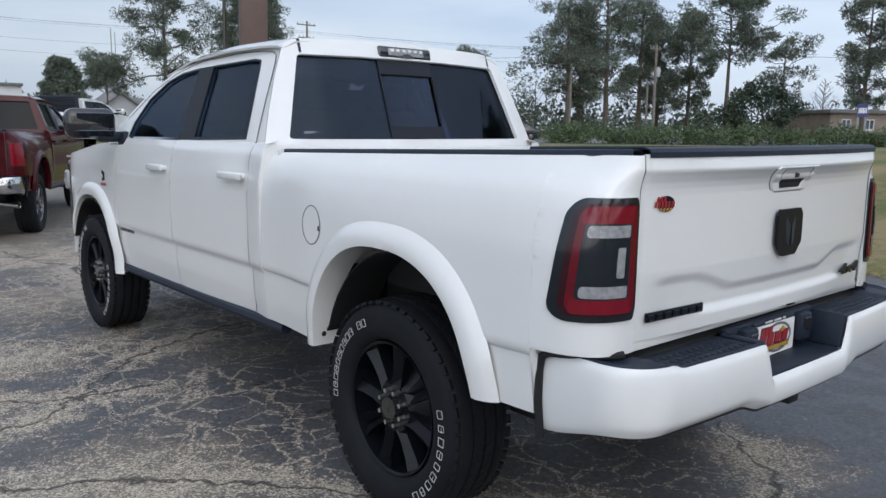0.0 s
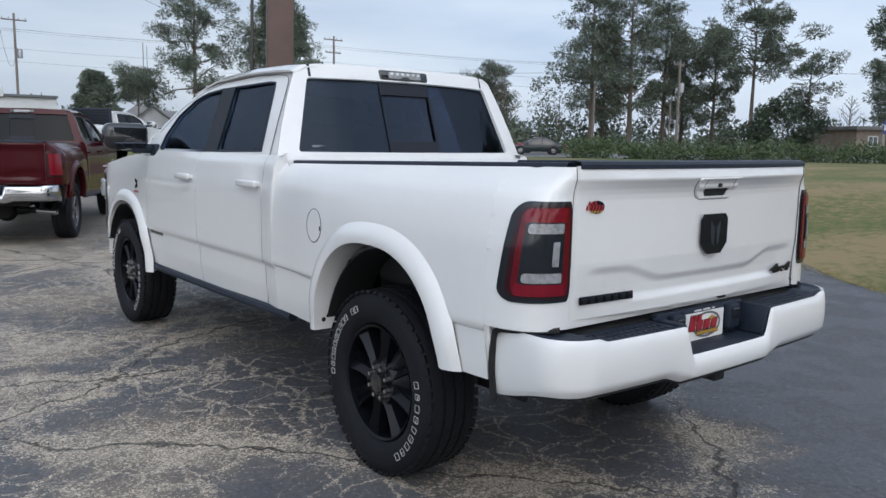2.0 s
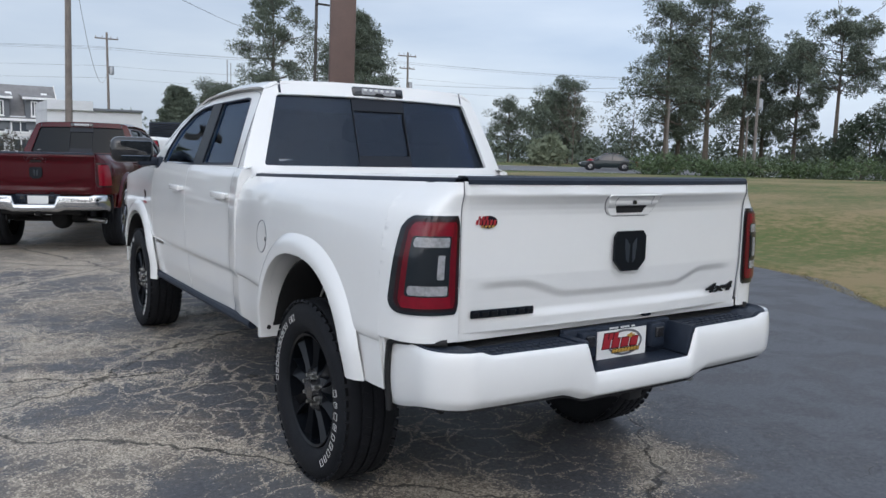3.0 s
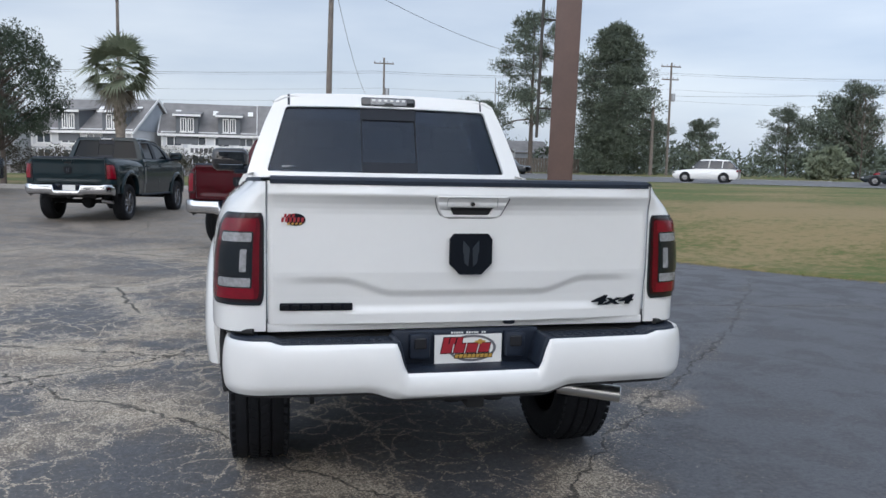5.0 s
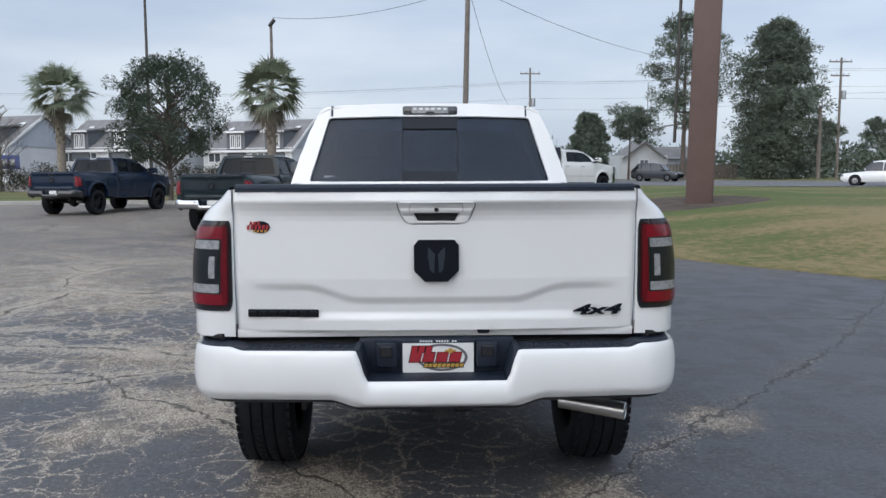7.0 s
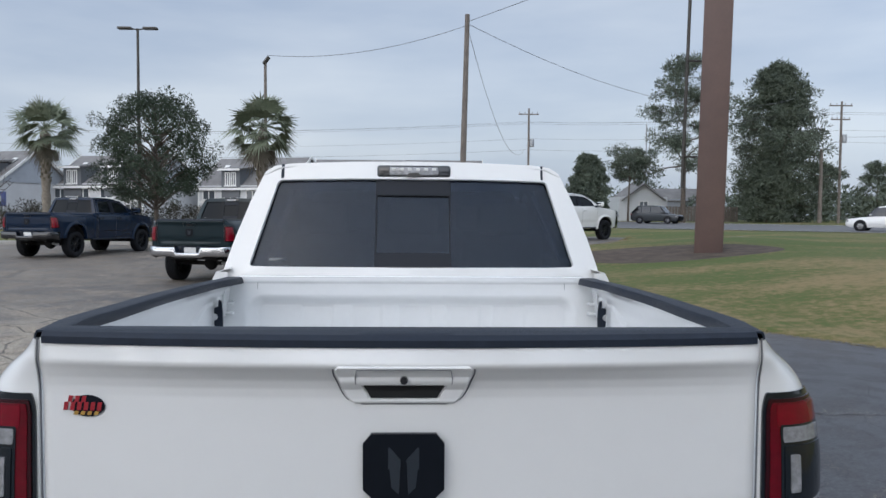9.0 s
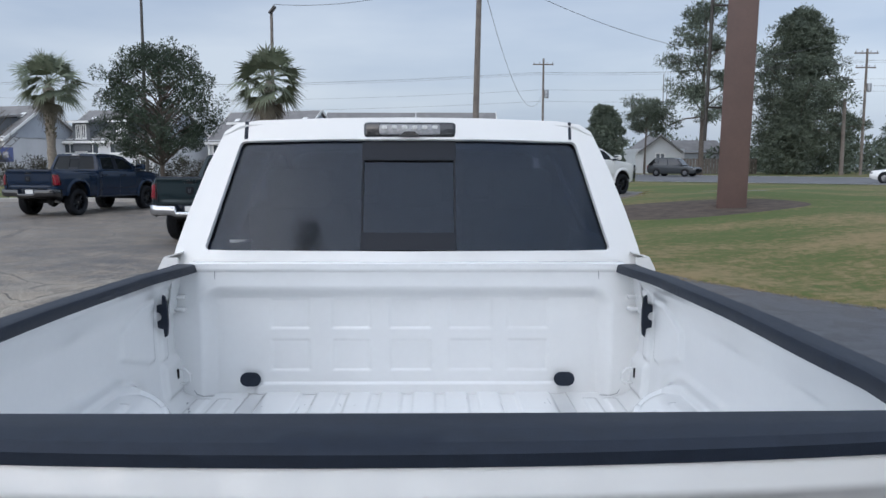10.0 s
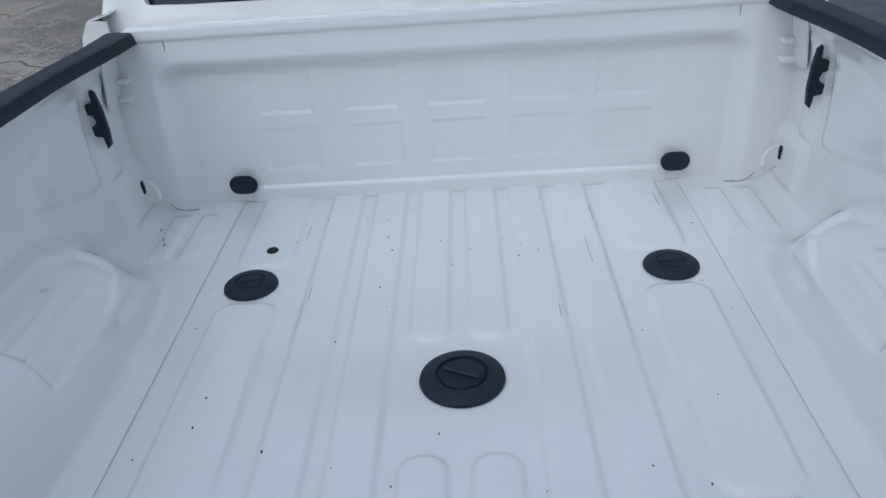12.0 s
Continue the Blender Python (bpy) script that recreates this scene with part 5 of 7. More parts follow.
    # bed fittings
    for s in (-1, 1):
        horn = ((0.026, 0.078), (0.036, 0.070), (0.041, 0.030), (0.041, -0.030), (0.036, -0.070), (0.026, -0.078), (0.023, -0.046), (0.003, -0.041), (0.0, -0.018), (0.015, -0.013), (0.020, 0.0), (0.015, 0.013), (0.0, 0.018), (0.003, 0.041), (0.023, 0.046))
        part("cleat", plate([(s * (0.893 - d), 1.257 + q) for d, q in horn], lambda a, b: (a, 1.972 - 0.10 * (b - 1.257), b), 0.013), M["black"], truck, "black tie-down cleat")
        part("drain_plug", plate(rounded(s * 0.610 - 0.040, s * 0.610 + 0.040, 0.941, 0.996, 0.027, 7), lambda a, b: (a, 2.166, b), 0.006), M["black"], truck, "black oval plug")
        bracket = [(2.045, 1.395), (2.062, 1.245), (2.150, 1.238), (2.150, 1.405), (2.085, 1.412)]
        br = part("corner_bracket", plate(bracket, lambda a, b: (s * (0.886 - 0.30 * max(0, b - 1.32)), a, b), 0.006), M["bedwhite"], truck, "white pressed corner bracket")
        part("bracket_seam", tube([(s * (0.884 - 0.30 * max(0, b - 1.32)), a, b) for a, b in ((2.090, 1.408), (2.048, 1.393), (2.064, 1.248))], 0.0022, 5), M["grey"], br)
        part("bracket_slot", plate(rounded(2.128, 2.146, 1.315, 1.360, 0.009, 4), lambda a, b: (s * (0.8825 - 0.30 * max(0, b - 1.32)), a, b), 0.003), M["under"], br)
        for z in (1.300, 1.252):
            part("bracket_lug", boxed((s * 0.862, 2.128, z), (0.044, 0.030, 0.016), 0.006, 3), M["bedwhite"], br)
        part("bracket_hole", plate(rounded(2.128, 2.138, 1.238, 1.256, 0.005, 3), lambda a, b: (s * 0.8825, a, b), 0.003), M["under"], br)
        edge = ((0.728, 1.418), (0.732, 1.355), (0.768, 1.318), (0.788, 1.275), (0.792, 1.236), (0.832, 1.230), (0.840, 1.10), (0.842, 0.99), (0.832, 0.945), (0.812, 0.918), (0.785, 0.9085), (0.745, 0.9115))
        part("panel_seam", tube([(s * a, (2.1325 if b > 1.40 else 2.1420) - (0.004 if b < 0.93 else 0.0), b) for a, b in edge], 0.0016, 5), M["galv"], truck)
        ring = part("tie_down_loop", tube([(s * 0.850, 2.075, 1.035), (s * 0.825, 2.06, 1.035), (s * 0.808, 2.05, 1.02), (s * 0.808, 2.05, 0.995), (s * 0.825, 2.06, 0.98), (s * 0.850, 2.075, 0.98)], 0.006, 6), M["bedwhite"], truck, "white wire tie-down loop")
        part("loop_slot", boxed((s * 0.8655, 2.085, 1.012), (0.012, 0.016, 0.040), 0.004, 1), M["under"], ring)
        part("floor_seam", tube([(s * 0.630, 0.25, 0.9052), (s * 0.628, 1.93 if s < 0 else 2.06, 0.9052)], 0.0017, 5), M["grey"], truck)
        for y in (1.715, 0.948):
            x = s * (0.498 if y > 1.5 else 0.523)
            cap = part("floor_plug", lathe([(0, 0.016), (0.028, 0.016), (0.030, 0.012), (0.034, 0.012), (0.036, 0.015), (0.056, 0.012), (0.0635, 0.006), (0.065, 0.0)], 32, "z", (x, y + 0.005, 0.905)), M["black"], truck, "black round floor plug")
            part("plug_grip", boxed((x, y + 0.005, 0.921), (0.058, 0.009, 0.009), 0.003, 1, Matrix.Rotation(radians(8), 4, "Z")), M["black"], cap)
    cap = part("centre_floor_plug", lathe([(0, 0.014), (0.044, 0.014), (0.046, 0.009), (0.050, 0.009), (0.052, 0.016), (0.074, 0.012), (0.083, 0.006), (0.0845, 0.0)], 40, "z", (0.006, 1.342, 0.906)), M["black"], truck, "large black round floor plug")
    part("plug_grip", boxed((0.006, 1.342, 0.922), (0.080, 0.012, 0.012), 0.004, 1, Matrix.Rotation(radians(-24), 4, "Z")), M["black"], cap)
    part("floor_hole", lathe([(0, 0.004), (0.014, 0.004), (0.016, 0.0)], 16, "z", (-0.476, 1.872, 0.9125)), M["under"], truck)
    # scuffs and specks on the bed floor
    rnd = random.Random(5)
    bm = bmesh.new()
    for k in range(44):
        x, y = rnd.uniform(-0.6, 0.6), rnd.uniform(0.9, 2.1)
        size = rnd.uniform(0.0016, 0.0036)
        boxed((x, y, floor((x + 0.622) / 1.244, (y - 0.235) / 1.960)[2] + 0.0004), (size, size * rnd.uniform(0.8, 2.0), 0.001), 0, 1, None, bm)
    part("dirt_specks", bm, M["under"], truck)["kind"] = "stuff"
    bm = bmesh.new()
    for x, y, ln, turn in ((0.318, 1.80, 0.16, 0.02), (-0.40, 1.98, 0.10, -0.03), (0.352, 2.00, 0.12, 0.05), (-0.345, 1.66, 0.09, 0.0), (0.535, 2.05, 0.10, 0.03), (0.22, 1.55, 0.07, 0.0)):
        boxed((x, y, floor((x + 0.622) / 1.244, (y - 0.235) / 1.960)[2] + 0.0004), (0.0016, ln * 0.7, 0.0008), 0, 1, Matrix.Rotation(turn, 4, "Z"), bm)
    for x, y, z in ((-0.80, 1.985, 0.93), (-0.785, 1.95, 0.92), (-0.775, 1.925, 0.918)):
        boxed((x, y, z), (0.004, 0.012, 0.003), 0, 1, None, bm)
    part("scuff_marks", bm, M["scuff"], truck)["kind"] = "stuff"
    # fuel door, side badges
    fx = lambda y, z: bed_point(0.3 + 0.7 * (y - 0.50) / 1.687, z)[0]
    ring_pts = [(-fx(1.66 + 0.078 * math.cos(t), 1.118 + 0.082 * math.sin(t)) - 0.0005, 1.66 + 0.078 * math.cos(t), 1.118 + 0.082 * math.sin(t)) for t in [k * math.pi / 18 for k in range(36)]]
    fd = part("fuel_door", plate([(1.66 + 0.073 * math.cos(t), 1.118 + 0.077 * math.sin(t)) for t in [k * math.pi / 18 for k in range(36)]], lambda a, b: (-fx(a, b) - 0.002, a, b), 0.004), paint, truck, "round white fuel door")
    part("fuel_door_seam", tube(ring_pts, 0.0025, 5, closed=True), M["grey"], fd)
    part("fuel_door_latch", boxed((-fx(1.595, 1.11) - 0.002, 1.592, 1.11), (0.006, 0.008, 0.02)), M["under"], fd)
    for s in (-1, 1):
        for k in range(3):
            part("door_badge", boxed((s * (cab_x(4.25, 0.835) + 0.002), 4.12 + 0.095 * k, 0.832), (0.008, 0.082, 0.040), 0.003, 1), M["gloss"], truck, "black door badge")
        part("engine_badge", plate([(4.60, 1.20), (4.66, 1.215), (4.66, 1.19), (4.635, 1.18), (4.635, 1.165), (4.66, 1.155), (4.66, 1.135), (4.60, 1.145)], lambda a, b: (s * (cab_x(a, b) + 0.004), a, b), 0.006), M["gloss"], truck, "small black engine badge")
        part("engine_badge_bar", boxed((s * (cab_x(4.63, 1.115) + 0.002), 4.63, 1.113), (0.006, 0.10, 0.018)), M["orange"], truck)
        for k, (y, z) in enumerate(((1.585, 0.66), (1.60, 0.78), (1.555, 0.93))):
            part("arch_bolt", lathe([(0, 0.004), (0.010, 0.003), (0.012, 0)], 10, "y", (s * 1.005, y - 0.0, z)), M["under"], truck)
    return truck


pickup("white_pickup_truck", "glossy white crew-cab pickup with black wheels standing on worn asphalt", Matrix(), M["white"], M["white"], hero=True)


# ---- ground ----
EDGE = ((-70, 1.0), (-4, 3.6), (0, 5.0), (1.84, 5.92), (4.14, 7.6), (5.72, 8.05), (7.6, 6.5), (9.35, 5.25), (10.7, 4.45), (11.44, 3.85), (14, 3.2), (18, 3.4), (24, 4.6), (30, 8.2), (36, 10.5), (48, 9.0), (60, 2.0), (130, -30.0))


def ground_z(x, y):
    """The lot is level round the truck, then rises gently; the side beside the lawn is higher."""
    r = math.hypot(x, y - 3)
    z = 0.0115 * (max(0.0, min(r, 85) - 9))
    e = lerp(EDGE, y)
    z += 0.37 * smooth(11.0, 4.5, math.hypot(x - 6.0, y - 30.5))
    return z + 0.46 * smooth(0.5, 8.0, x - e) * (1 - smooth(28, 62, r)) * smooth(-20, 4, y)


def disc(i, j):
    r = 1200 * j ** 3.2
    a = 2 * math.pi * i
    x, y = r * math.cos(a), 3 + r * math.sin(a)
    return x, y, ground_z(x, y)


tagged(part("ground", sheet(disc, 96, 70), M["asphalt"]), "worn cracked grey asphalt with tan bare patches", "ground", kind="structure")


def lawn(i, j):
    y = -70 + 200 * i
    e = lerp(EDGE, y) + 0.12 * math.sin(y * 2.3) + 0.05 * math.sin(y * 7.1)
    x = e + (170 - e) * j ** 2.4
    return x, y, ground_z(x, y) - 0.014 + 0.055 * smooth(0, 0.45, x - e)


tagged(part("lawn", sheet(lawn, 320, 60), M["grass"]), "patchy green and straw-coloured winter lawn", "lawn", kind="structure")

# grass blades along the near lawn
rng = np.random.default_rng(3)
verts, faces = [], []
for k in range(15000):
    y = rng.uniform(-6, 34)
    e = lerp(EDGE, y)
    d = abs(rng.normal(0, 0.30)) - 0.05
    x = e + d
    if x > 30:
        continue
    z = ground_z(x, y) + 0.004
    h, a, w = rng.uniform(0.015, 0.035), rng.uniform(0, 6.28), 0.005
    dx, dy = math.cos(a) * w, math.sin(a) * w
    b = len(verts)
    verts += [(x - dx, y - dy, z), (x + dx, y + dy, z), (x + rng.normal(0, 0.03), y + rng.normal(0, 0.03), z + h)]
    faces.append((b, b + 1, b + 2))
tagged(raw("grass_blades", verts, faces, M["blade"]), "short green and straw grass blades on the lawn", "grass", kind="stuff")

# the road beyond the lawn, with its pale edge lines
RD = Vector((0.76, -0.65, 0))
RN = Vector((0.65, 0.76, 0))


def road_strip(w0, w1, up, m, name, label, kind):
    def f(i, j):
        p = Vector((32, 54, 0)) + RD * (-150 + 300 * i) + RN * (w0 + (w1 - w0) * j)
        return p.x, p.y, ground_z(p.x, p.y) + up
    return tagged(part(name, sheet(f, 120, 4), m), label, "road", kind=kind)


road_strip(-9, 13, 0.07, M["road"], "road", "pale grey asphalt highway beyond the lawn", "structure")
road_strip(-8.4, -8.15, 0.078, M["letter"], "road_marking", "white painted road edge line", "structure")
road_strip(12.2, 12.45, 0.078, M["letter"], "road_marking", "white painted road edge line", "structure")


def mulch(i, j):
    a, r = 2 * math.pi * i, j
    x, y = 9.3 + 3.4 * r * math.cos(a) - 1.2 * r, 22.6 + 1.9 * r * math.sin(a)
    return x, y, ground_z(x, y) + 0.055 - 0.012 * r


tagged(part("mulch_bed", sheet(mulch, 40, 5), M["mulch"]), "bare brown soil round the sign column", "soil", kind="structure")


def island(i, j):
    x = -60 + 56.5 * i
    y0 = 31.0 + 0.9 * math.sin(x * 0.35) + 2.2 * smooth(-9, -3.5, x)
    y = y0 + 14 * j
    return x, y, ground_z(x, y) + 0.02 + 0.13 * smooth(0, 0.02, j)


tagged(part("planting_island", sheet(island, 80, 30), M["grass"]), "raised grass island with palms and an oak", "lawn", kind="structure")


def kerb(i, j):
    x = -60 + 56.5 * i
    y = 31.0 + 0.9 * math.sin(x * 0.35) + 2.2 * smooth(-9, -3.5, x)
    q = ((-0.16, 0.0), (-0.15, 0.14), (-0.12, 0.165), (0.0, 0.17), (0.02, 0.05))[round(j * 4)]
    return x, y + q[0], ground_z(x, y) + q[1]


tagged(part("kerb", sheet(kerb, 80, 4), M["concrete"]), "weathered concrete kerb edging the grass island", "kerb", kind="structure")


# ---- trees ----
def leaf_quads(centres, radii, count, length, width, rng, flat=1.0, droop=0.0):
    """Many small leaves scattered in ellipsoids; returns vertices and faces."""
    c = np.repeat(np.asarray(centres, float), count, axis=0)
    r = np.repeat(np.asarray(radii, float), count)
    n = len(c)
    d = rng.normal(size=(n, 3))
    d /= np.linalg.norm(d, axis=1)[:, None]
    rad = r * rng.uniform(0.25, 1.0, n) ** 0.6
    p = c + d * rad[:, None] * np.array((1, 1, flat))
    u = d + rng.normal(size=(n, 3)) * 0.7
    u[:, 2] -= droop
    u /= np.linalg.norm(u, axis=1)[:, None]
    v = np.cross(u, rng.normal(size=(n, 3)))
    v /= np.linalg.norm(v, axis=1)[:, None] + 1e-9
    ln = (length * rng.uniform(0.6, 1.3, n))[:, None]
    wd = (width * rng.uniform(0.6, 1.3, n))[:, None]
    quad = np.stack((p - v * wd * 0.5, p + u * ln * 0.5 - v * wd * 0.1, p + u * ln, p + u * ln * 0.45 + v * wd * 0.6), axis=1).reshape(-1, 3)
    return quad, np.arange(4 * n).reshape(-1, 4)


def leaf_part(name, quad, face, m, parent, label=""):
    me = bpy.data.meshes.new(name)
    me.from_pydata(quad.tolist(), [], face.tolist())
    me.update()
    return link(name, me, m, parent, label)


def pine(x, y, h, seed, label, low=0.42, spread=0.20, limbs=20, dense=60, lean=0.0, clump=0.85, leaf=0.34, cone=False):
    """A long-needled pine: bare tapered trunk, crooked limbs, clumps of needles at their ends."""
    rg = np.random.default_rng(seed)
    tree = thing("pine_tree", label, "tree", Matrix.Translation((x, y, ground_z(x, y) - 0.05)), "pines")
    bend = rg.normal(0, 0.012, 2)
    axis = lambda z: Vector((lean * z + bend[0] * z * math.sin(z / h * 3), bend[1] * z * math.sin(z / h * 2.5), z))
    part("trunk", tube([axis(h * k / 8) for k in range(9)], 0.017 * h + 0.02, 8, r_end=0.04), M["bark"], tree)
    bm, cs, rs = bmesh.new(), [], []
    for k in range(limbs):
        t = low + (0.97 - low) * (k + rg.uniform(0, 0.8)) / limbs
        a = k * 2.399 + rg.uniform(-0.5, 0.5)
        q0 = (t - low) / (1 - low)
        if cone:
            ln = h * spread * (0.12 + 0.88 * max(0.0, 1 - q0 ** 1.7) ** 0.75) * rg.uniform(0.62, 1.08) * (0.70 + 0.30 * smooth(0.0, 0.25, q0))
            up = rg.uniform(-0.10, 0.25)
        else:
            prof = math.sin(math.pi * min(1.0, 0.22 + 0.80 * q0)) ** 0.7
            ln = h * spread * (0.40 + 0.85 * rg.uniform()) * (0.3 + 0.7 * prof)
            up = rg.uniform(-0.15, 0.85)
        p0 = axis(h * t)
        pts = [p0 + Vector((math.cos(a) * ln * q, math.sin(a) * ln * q, ln * (up * q + 0.10 * math.sin(q * 5 + k)))) for q in (0, 0.35, 0.7, 1.0)]
        tube(pts, 0.006 * h * (1.1 - t) + 0.02, 5, bm, r_end=0.02)
        for q in (0.55, 0.78, 0.92, 1.04) if not cone else (0.30, 0.58, 0.82, 1.0):
            side = rg.uniform(-0.22, 0.22) * ln
            b = p0.lerp(pts[-1], q) + Vector((-math.sin(a) * side, math.cos(a) * side, rg.normal(0, 0.05 if cone else 0.13) * ln + 0.1))
            if not cone:
                tube([p0.lerp(pts[-1], q * 0.75), b], 0.022, 4, bm, r_end=0.012)
            cs.append(tuple(b))
            rs.append(clump * h / 18 * rg.uniform(0.45, 1.45) * ((1.15 - 0.55 * q0) if cone else 1.0))
    for k in range(3):
        cs.append(tuple(axis(h * (0.94 + 0.02 * k)) + Vector(rg.normal(0, 0.3, 3))))
        rs.append(clump * h / (30 if cone else 20))
    part("limb_structure", bm, M["bark"], tree)["kind"] = "stuff"
    quad, face = leaf_quads(cs, rs, round(dense * 1.6), leaf * 1.15, 0.16 if cone else 0.115, rg, 0.55, -0.25)
    leaf_part("crown", quad, face, M["needle"], tree)
    return tree


def broad_tree(x, y, h, radius, low, seed, label, m, name="broadleaf_tree", n=46, dense=130, leaf=0.16, trunk=0.10, loose=False):
    """A round-headed tree: forked trunk, limbs, and a crown of many leaf clumps with gaps."""
    rg = np.random.default_rng(seed)
    tree = thing(name, label, "tree", Matrix.Translation((x, y, ground_z(x, y) - 0.03)))
    part("trunk", tube([(0, 0, 0), (0.03, 0.02, low * 0.6), (0.0, 0.0, low), (0.05, 0.05, h * 0.6)], trunk, 9, r_end=trunk * 0.35), M["bark"], tree)
    bm, cs, rs = bmesh.new(), [], []
    for k in range(n):
        a, t = rg.uniform(0, 2 * math.pi), (k + 0.5) / n
        z = low * 0.95 + (h - low) * (0.06 + 0.88 * t)
        w = radius * math.sin(math.pi * (0.16 + 0.78 * t)) ** 0.75 * rg.uniform(0.35, 1.0) ** 0.5 * 0.86
        tip = Vector((math.cos(a) * w, math.sin(a) * w, z))
        root = Vector((0, 0, max(low * 0.8, z - w * 0.7)))
        if k % 2 == 0:
            tube([root, root.lerp(tip, 0.5) + Vector((0, 0, 0.05 * w)), tip], trunk * 0.28, 5, bm, r_end=0.01)
        if loose:
            tip += Vector((math.cos(a), math.sin(a), 0.3 * math.sin(k))) * radius * 0.30 * rg.uniform(0, 1) ** 3
        cs.append(tuple(tip))
        rs.append(radius * (rg.uniform(0.09, 0.20) if loose else rg.uniform(0.12, 0.27)))
    part("limb_structure", bm, M["bark"], tree)["kind"] = "stuff"
    quad, face = leaf_quads(cs, rs, round(dense * 1.4), leaf * 1.1, leaf * 0.75, rg, 0.85)
    leaf_part("crown", quad, face, m, tree)
    return tree


def palm(x, y, h, seed, label):
    """A cabbage palm: scarred trunk, fan fronds, a skirt of hanging dead ones."""
    rg = np.random.default_rng(seed)
    tree = thing("palm_tree", label, "palm", Matrix.Translation((x, y, ground_z(x, y) + 0.1)), "palms")
    prof = [(0.20 + 0.02 * math.sin(k * 2.1) + 0.05 * max(0, k - 12) / 6, h * 0.74 * k / 18) for k in range(19)]
    part("trunk", lathe(prof + [(0.05, h * 0.79)], 12, "z"), M["palmtrunk"], tree)
    bm = bmesh.new()
    for k in range(46):
        a, z = k * 2.4, h * (0.40 + 0.33 * k / 46)
        mm = Matrix.Translation((0.21 * math.cos(a), 0.21 * math.sin(a), z)) @ Matrix.Rotation(a, 4, "Z") @ Matrix.Rotation(0.5, 4, "Y")
        boxed((0, 0, 0), (0.06, 0.10, 0.22), 0, 1, mm, bm)
    part("leaf_bases", bm, M["deadfrond"], tree)["kind"] = "stuff"
    top = Vector((0, 0, h * 0.79))
    for nm, count, m, e0, e1 in (("frond", 40, M["frond"], -0.62, 1.40), ("dead_frond", 3, M["deadfrond"], -1.30, -1.05)):
        for k in range(count):
            a = k * 2.399 + rg.uniform(-0.2, 0.2)
            el = e0 + (e1 - e0) * ((k + 0.5) / count) ** 1.1
            ln = h * 0.175 * rg.uniform(0.85, 1.15)
            d = Vector((math.cos(a) * math.cos(el), math.sin(a) * math.cos(el), math.sin(el)))
            hub = top + d * ln * 0.75 + Vector((0, 0, -0.12 * ln))
            roll = rg.uniform(-0.7, 0.7)
            flat = Vector((-math.sin(a), math.cos(a), 0))
            side = flat * math.cos(roll) + d.cross(flat) * math.sin(roll)
            up = d.cross(side)
            b2 = bmesh.new()
            tube([top, top + d * ln * 0.4, hub], 0.016, 4, b2, r_end=0.010)
            for q in range(19):
                f = -1.35 + 2.7 * q / 18
                dirn = (d * math.cos(f) + side * math.sin(f)).normalized()
                L = ln * 0.92 * (1.0 - 0.18 * abs(f)) * rg.uniform(0.85, 1.1)
                sag = Vector((0, 0, -0.30 * L * rg.uniform(0.5, 1.2)))
                wv = dirn.cross(up).normalized() * 0.038
                p = [hub, hub + dirn * L * 0.5 + wv + up * 0.01, hub + dirn * L + sag, hub + dirn * L * 0.5 - wv + up * 0.01]
                vs = [b2.verts.new(v) for v in p]
                b2.faces.new((vs[0], vs[1], vs[3]))
                b2.faces.new((vs[1], vs[2], vs[3]))
            part(nm, b2, m, tree)
    return tree


def shrub(x, y, w, h, seed, label, name="shrub", m=None, group="hedge shrubs", dense=44):
    rg = np.random.default_rng(seed)
    ob = thing(name, label, "shrub", Matrix.Translation((x, y, ground_z(x, y))), group)
    cs = [(rg.uniform(-w / 2, w / 2), rg.uniform(-w / 2, w / 2), rg.uniform(0.12, 0.86) * h) for _ in range(26)]
    rs = [w * rg.uniform(0.18, 0.34) for _ in cs]
    bm = bmesh.new()
    for c in cs[::3]:
        tube([(0, 0, 0), (c[0] * 0.5, c[1] * 0.5, c[2] * 0.6), c], 0.03, 4, bm, r_end=0.01)
    part("stems", bm, M["bark"], ob)["kind"] = "stuff"
    quad, face = leaf_quads(cs, rs, dense, 0.26, 0.12, rg, 0.9)
    leaf_part("leaves", quad, face, m or M["bush"], ob)["kind"] = "stuff"
    return ob


def bare_tree(x, y, h, seed, label):
    rg = np.random.default_rng(seed)
    ob = thing("bare_tree", label, "tree", Matrix.Translation((x, y, ground_z(x, y))), "bare trees")
    part("trunk", tube([(0, 0, 0), (0.05, 0, h * 0.3), (0, 0.1, h * 0.6), (0.1, 0, h)], 0.012 * h, 6, r_end=0.02), M["bark"], ob)
    bm = bmesh.new()
    for k in range(26):
        t = 0.25 + 0.7 * k / 26
        a, ln = k * 2.4, h * 0.34 * (1.15 - t)
        p0 = Vector((0, 0, h * t))
        tip = p0 + Vector((math.cos(a) * ln, math.sin(a) * ln, ln * 0.9))
        tube([p0, p0.lerp(tip, 0.5), tip], 0.035, 4, bm, r_end=0.012)
        for q in range(4):
            b = p0.lerp(tip, 0.35 + 0.17 * q)
            tube([b, b + Vector(rg.normal(0, 0.5, 3)) * ln * 0.4 + Vector((0, 0, ln * 0.25))], 0.02, 3, bm, r_end=0.008)
    part("branches", bm, M["bark"], ob)["kind"] = "stuff"
    return ob


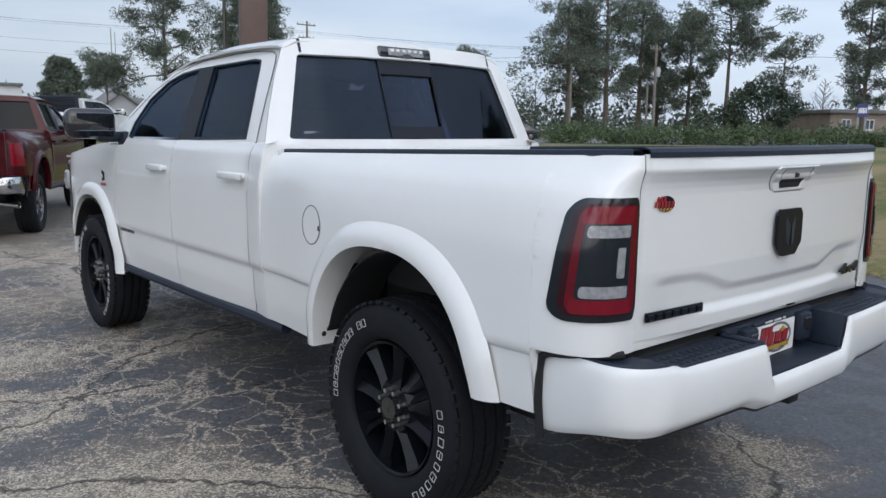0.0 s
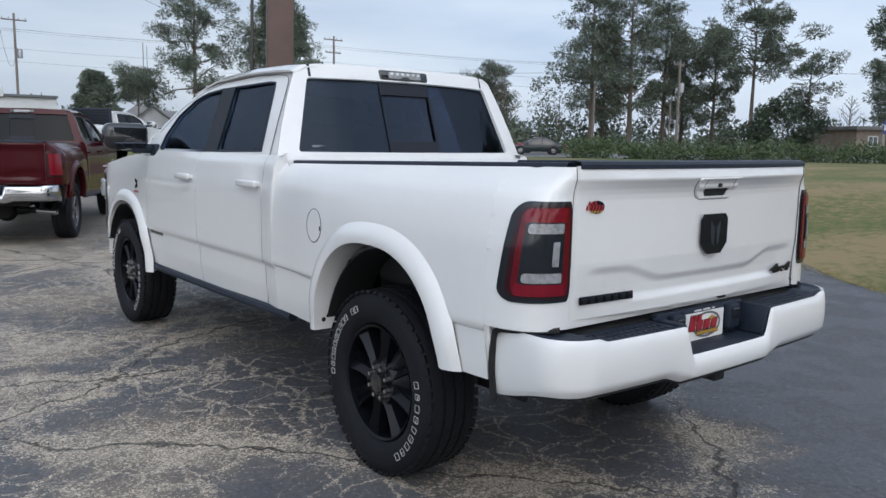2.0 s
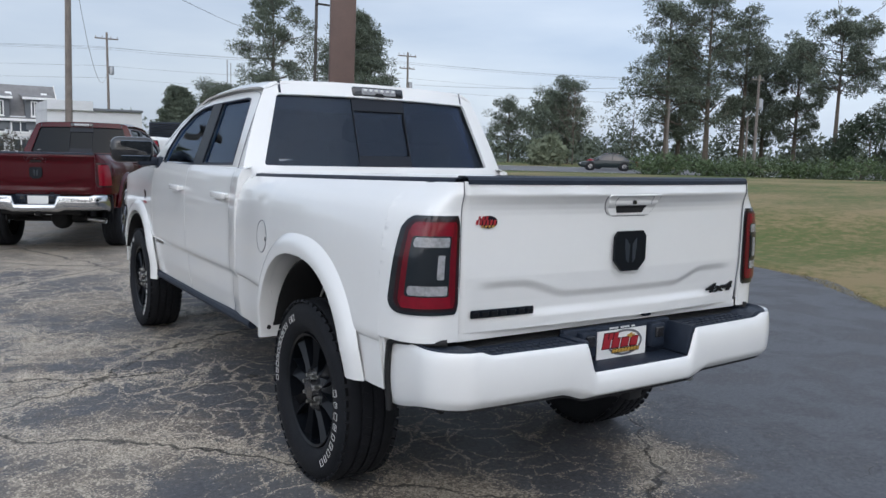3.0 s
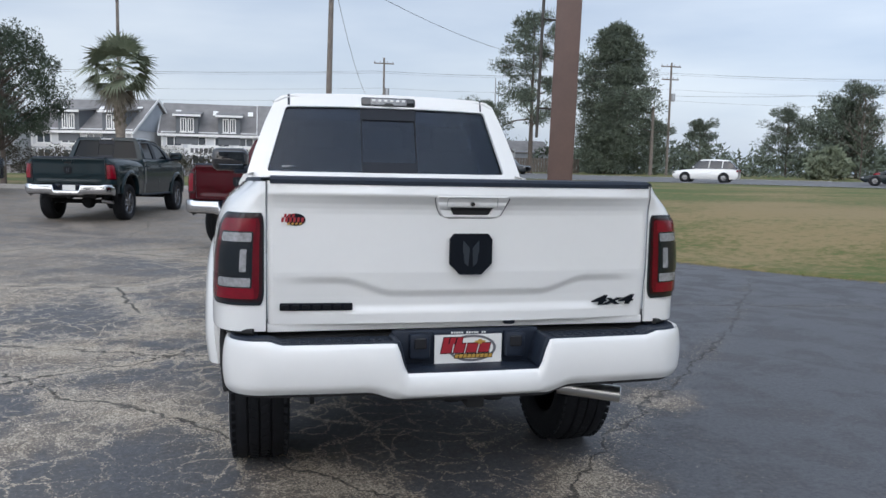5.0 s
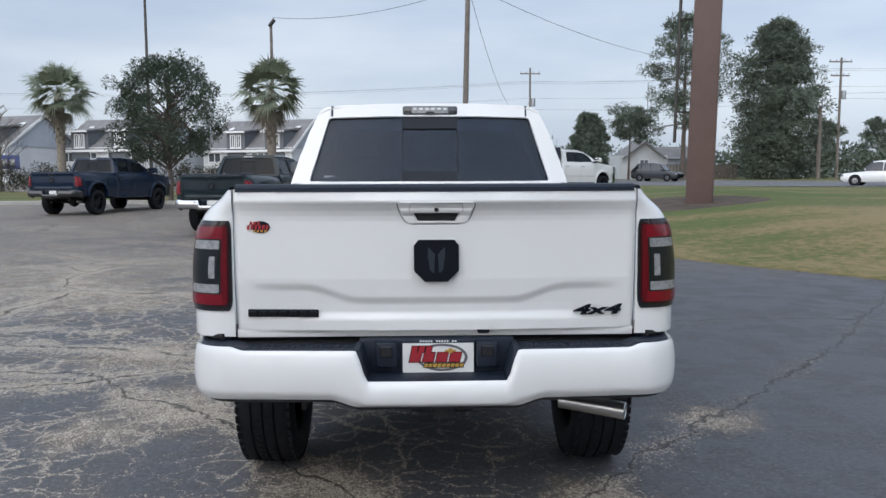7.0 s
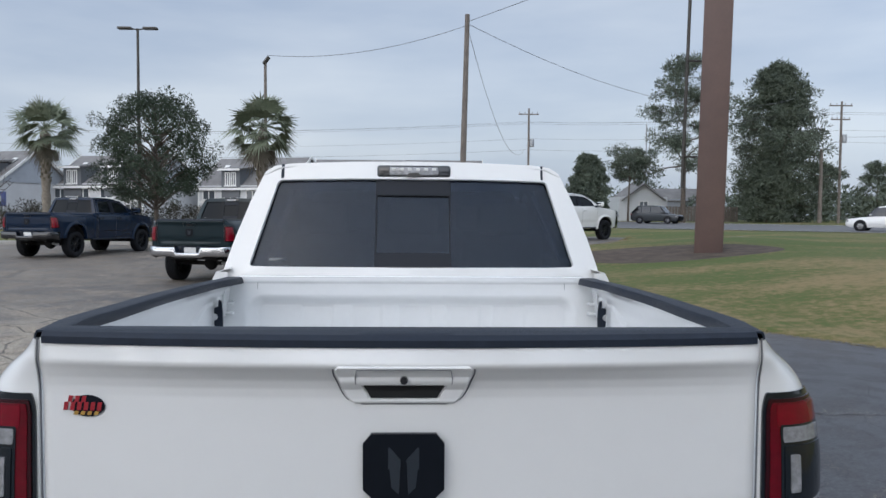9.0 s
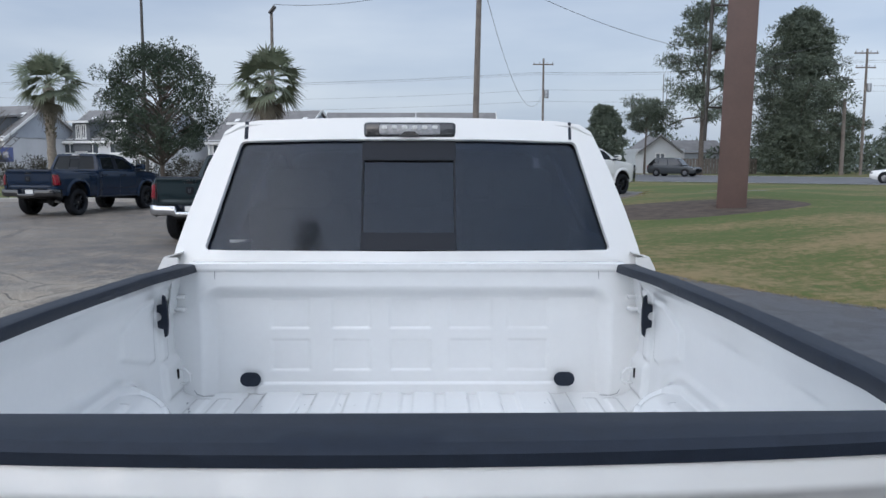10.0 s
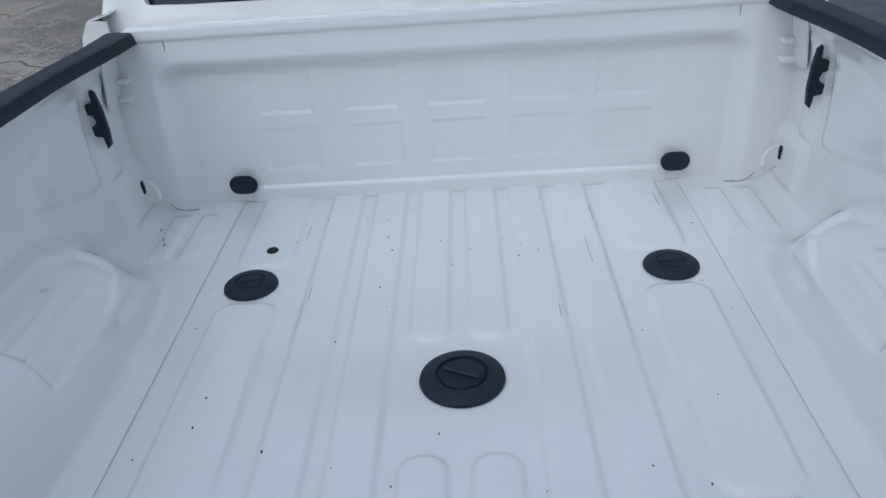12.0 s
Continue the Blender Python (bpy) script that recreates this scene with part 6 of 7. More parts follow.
pine(26.9, 76.7, 16.2, 11, "tall sparse pine with long crooked limbs", 0.30, 0.29, 30, 90, 0.012, 1.05)
pine(38.6, 80.7, 16.9, 12, "dense dark pine with a full crown", 0.12, 0.36, 110, 80, 0.0, 1.45, cone=True)
pine(36.6, 79.0, 7.0, 14, "smaller dense pine beside the road", 0.04, 0.42, 40, 80, 0.0, 2.2, cone=True)
pine(29.3, 103, 9.2, 15, "distant pine with a flat top", 0.45, 0.30, 14, 60, 0.0, 1.5)
for k, (x, y, h) in enumerate(((65.0, 57.4, 18.0), (67.7, 54.2, 18.6), (73.9, 54.3, 17.0), (70.0, 60.0, 15.0), (77.0, 49.8, 13.6), (80.0, 56.0, 14.0))):
    pine(x, y, h, 20 + k, "tall dark pine in the roadside wood", 0.22, 0.20, 34, 80, 0.0, 1.05)
pine(70.5, 41.3, 14.2, 30, "umbrella-shaped pine with a bare trunk", 0.52, 0.36, 30, 90, 0.01, 1.0)
pine(82.0, 41.2, 10.2, 31, "slender pine with a flat top", 0.45, 0.26, 14, 60, 0.0, 1.2)
for k, (x, y, h) in enumerate(((71.2, 28.4, 13.2), (74.0, 24.0, 15.0), (80.0, 22.0, 14.0))):
    pine(x, y, h, 34 + k, "tall pine beside the building", 0.20, 0.22, 28, 80, 0.0, 1.0)
for k, (x, y, h) in enumerate(((70.7, 93.4, 9.6), (71.0, 80.3, 11.0), (66.2, 108.7, 8.2), (75.0, 88.0, 10.5), (60.0, 112.0, 8.0), (81.0, 93.5, 10.2))):
    pine(x, y, h, 40 + k, "dark pine of the far treeline", 0.12, 0.32, 26, 70, 0.0, 1.6)
broad_tree(72.0, 38.6, 5.6, 4.4, 0.8, 50, "dark round evergreen tree beside the road", M["leaf"], n=40, dense=90, leaf=0.34)
broad_tree(69.3, 81.3, 10.2, 5.5, 1.2, 51, "dark evergreen tree of the far wood", M["needle"], n=44, dense=90, leaf=0.4)
broad_tree(66.2, 63.5, 10.8, 4.2, 1.5, 52, "half-bare grey-green tree with thin leaves", M["needle"], n=40, dense=36, leaf=0.3)
pine(16.4, 73.1, 6.6, 53, "dark cedar beside the road", 0.04, 0.34, 60, 70, 0.0, 1.7, 0.3, cone=True)
pine(22.2, 80.0, 7.0, 55, "small flat-headed pine by the house", 0.55, 0.34, 13, 60, 0.0, 1.5, 0.3)
broad_tree(-11.1, 31.7, 6.6, 2.55, 1.9, 56, "small dark green live oak on the island", M["leaf"], "oak_tree", n=230, dense=105, leaf=0.095, trunk=0.13, loose=True)
broad_tree(52.6, 63.1, 3.0, 2.2, 0.2, 57, "pale green palmetto clump beside the road", M["frond"], "palmetto_clump", n=26, dense=50, leaf=0.6)
palm(-6.7, 32.1, 6.3, 60, "cabbage palm with a scarred trunk and dead skirt")
palm(-18.4, 37.5, 6.7, 61, "cabbage palm with a scarred trunk and dead skirt")
bare_tree(-25.5, 45.0, 5.5, 62, "leafless young tree behind the hedge")
bare_tree(84.0, 44.5, 7.0, 63, "leafless tree beside the brick building")
bare_tree(86.0, 38.5, 6.5, 64, "leafless tree beside the brick building")
bare_tree(60.0, 67.0, 9.0, 65, "leafless tree at the wood's edge")
# pines across the lot, behind the walk
for k, (x, y, h) in enumerate(((-9, -27, 18), (4, -31, 17), (12, -21, 14), (20, -20, 15), (27, -13, 15), (10, -26, 17), (24, -22, 18), (15, -30, 17), (33, -9, 15), (-17, -35, 20), (-24, -20, 17), (-31, -13, 16))):
    pine(x, y, h, 70 + k, "tall pine behind the lot", 0.50, 0.20, 18, 60, 0.0, 1.0)
for k in range(16):
    x = -56 + 7.5 * k
    pine(x, -56 - 8 * math.sin(k * 2.1), 17 + 3 * math.sin(k * 1.7), 130 + k, "dark pine of the wood behind the lot", 0.10, 0.24, 30, 40, 0.0, 1.9, 0.6)

# hedges
for k in range(4, 17):
    t = k / 16
    x, y = 32.5 + 19.5 * t, 40.0 - 22.0 * t
    shrub(x, y, 1.7 + 0.3 * (k % 3), 0.92 + 0.16 * ((k * 7) % 3), 80 + k, "rough green shrub in the roadside hedge")
for k in range(5):
    shrub(54.0 + 3.1 * k, 17.2 - 1.5 * k, 1.6, 1.3, 100 + k, "rounded green shrub at the lawn's far edge")
rg = np.random.default_rng(9)
cs, rs = [], []
for k in range(800):
    t = rg.uniform()
    x, y = -42 + 44 * t, 38.5 + 8.6 * smooth(0, 0.75, t) + rg.uniform(-0.5, 0.5)
    cs.append((x, y, ground_z(x, y) + rg.uniform(0.15, 1.65)))
    rs.append(rg.uniform(0.3, 0.5))
quad, face = leaf_quads(cs, rs, 60, 0.16, 0.08, rg, 1.0)
hedge = tagged(leaf_part("clipped_hedge", quad, face, mat("hedge_leaves", (0.055, 0.042, 0.028), 0.8, var=0.5, scale=1.5, second=(0.028, 0.034, 0.018)), None), "long brownish clipped hedge behind the island", "hedge", kind="stuff")
# low brush and woods under the far trees
cs, rs = [], []
for k in range(520):
    b = rg.uniform(0.02, 1.35)
    d = rg.uniform(92, 150)
    x, y = math.sin(b) * d, math.cos(b) * d - 3
    if x < 24 and y < 100:
        continue
    cs.append((x, y, ground_z(x, y) + rg.uniform(0.2, 4.5) * rg.uniform(0.3, 1)))
    rs.append(rg.uniform(1.2, 2.6))
quad, face = leaf_quads(cs, rs, 70, 0.8, 0.4, rg, 0.8)
tagged(leaf_part("far_woods", quad, face, M["needle"], None), "dark brush and woods beyond the road", "woods", kind="stuff")


# ---- poles, lamps, sign column, wires ----
def utility_pole(x, y, h, arms, label, lean=0.0, r=0.15):
    ob = thing("utility_pole", label, "utility pole", Matrix.Translation((x, y, ground_z(x, y))) @ Matrix.Rotation(lean, 4, "Y"), "utility poles")
    part("post", tube([(0, 0, -0.1), (0, 0, h * 0.5), (0, 0, h)], r, 10, r_end=r * 0.68), M["wood"], ob)
    for z, w in arms:
        arm = part("crossarm", boxed((0, 0.14, z), (w, 0.10, 0.12), 0.01, 1), M["wood"], ob)
        for q in (-0.45, -0.18, 0.18, 0.45):
            part("insulator", lathe([(0.0, 0.22), (0.03, 0.20), (0.05, 0.12), (0.03, 0.06), (0.03, 0.0)], 8, "z", (q * w, 0.14, z + 0.05)), M["galv"], arm)
    if arms:
        part("transformer", lathe([(0, 0.9), (0.2, 0.88), (0.24, 0.8), (0.24, 0.05), (0, 0)], 14, "z", (0.36, 0, h * 0.66)), M["galv"], ob, "grey transformer can")
    return ob


utility_pole(1.86, 32.0, 9.6, (), "tall wooden wire pole on the lot", 0.022, 0.15)
utility_pole(11.9, 82.6, 12.2, ((11.6, 2.2),), "distant wooden utility pole with a crossarm")
utility_pole(43.0, 76.6, 12.4, ((12.0, 2.4), (10.6, 2.0)), "wooden utility pole with crossarms beside the road")
utility_pole(41.2, 76.9, 7.6, (), "shorter pole beside the utility pole", 0, 0.22)
utility_pole(58.5, 41.5, 8.6, ((8.2, 1.6),), "thin utility pole by the hedge")
utility_pole(54.0, 39.1, 4.8, (), "short pale post by the hedge", 0, 0.10)
utility_pole(57.6, 50.7, 6.8, (), "thin pole at the wood's edge", 0, 0.13)


def wire(name, a, b, sag, r=0.012):
    pts = [Vector(a).lerp(Vector(b), k / 20) + Vector((0, 0, -4 * sag * (k / 20) * (1 - k / 20))) for k in range(21)]
    return tagged(part(name, tube(pts, r, 5), M["wire"]), "thin black overhead cable between poles", "cable", "overhead cables", "structure")


wire("overhead_cable", (2.1, 32.0, 9.75), (-7.6, 38.0, 9.55), 0.5)
wire("overhead_cable", (2.1, 32.0, 9.8), (30.0, 60.0, 11.0), 1.8)
wire("overhead_cable", (2.1, 32.0, 9.6), (11.9, 82.6, 9.6), 3.2)
wire("overhead_cable", (2.1, 32.0, 9.9), (30.0, -6.0, 15.0), 0.8)
for z, dx in ((12.2, -1.0), (12.2, 1.0), (12.0, 0.0), (10.4, 0.0), (9.2, 0.0)):
    wire("overhead_cable", (11.9 + dx, 82.8, z - 0.6), (43.0 + dx, 76.8, z), 0.45, 0.010)
    wire("overhead_cable", (43.0 + dx, 76.8, z), (92.0 + dx, 58.0, z + 0.3), 0.8, 0.010)
    wire("overhead_cable", (11.9 + dx, 82.8, z - 0.6), (-60.0, 96.0, z - 0.2), 0.9, 0.010)
wire("overhead_cable", (58.5, 41.5, 8.7), (90.0, 20.0, 9.2), 0.5, 0.014)
wire("overhead_cable", (58.5, 41.5, 8.7), (40.0, 70.0, 9.0), 0.5, 0.014)

col = thing("sign_column", "tall square brown steel sign column on bare soil", "sign column", Matrix.Translation((9.10, 22.4, ground_z(9.1, 22.4))) @ Matrix.Rotation(0.020, 4, "Y"))
part("post", boxed((0, 0, 8.0), (0.84, 0.84, 16.4), 0.03, 2, Matrix.Rotation(radians(-22), 4, "Z")), M["brown"], col)
pipe = part("conduit", tube([(-0.75, 0.5, 2.0), (-0.72, 0.5, 16)], 0.055, 8), M["bronze"], col, "dark conduit beside the column")
for z in (3.0, 6.0, 9.0, 12.0):
    part("conduit_bracket", boxed((-0.55, 0.42, z), (0.5, 0.06, 0.06), 0.01, 1), M["bronze"], col)


def lamp_post(x, y, h, heads, label, m):
    ob = thing("lamp_post", label, "lamp post", Matrix.Translation((x, y, ground_z(x, y) + 0.15)), "lamp posts")
    part("post", tube([(0, 0, 0), (0, 0, h * 0.5), (0, 0, h)], 0.10, 10, r_end=0.07), m, ob)
    part("base", boxed((0, 0, 0.2), (0.45, 0.45, 0.4), 0.03, 2), M["concrete"], ob)
    for dx, tilt in heads:
        part("arm", tube([(0, 0, h - 0.05), (dx * 0.55, 0, h)], 0.035, 6), m, ob)
        part("lamp_head", boxed((dx, 0, h + 0.02), (0.75, 0.38, 0.12) if len(heads) > 1 else (0.46, 0.40, 0.11), 0.03, 2, Matrix.Rotation(tilt, 4, "X") if len(heads) > 1 else Matrix.Rotation(-tilt, 4, "Y")), M["bronze"], ob)
    return ob


lamp_post(-15.5, 42.2, 11.2, ((-0.7, 0.0), (0.7, 0.0)), "dark double-headed lot lamp post", M["bronze"])
lamp_post(-7.7, 38.0, 8.8, ((0.05, 0.9),), "grey lot lamp post with one floodlight", M["wood"])
lamp_post(-5.0, -14.0, 8.0, ((0.6, 0.0),), "dark lot lamp post behind the walk", M["bronze"])
mast = thing("radio_mast", "thin distant lattice mast", "mast", Matrix.Translation((39.0, 131.0, 1.0)))
part("post", tube([(0, 0, 0), (0, 0, 16)], 0.09, 5), M["galv"], mast)
part("second_post", tube([(0.6, 0, 0), (0.6, 0, 15.5)], 0.07, 5), M["galv"], mast)


# ---- buildings ----
M["siding"] = mat("grey_blue_siding", (0.37, 0.40, 0.44), 0.8, var=0.15, scale=1.0)
M["dark_siding"] = mat("dark_grey_siding", (0.125, 0.134, 0.145), 0.8, var=0.15, scale=1.0)
M["siding2"] = mat("pale_grey_siding", (0.56, 0.57, 0.58), 0.8, var=0.12, scale=1.0)
M["shingle"] = mat("grey_shingles", (0.225, 0.218, 0.215), 0.9, var=0.35, scale=1.2, bump=0.4, bscale=12)
M["trim"] = mat("white_trim", (0.72, 0.72, 0.70), 0.6, var=0.08, scale=3)
M["pane"] = mat("window_pane", (0.05, 0.06, 0.07), 0.06, coat=0.6)
M["brick"] = mat("brown_brick", (0.34, 0.265, 0.22), 0.85, var=0.35, scale=1.4)


def window(parent, x, y, z, w, h):
    """A casement on a front that faces the lot: frame, panes and sill."""
    fr = part("window", plate(rounded(x - w / 2, x + w / 2, z - h / 2, z + h / 2, 0.01, 1), lambda a, b: (a, y - 0.05, b), 0.08, (rounded(x - w / 2 + 0.10, x - 0.04, z - h / 2 + 0.1, z + h / 2 - 0.1, 0.01, 1), rounded(x + 0.04, x + w / 2 - 0.10, z - h / 2 + 0.1, z + h / 2 - 0.1, 0.01, 1))), M["trim"], parent, "white window frame")
    part("pane", boxed((x, y - 0.005, z), (w - 0.1, 0.03, h - 0.1)), M["pane"], fr, "dark window glass")
    part("sill", boxed((x, y - 0.09, z - h / 2 - 0.04), (w + 0.14, 0.14, 0.07)), M["trim"], fr)


def gable(parent, x0, x1, y0, y1, z0, z1, along, m, over=0.35):
    """A pitched roof over a rectangle with its ridge along x or y, as a thick slab pair."""
    if along == "x":
        ym = (y0 + y1) / 2
        f = lambda i, j: (x0 - over + (x1 - x0 + 2 * over) * i, (y0 - over) + (y1 - y0 + 2 * over) * j, z1 - (z1 - z0) * abs((y0 - over) + (y1 - y0 + 2 * over) * j - ym) / ((y1 - y0) / 2))
    else:
        xm = (x0 + x1) / 2
        f = lambda i, j: ((x0 - over) + (x1 - x0 + 2 * over) * j, y0 - over + (y1 - y0 + 2 * over) * i, z1 - (z1 - z0) * abs((x0 - over) + (x1 - x0 + 2 * over) * j - xm) / ((x1 - x0) / 2))
    return part("roof", sheet(f, 1, 2, 0.16), m, parent, "grey shingle roof", 20)


def gable_wall(parent, x0, x1, y, z0, ze, zr, m, depth):
    return part("wall", plate([(x0, z0), (x1, z0), (x1, ze), ((x0 + x1) / 2, zr), (x0, ze)], lambda a, b: (a, y, b), depth), m, parent, smooth=20)


def townhouse(x, y, w, seed, label, turn=0.0):
    """A two-storey townhouse under a large shingle roof: dark shed dormers, ribbon windows, white-edged gable ends."""
    z0 = ground_z(x, y)
    ob = thing("townhouse", label, "house", Matrix.Translation((x, y, z0)) @ Matrix.Rotation(radians(turn), 4, "Z"), "row of townhouses")
    part("wall", boxed((0, 4.5, 1.75), (w, 9, 3.5)), M["siding2"], ob)
    gable(ob, -w / 2, w / 2, 0, 9, 3.4, 6.5, "x", M["shingle"])
    pitch = math.atan2(3.1, 4.5)
    for s in (-1, 1):
        part("gable_end", plate([(0, 3.4), (9, 3.4), (4.5, 6.35)], lambda a, b: (s * (w / 2 - 0.01), a, b), 0.1), M["siding"], ob)
        part("corner_board", boxed((s * w / 2, -0.02, 1.75), (0.16, 0.10, 3.5)), M["trim"], ob)
        for d in (-1, 1):
            part("rake_board", boxed((s * (w / 2 + 0.36), 4.5 - d * 2.42, 4.83), (0.07, 5.9, 0.24), 0, 1, Matrix.Rotation(d * pitch, 4, "X")), M["trim"], ob, "white rake board")
    for k, dx in enumerate((-0.24, 0.20) if seed % 2 else (-0.12, 0.32)):
        c, dw = dx * w, 2.1
        dm = part("dormer", boxed((c, 1.55, 3.75), (dw, 3.3, 2.9)), M["dark_siding"], ob, "dark sided dormer")
        part("dormer_roof", boxed((c, 1.45, 5.33), (dw + 0.5, 4.0, 0.16), 0, 1, Matrix.Rotation(radians(7), 4, "X")), M["shingle"], dm)
        part("dormer_trim", boxed((c, -0.52, 5.06), (dw + 0.5, 0.07, 0.20)), M["trim"], dm)
        for q in (-0.34, 0.34):
            window(ob, c + q, -0.12, 4.15, 0.56, 1.35)
    for k in range(4):
        c = (-0.375 + 0.25 * k) * w
        window(ob, c, -0.04, 2.55, 1.5, 1.0)
        window(ob, c, -0.04, 0.95, 1.3, 1.2)
    for sx in (-0.36, 0.04, 0.42):
        part("skylight", boxed((sx * w, 2.85, 5.50), (0.5, 0.8, 0.10), 0.02, 1, Matrix.Rotation(pitch, 4, "X")), M["trim"], ob)
    part("eave_board", boxed((0, -0.37, 3.15), (w + 0.7, 0.06, 0.22)), M["trim"], ob)
    part("belly_band", boxed((0, -0.03, 1.85), (w, 0.08, 0.20)), M["trim"], ob)
    return ob


for k, (x, y, w, turn) in enumerate(((-43, 71, 11.0, -20), (-31, 74, 11.0, -20), (-17.5, 76, 10.0, -20), (-6.0, 77, 9.0, 0), (2.6, 76.5, 7.6, 0), (-54, 66, 10, -20))):
    townhouse(x, y, w, k, "grey two-storey townhouse with a shingle roof and white trim", turn)
grey_block = thing("commercial_building", "low grey commercial building with a stepped parapet", "building", Matrix.Translation((7.2, 60, ground_z(7.2, 60))))
part("wall", boxed((0, 4, 1.85), (6.4, 8, 3.7)), M["siding2"], grey_block)
part("parapet", boxed((-1.7, 3.9, 4.0), (3.0, 8.3, 0.7), 0.02, 1), M["siding2"], grey_block)
part("coping", boxed((1.55, 3.9, 3.78), (3.4, 8.3, 0.18), 0.02, 1), M["dark_siding"], grey_block)
for dx in (-2.0, 0.2, 2.2):
    window(grey_block, dx, -0.03, 1.6, 1.5, 1.6)
small = thing("small_house", "small grey house with a steep front gable", "house", Matrix.Translation((26.0, 87.5, ground_z(26, 87.5))))
part("wall", boxed((0, 3, 1.4), (5.6, 6, 2.8)), M["siding2"], small)
gable_wall(small, -2.4, 2.4, -0.02, 2.6, 2.62, 4.3, M["siding2"], 0.1)
gable(small, -2.4, 2.4, -0.2, 6, 2.6, 4.4, "y", M["shingle"], 0.2)
part("wing", boxed((5.0, 3.5, 1.3), (5, 5, 2.6)), M["siding"], small)
gable(small, 2.5, 7.5, 1, 6, 2.5, 3.9, "x", M["shingle"], 0.2)
window(small, 0, -0.1, 1.7, 1.1, 1.3)
fence = thing("fence", "weathered board fence beside the small house", "fence", Matrix.Translation((29.5, 84.0, ground_z(29, 84))))
for k in range(26):
    part("board", boxed((-2.5 + 0.34 * k, 0, 0.85), (0.28, 0.04, 1.7 + 0.06 * math.sin(k * 3.1))), M["wood"], fence)
shop = thing("brick_building", "low brown brick building with a flat roof", "building", Matrix.Translation((80, 35, ground_z(80, 35))) @ Matrix.Rotation(radians(-24), 4, "Z"))
part("wall", boxed((5, 4, 1.35), (10, 8, 2.7)), M["brick"], shop)
part("roof", boxed((5, 4, 2.85), (10.8, 8.8, 0.35)), M["shingle"], shop)
for k in range(3):
    window(shop, 2.0 + 3.0 * k, -0.03, 1.5, 1.2, 1.1)


def roadside_sign(x, y, w, h, z, label, m, ink, turn=0.0):
    ob = thing("roadside_sign", label, "sign", Matrix.Translation((x, y, ground_z(x, y))) @ Matrix.Rotation(turn, 4, "Z"), "roadside signs")
    for s in (-1, 1):
        part("post", boxed((s * w * 0.4, 0.05, z / 2), (0.09, 0.09, z)), M["galv"], ob)
    board = part("board", boxed((0, 0, z), (w, 0.08, h), 0.015, 1), m, ob)
    for k in range(6):
        part("lettering", boxed((-w * 0.36 + w * 0.145 * k, -0.045, z), (w * 0.10, 0.01, h * 0.42)), ink, board)
    return ob


M["signblue"] = mat("sign_blue", (0.03, 0.05, 0.16), 0.5)
roadside_sign(-27.5, 48.0, 3.3, 0.9, 1.9, "dark blue sign with pale lettering behind the hedge", M["signblue"], M["galv"])
roadside_sign(-5.2, 57.0, 2.2, 0.8, 1.7, "white sign with dark lettering before the houses", M["trim"], M["grey"])
roadside_sign(-2.0, 57.5, 2.2, 0.8, 1.7, "white sign with dark lettering before the houses", M["trim"], M["grey"])
roadside_sign(62.0, 24.7, 0.7, 1.0, 2.6, "small blue and white road sign", M["signblue"], M["trim"], radians(-60))


# ---- other vehicles ----
def parked(x, y, bearing):
    """The pose of a pickup whose rear axle's middle stands at x, y."""
    return Matrix.Translation((x, y, ground_z(x, y))) @ Matrix.Rotation(-radians(bearing), 4, "Z") @ Matrix.Translation((0, -REAR_Y, 0))


def car_paint(name, color):
    return mat(name, color, 0.12, spec=0.30, var=0.08, scale=2.0)


alloy = mat("bright_alloy", (0.24, 0.24, 0.25), 0.25, metal=0.9)
red_truck = pickup("red_pickup_truck", "dark red pickup with a chrome bumper parked ahead", parked(-0.80, 11.50, 24), car_paint("red_paint", (0.048, 0.0007, 0.004)), M["chrome"], rim=alloy)
teal_truck = pickup("slate_pickup_truck", "dark slate-green pickup with a chrome bumper", parked(-4.9, 17.05, 11), car_paint("slate_paint", (0.010, 0.021, 0.026)), M["chrome"], rim=alloy)
navy_truck = pickup("navy_pickup_truck", "lifted dark navy pickup with black wheels", parked(-12.1, 24.4, 13), car_paint("navy_paint", (0.006, 0.016, 0.038)), M["gloss"])
far_truck = pickup("work_pickup_truck", "white pickup with a black louvred back rack", parked(4.6, 30.0, 50), M["white"], M["chrome"], rack=True)


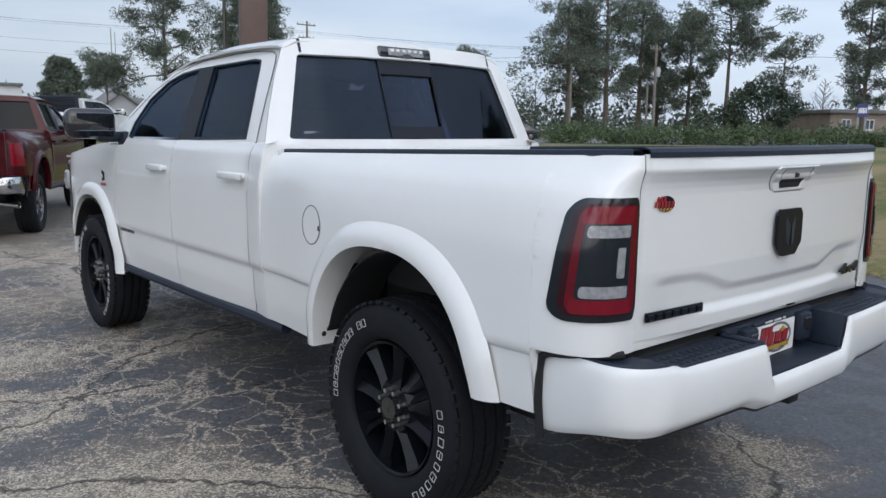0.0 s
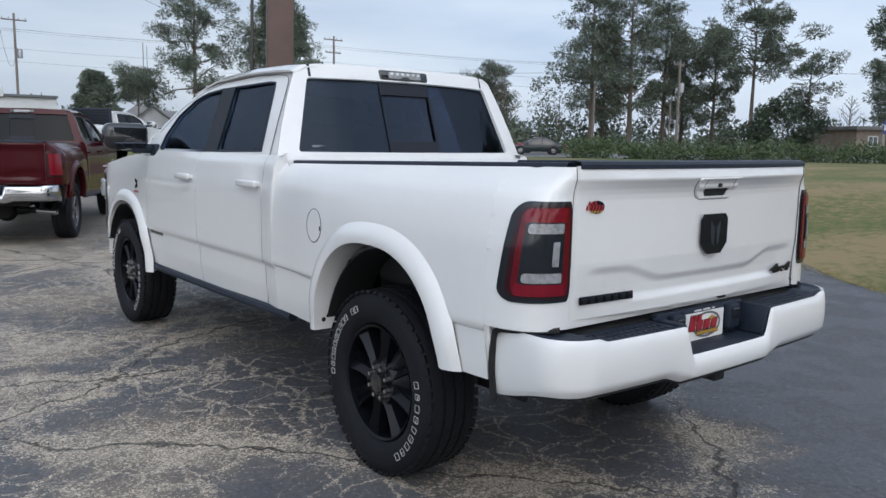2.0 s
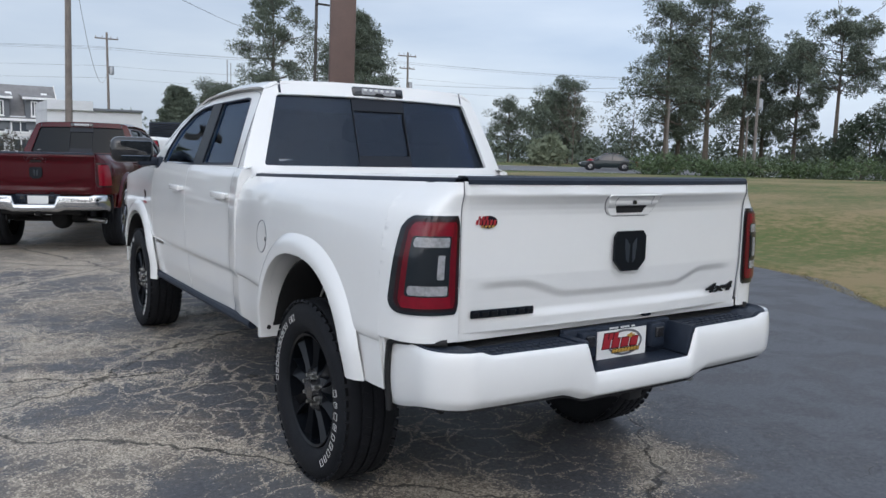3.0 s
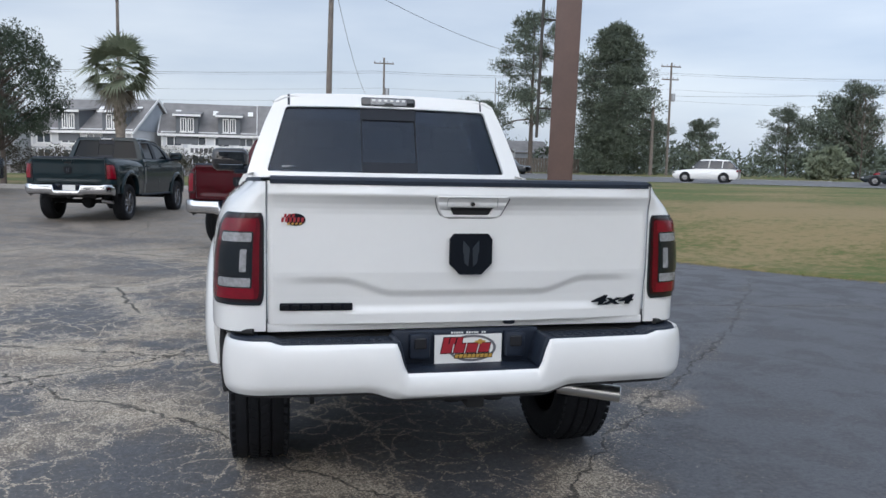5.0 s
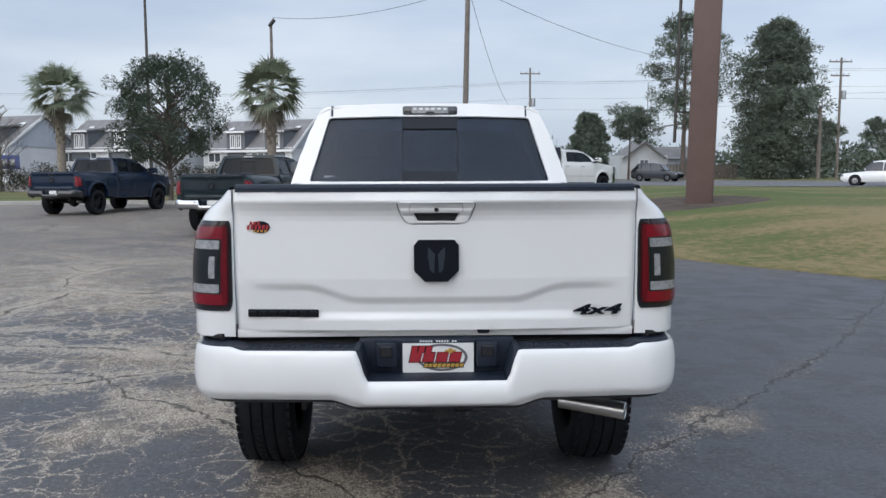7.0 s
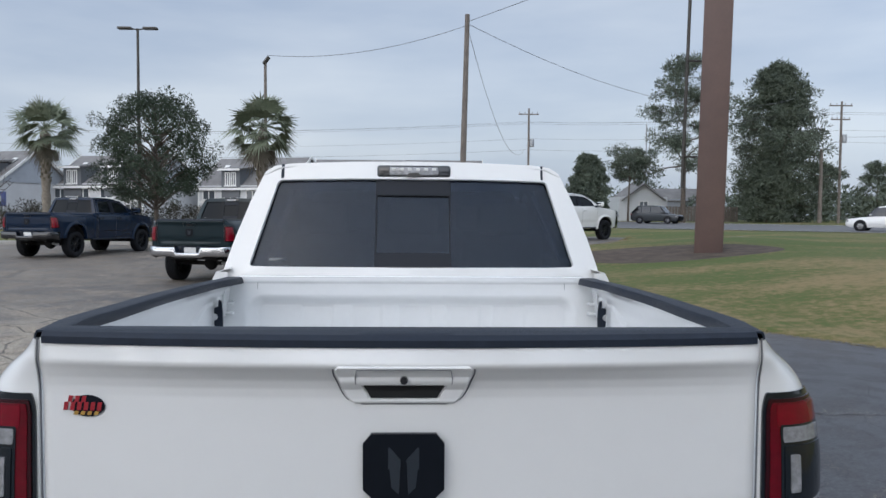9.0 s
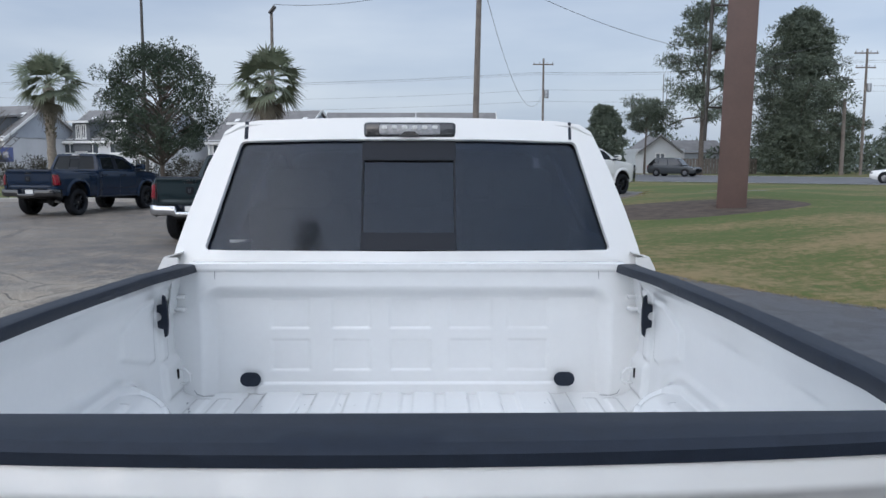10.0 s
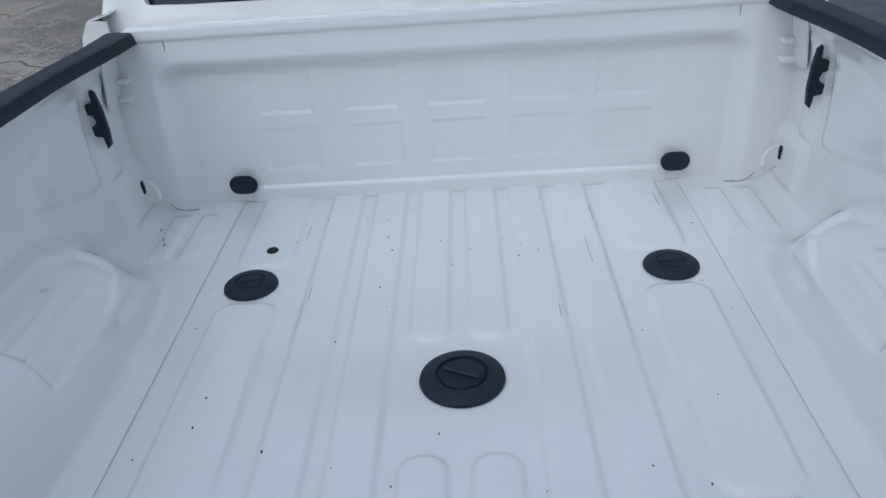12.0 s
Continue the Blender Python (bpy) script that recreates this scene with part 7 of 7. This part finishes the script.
def road_car(name, label, x, y, turn, paint, tall):
    """A car on the road: shaped body, glasshouse with windows, four wheels, lamps."""
    ob = thing(name, label, "car", Matrix.Translation((x, y, ground_z(x, y) + 0.08)) @ Matrix.Rotation(turn, 4, "Z"), "cars on the road")
    L, W, H = (4.7, 1.85, 1.72) if tall else (4.7, 1.80, 1.45)
    belt = 0.60 * H
    ring = ((0.90, 0.0), (0.985, 0.18), (1.0, 0.45), (0.985, 0.78), (0.94, 0.95), (0.80, 1.0), (0.40, 1.02))
    ring = ring + tuple((-a, b) for a, b in reversed(ring))

    def body(i, j):
        yy = -L / 2 + L * i
        top = belt * lerp(((0, 0.66), (0.03, 0.80), (0.28, 0.93), (0.34, 1.0), (0.94, 1.03), (0.985, 0.98), (1.0, 0.80)), i)
        floor = 0.24 + 0.14 * (1 - smooth(0, 0.05, i)) + 0.12 * smooth(0.95, 1, i)
        a, b = ring[round(j * (len(ring) - 1))]
        return W / 2 * a * (1 - 0.14 * abs(2 * i - 1) ** 7), yy, floor + (top - floor) * b
    part("body", sheet(body, 40, len(ring) - 1, 0.02), paint, ob, smooth=50)
    roofline = ((0.27, 0.0), (0.40, 0.88), (0.48, 0.98), (0.62, 1.0), (0.86, 0.93), (0.985, 0.10)) if tall else ((0.27, 0.0), (0.42, 0.90), (0.52, 1.0), (0.66, 0.97), (0.88, 0.12), (0.92, 0.0))

    def cabin(i, j, grow=0.0):
        q = roofline[0][0] + (roofline[-1][0] - roofline[0][0]) * i
        h = (H - belt) * max(0.0, lerp(roofline, q))
        a, b = ((0.95, 0.0), (0.90, 0.3), (0.80, 0.86), (0.74, 0.97), (0.5, 1.0), (-0.5, 1.0), (-0.74, 0.97), (-0.80, 0.86), (-0.90, 0.3), (-0.95, 0.0))[round(j * 9)]
        return W / 2 * a, -L / 2 + L * q, belt - 0.03 + (h + 0.03) * b
    part("glasshouse", sheet(cabin, 30, 9, 0.02), M["gloss"], ob, "dark windows", 30)
    part("roof", sheet(lambda i, j: (lambda p: (p[0] * 1.01, p[1], p[2] + 0.012))(cabin(0.22 + (0.60 if tall else 0.36) * i, 0.26 + 0.48 * j)), 12, 9, 0.02), paint, ob)
    for q in (0.56, 0.76) if tall else (0.58,):
        for s in (-1, 1):
            part("pillar", tube([(s * W / 2 * 0.945, -L / 2 + L * q, belt), (s * W / 2 * 0.815, -L / 2 + L * (q + 0.01), belt + (H - belt) * 0.86)], 0.035, 5), paint, ob)
    for yy in (-0.30 * L, 0.29 * L):
        for s in (-1, 1):
            part("wheel_arch", lathe([(0.0, s * 0.012), (0.40, s * 0.012), (0.41, 0.0)], 24, at=(s * (W / 2 - 0.012), yy, 0.36)), M["under"], ob)
            wh = part("wheel", lathe([(0.0, s * 0.10), (0.20, s * 0.09), (0.22, s * 0.02)], 20, at=(s * (W / 2 - 0.08), yy, 0.33)), alloy, ob)
            part("tyre", lathe([(0.21, s * 0.10), (0.30, s * 0.11), (0.335, s * 0.08), (0.335, -s * 0.10), (0.21, -s * 0.10)], 24, at=(s * (W / 2 - 0.08), yy, 0.33)), M["rubber"], wh)
    for s in (-1, 1):
        part("tail_light", boxed((s * (W / 2 - 0.2), L / 2 - 0.05, belt * 0.85), (0.3, 0.12, 0.16), 0.03, 1), M["red"], ob)
        part("headlight", boxed((s * (W / 2 - 0.25), -L / 2 + 0.12, belt * 0.66), (0.36, 0.2, 0.13), 0.03, 1), M["clear"], ob)
        part("side_mirror", boxed((s * (W / 2 + 0.05), -0.17 * L, belt + 0.08), (0.16, 0.10, 0.12), 0.03, 1), paint, ob)
    return ob


TURN = math.atan2(RD.y, RD.x) + math.pi / 2
road_car("grey_suv", "dark grey suv on the road", 22.8, 71.9, TURN, car_paint("grey_paint", (0.05, 0.055, 0.06)), True)
road_car("white_suv", "white suv on the road", 31.8, 50.2, TURN + math.pi, M["white"], True)
road_car("red_sedan", "red sedan on the road", 49.2, 49.5, TURN, car_paint("bright_red_paint", (0.20, 0.008, 0.012)), False)
road_car("dark_sedan", "dark sedan on the road", 44.5, 45.5, TURN + math.pi, car_paint("dark_green_paint", (0.02, 0.028, 0.03)), False)
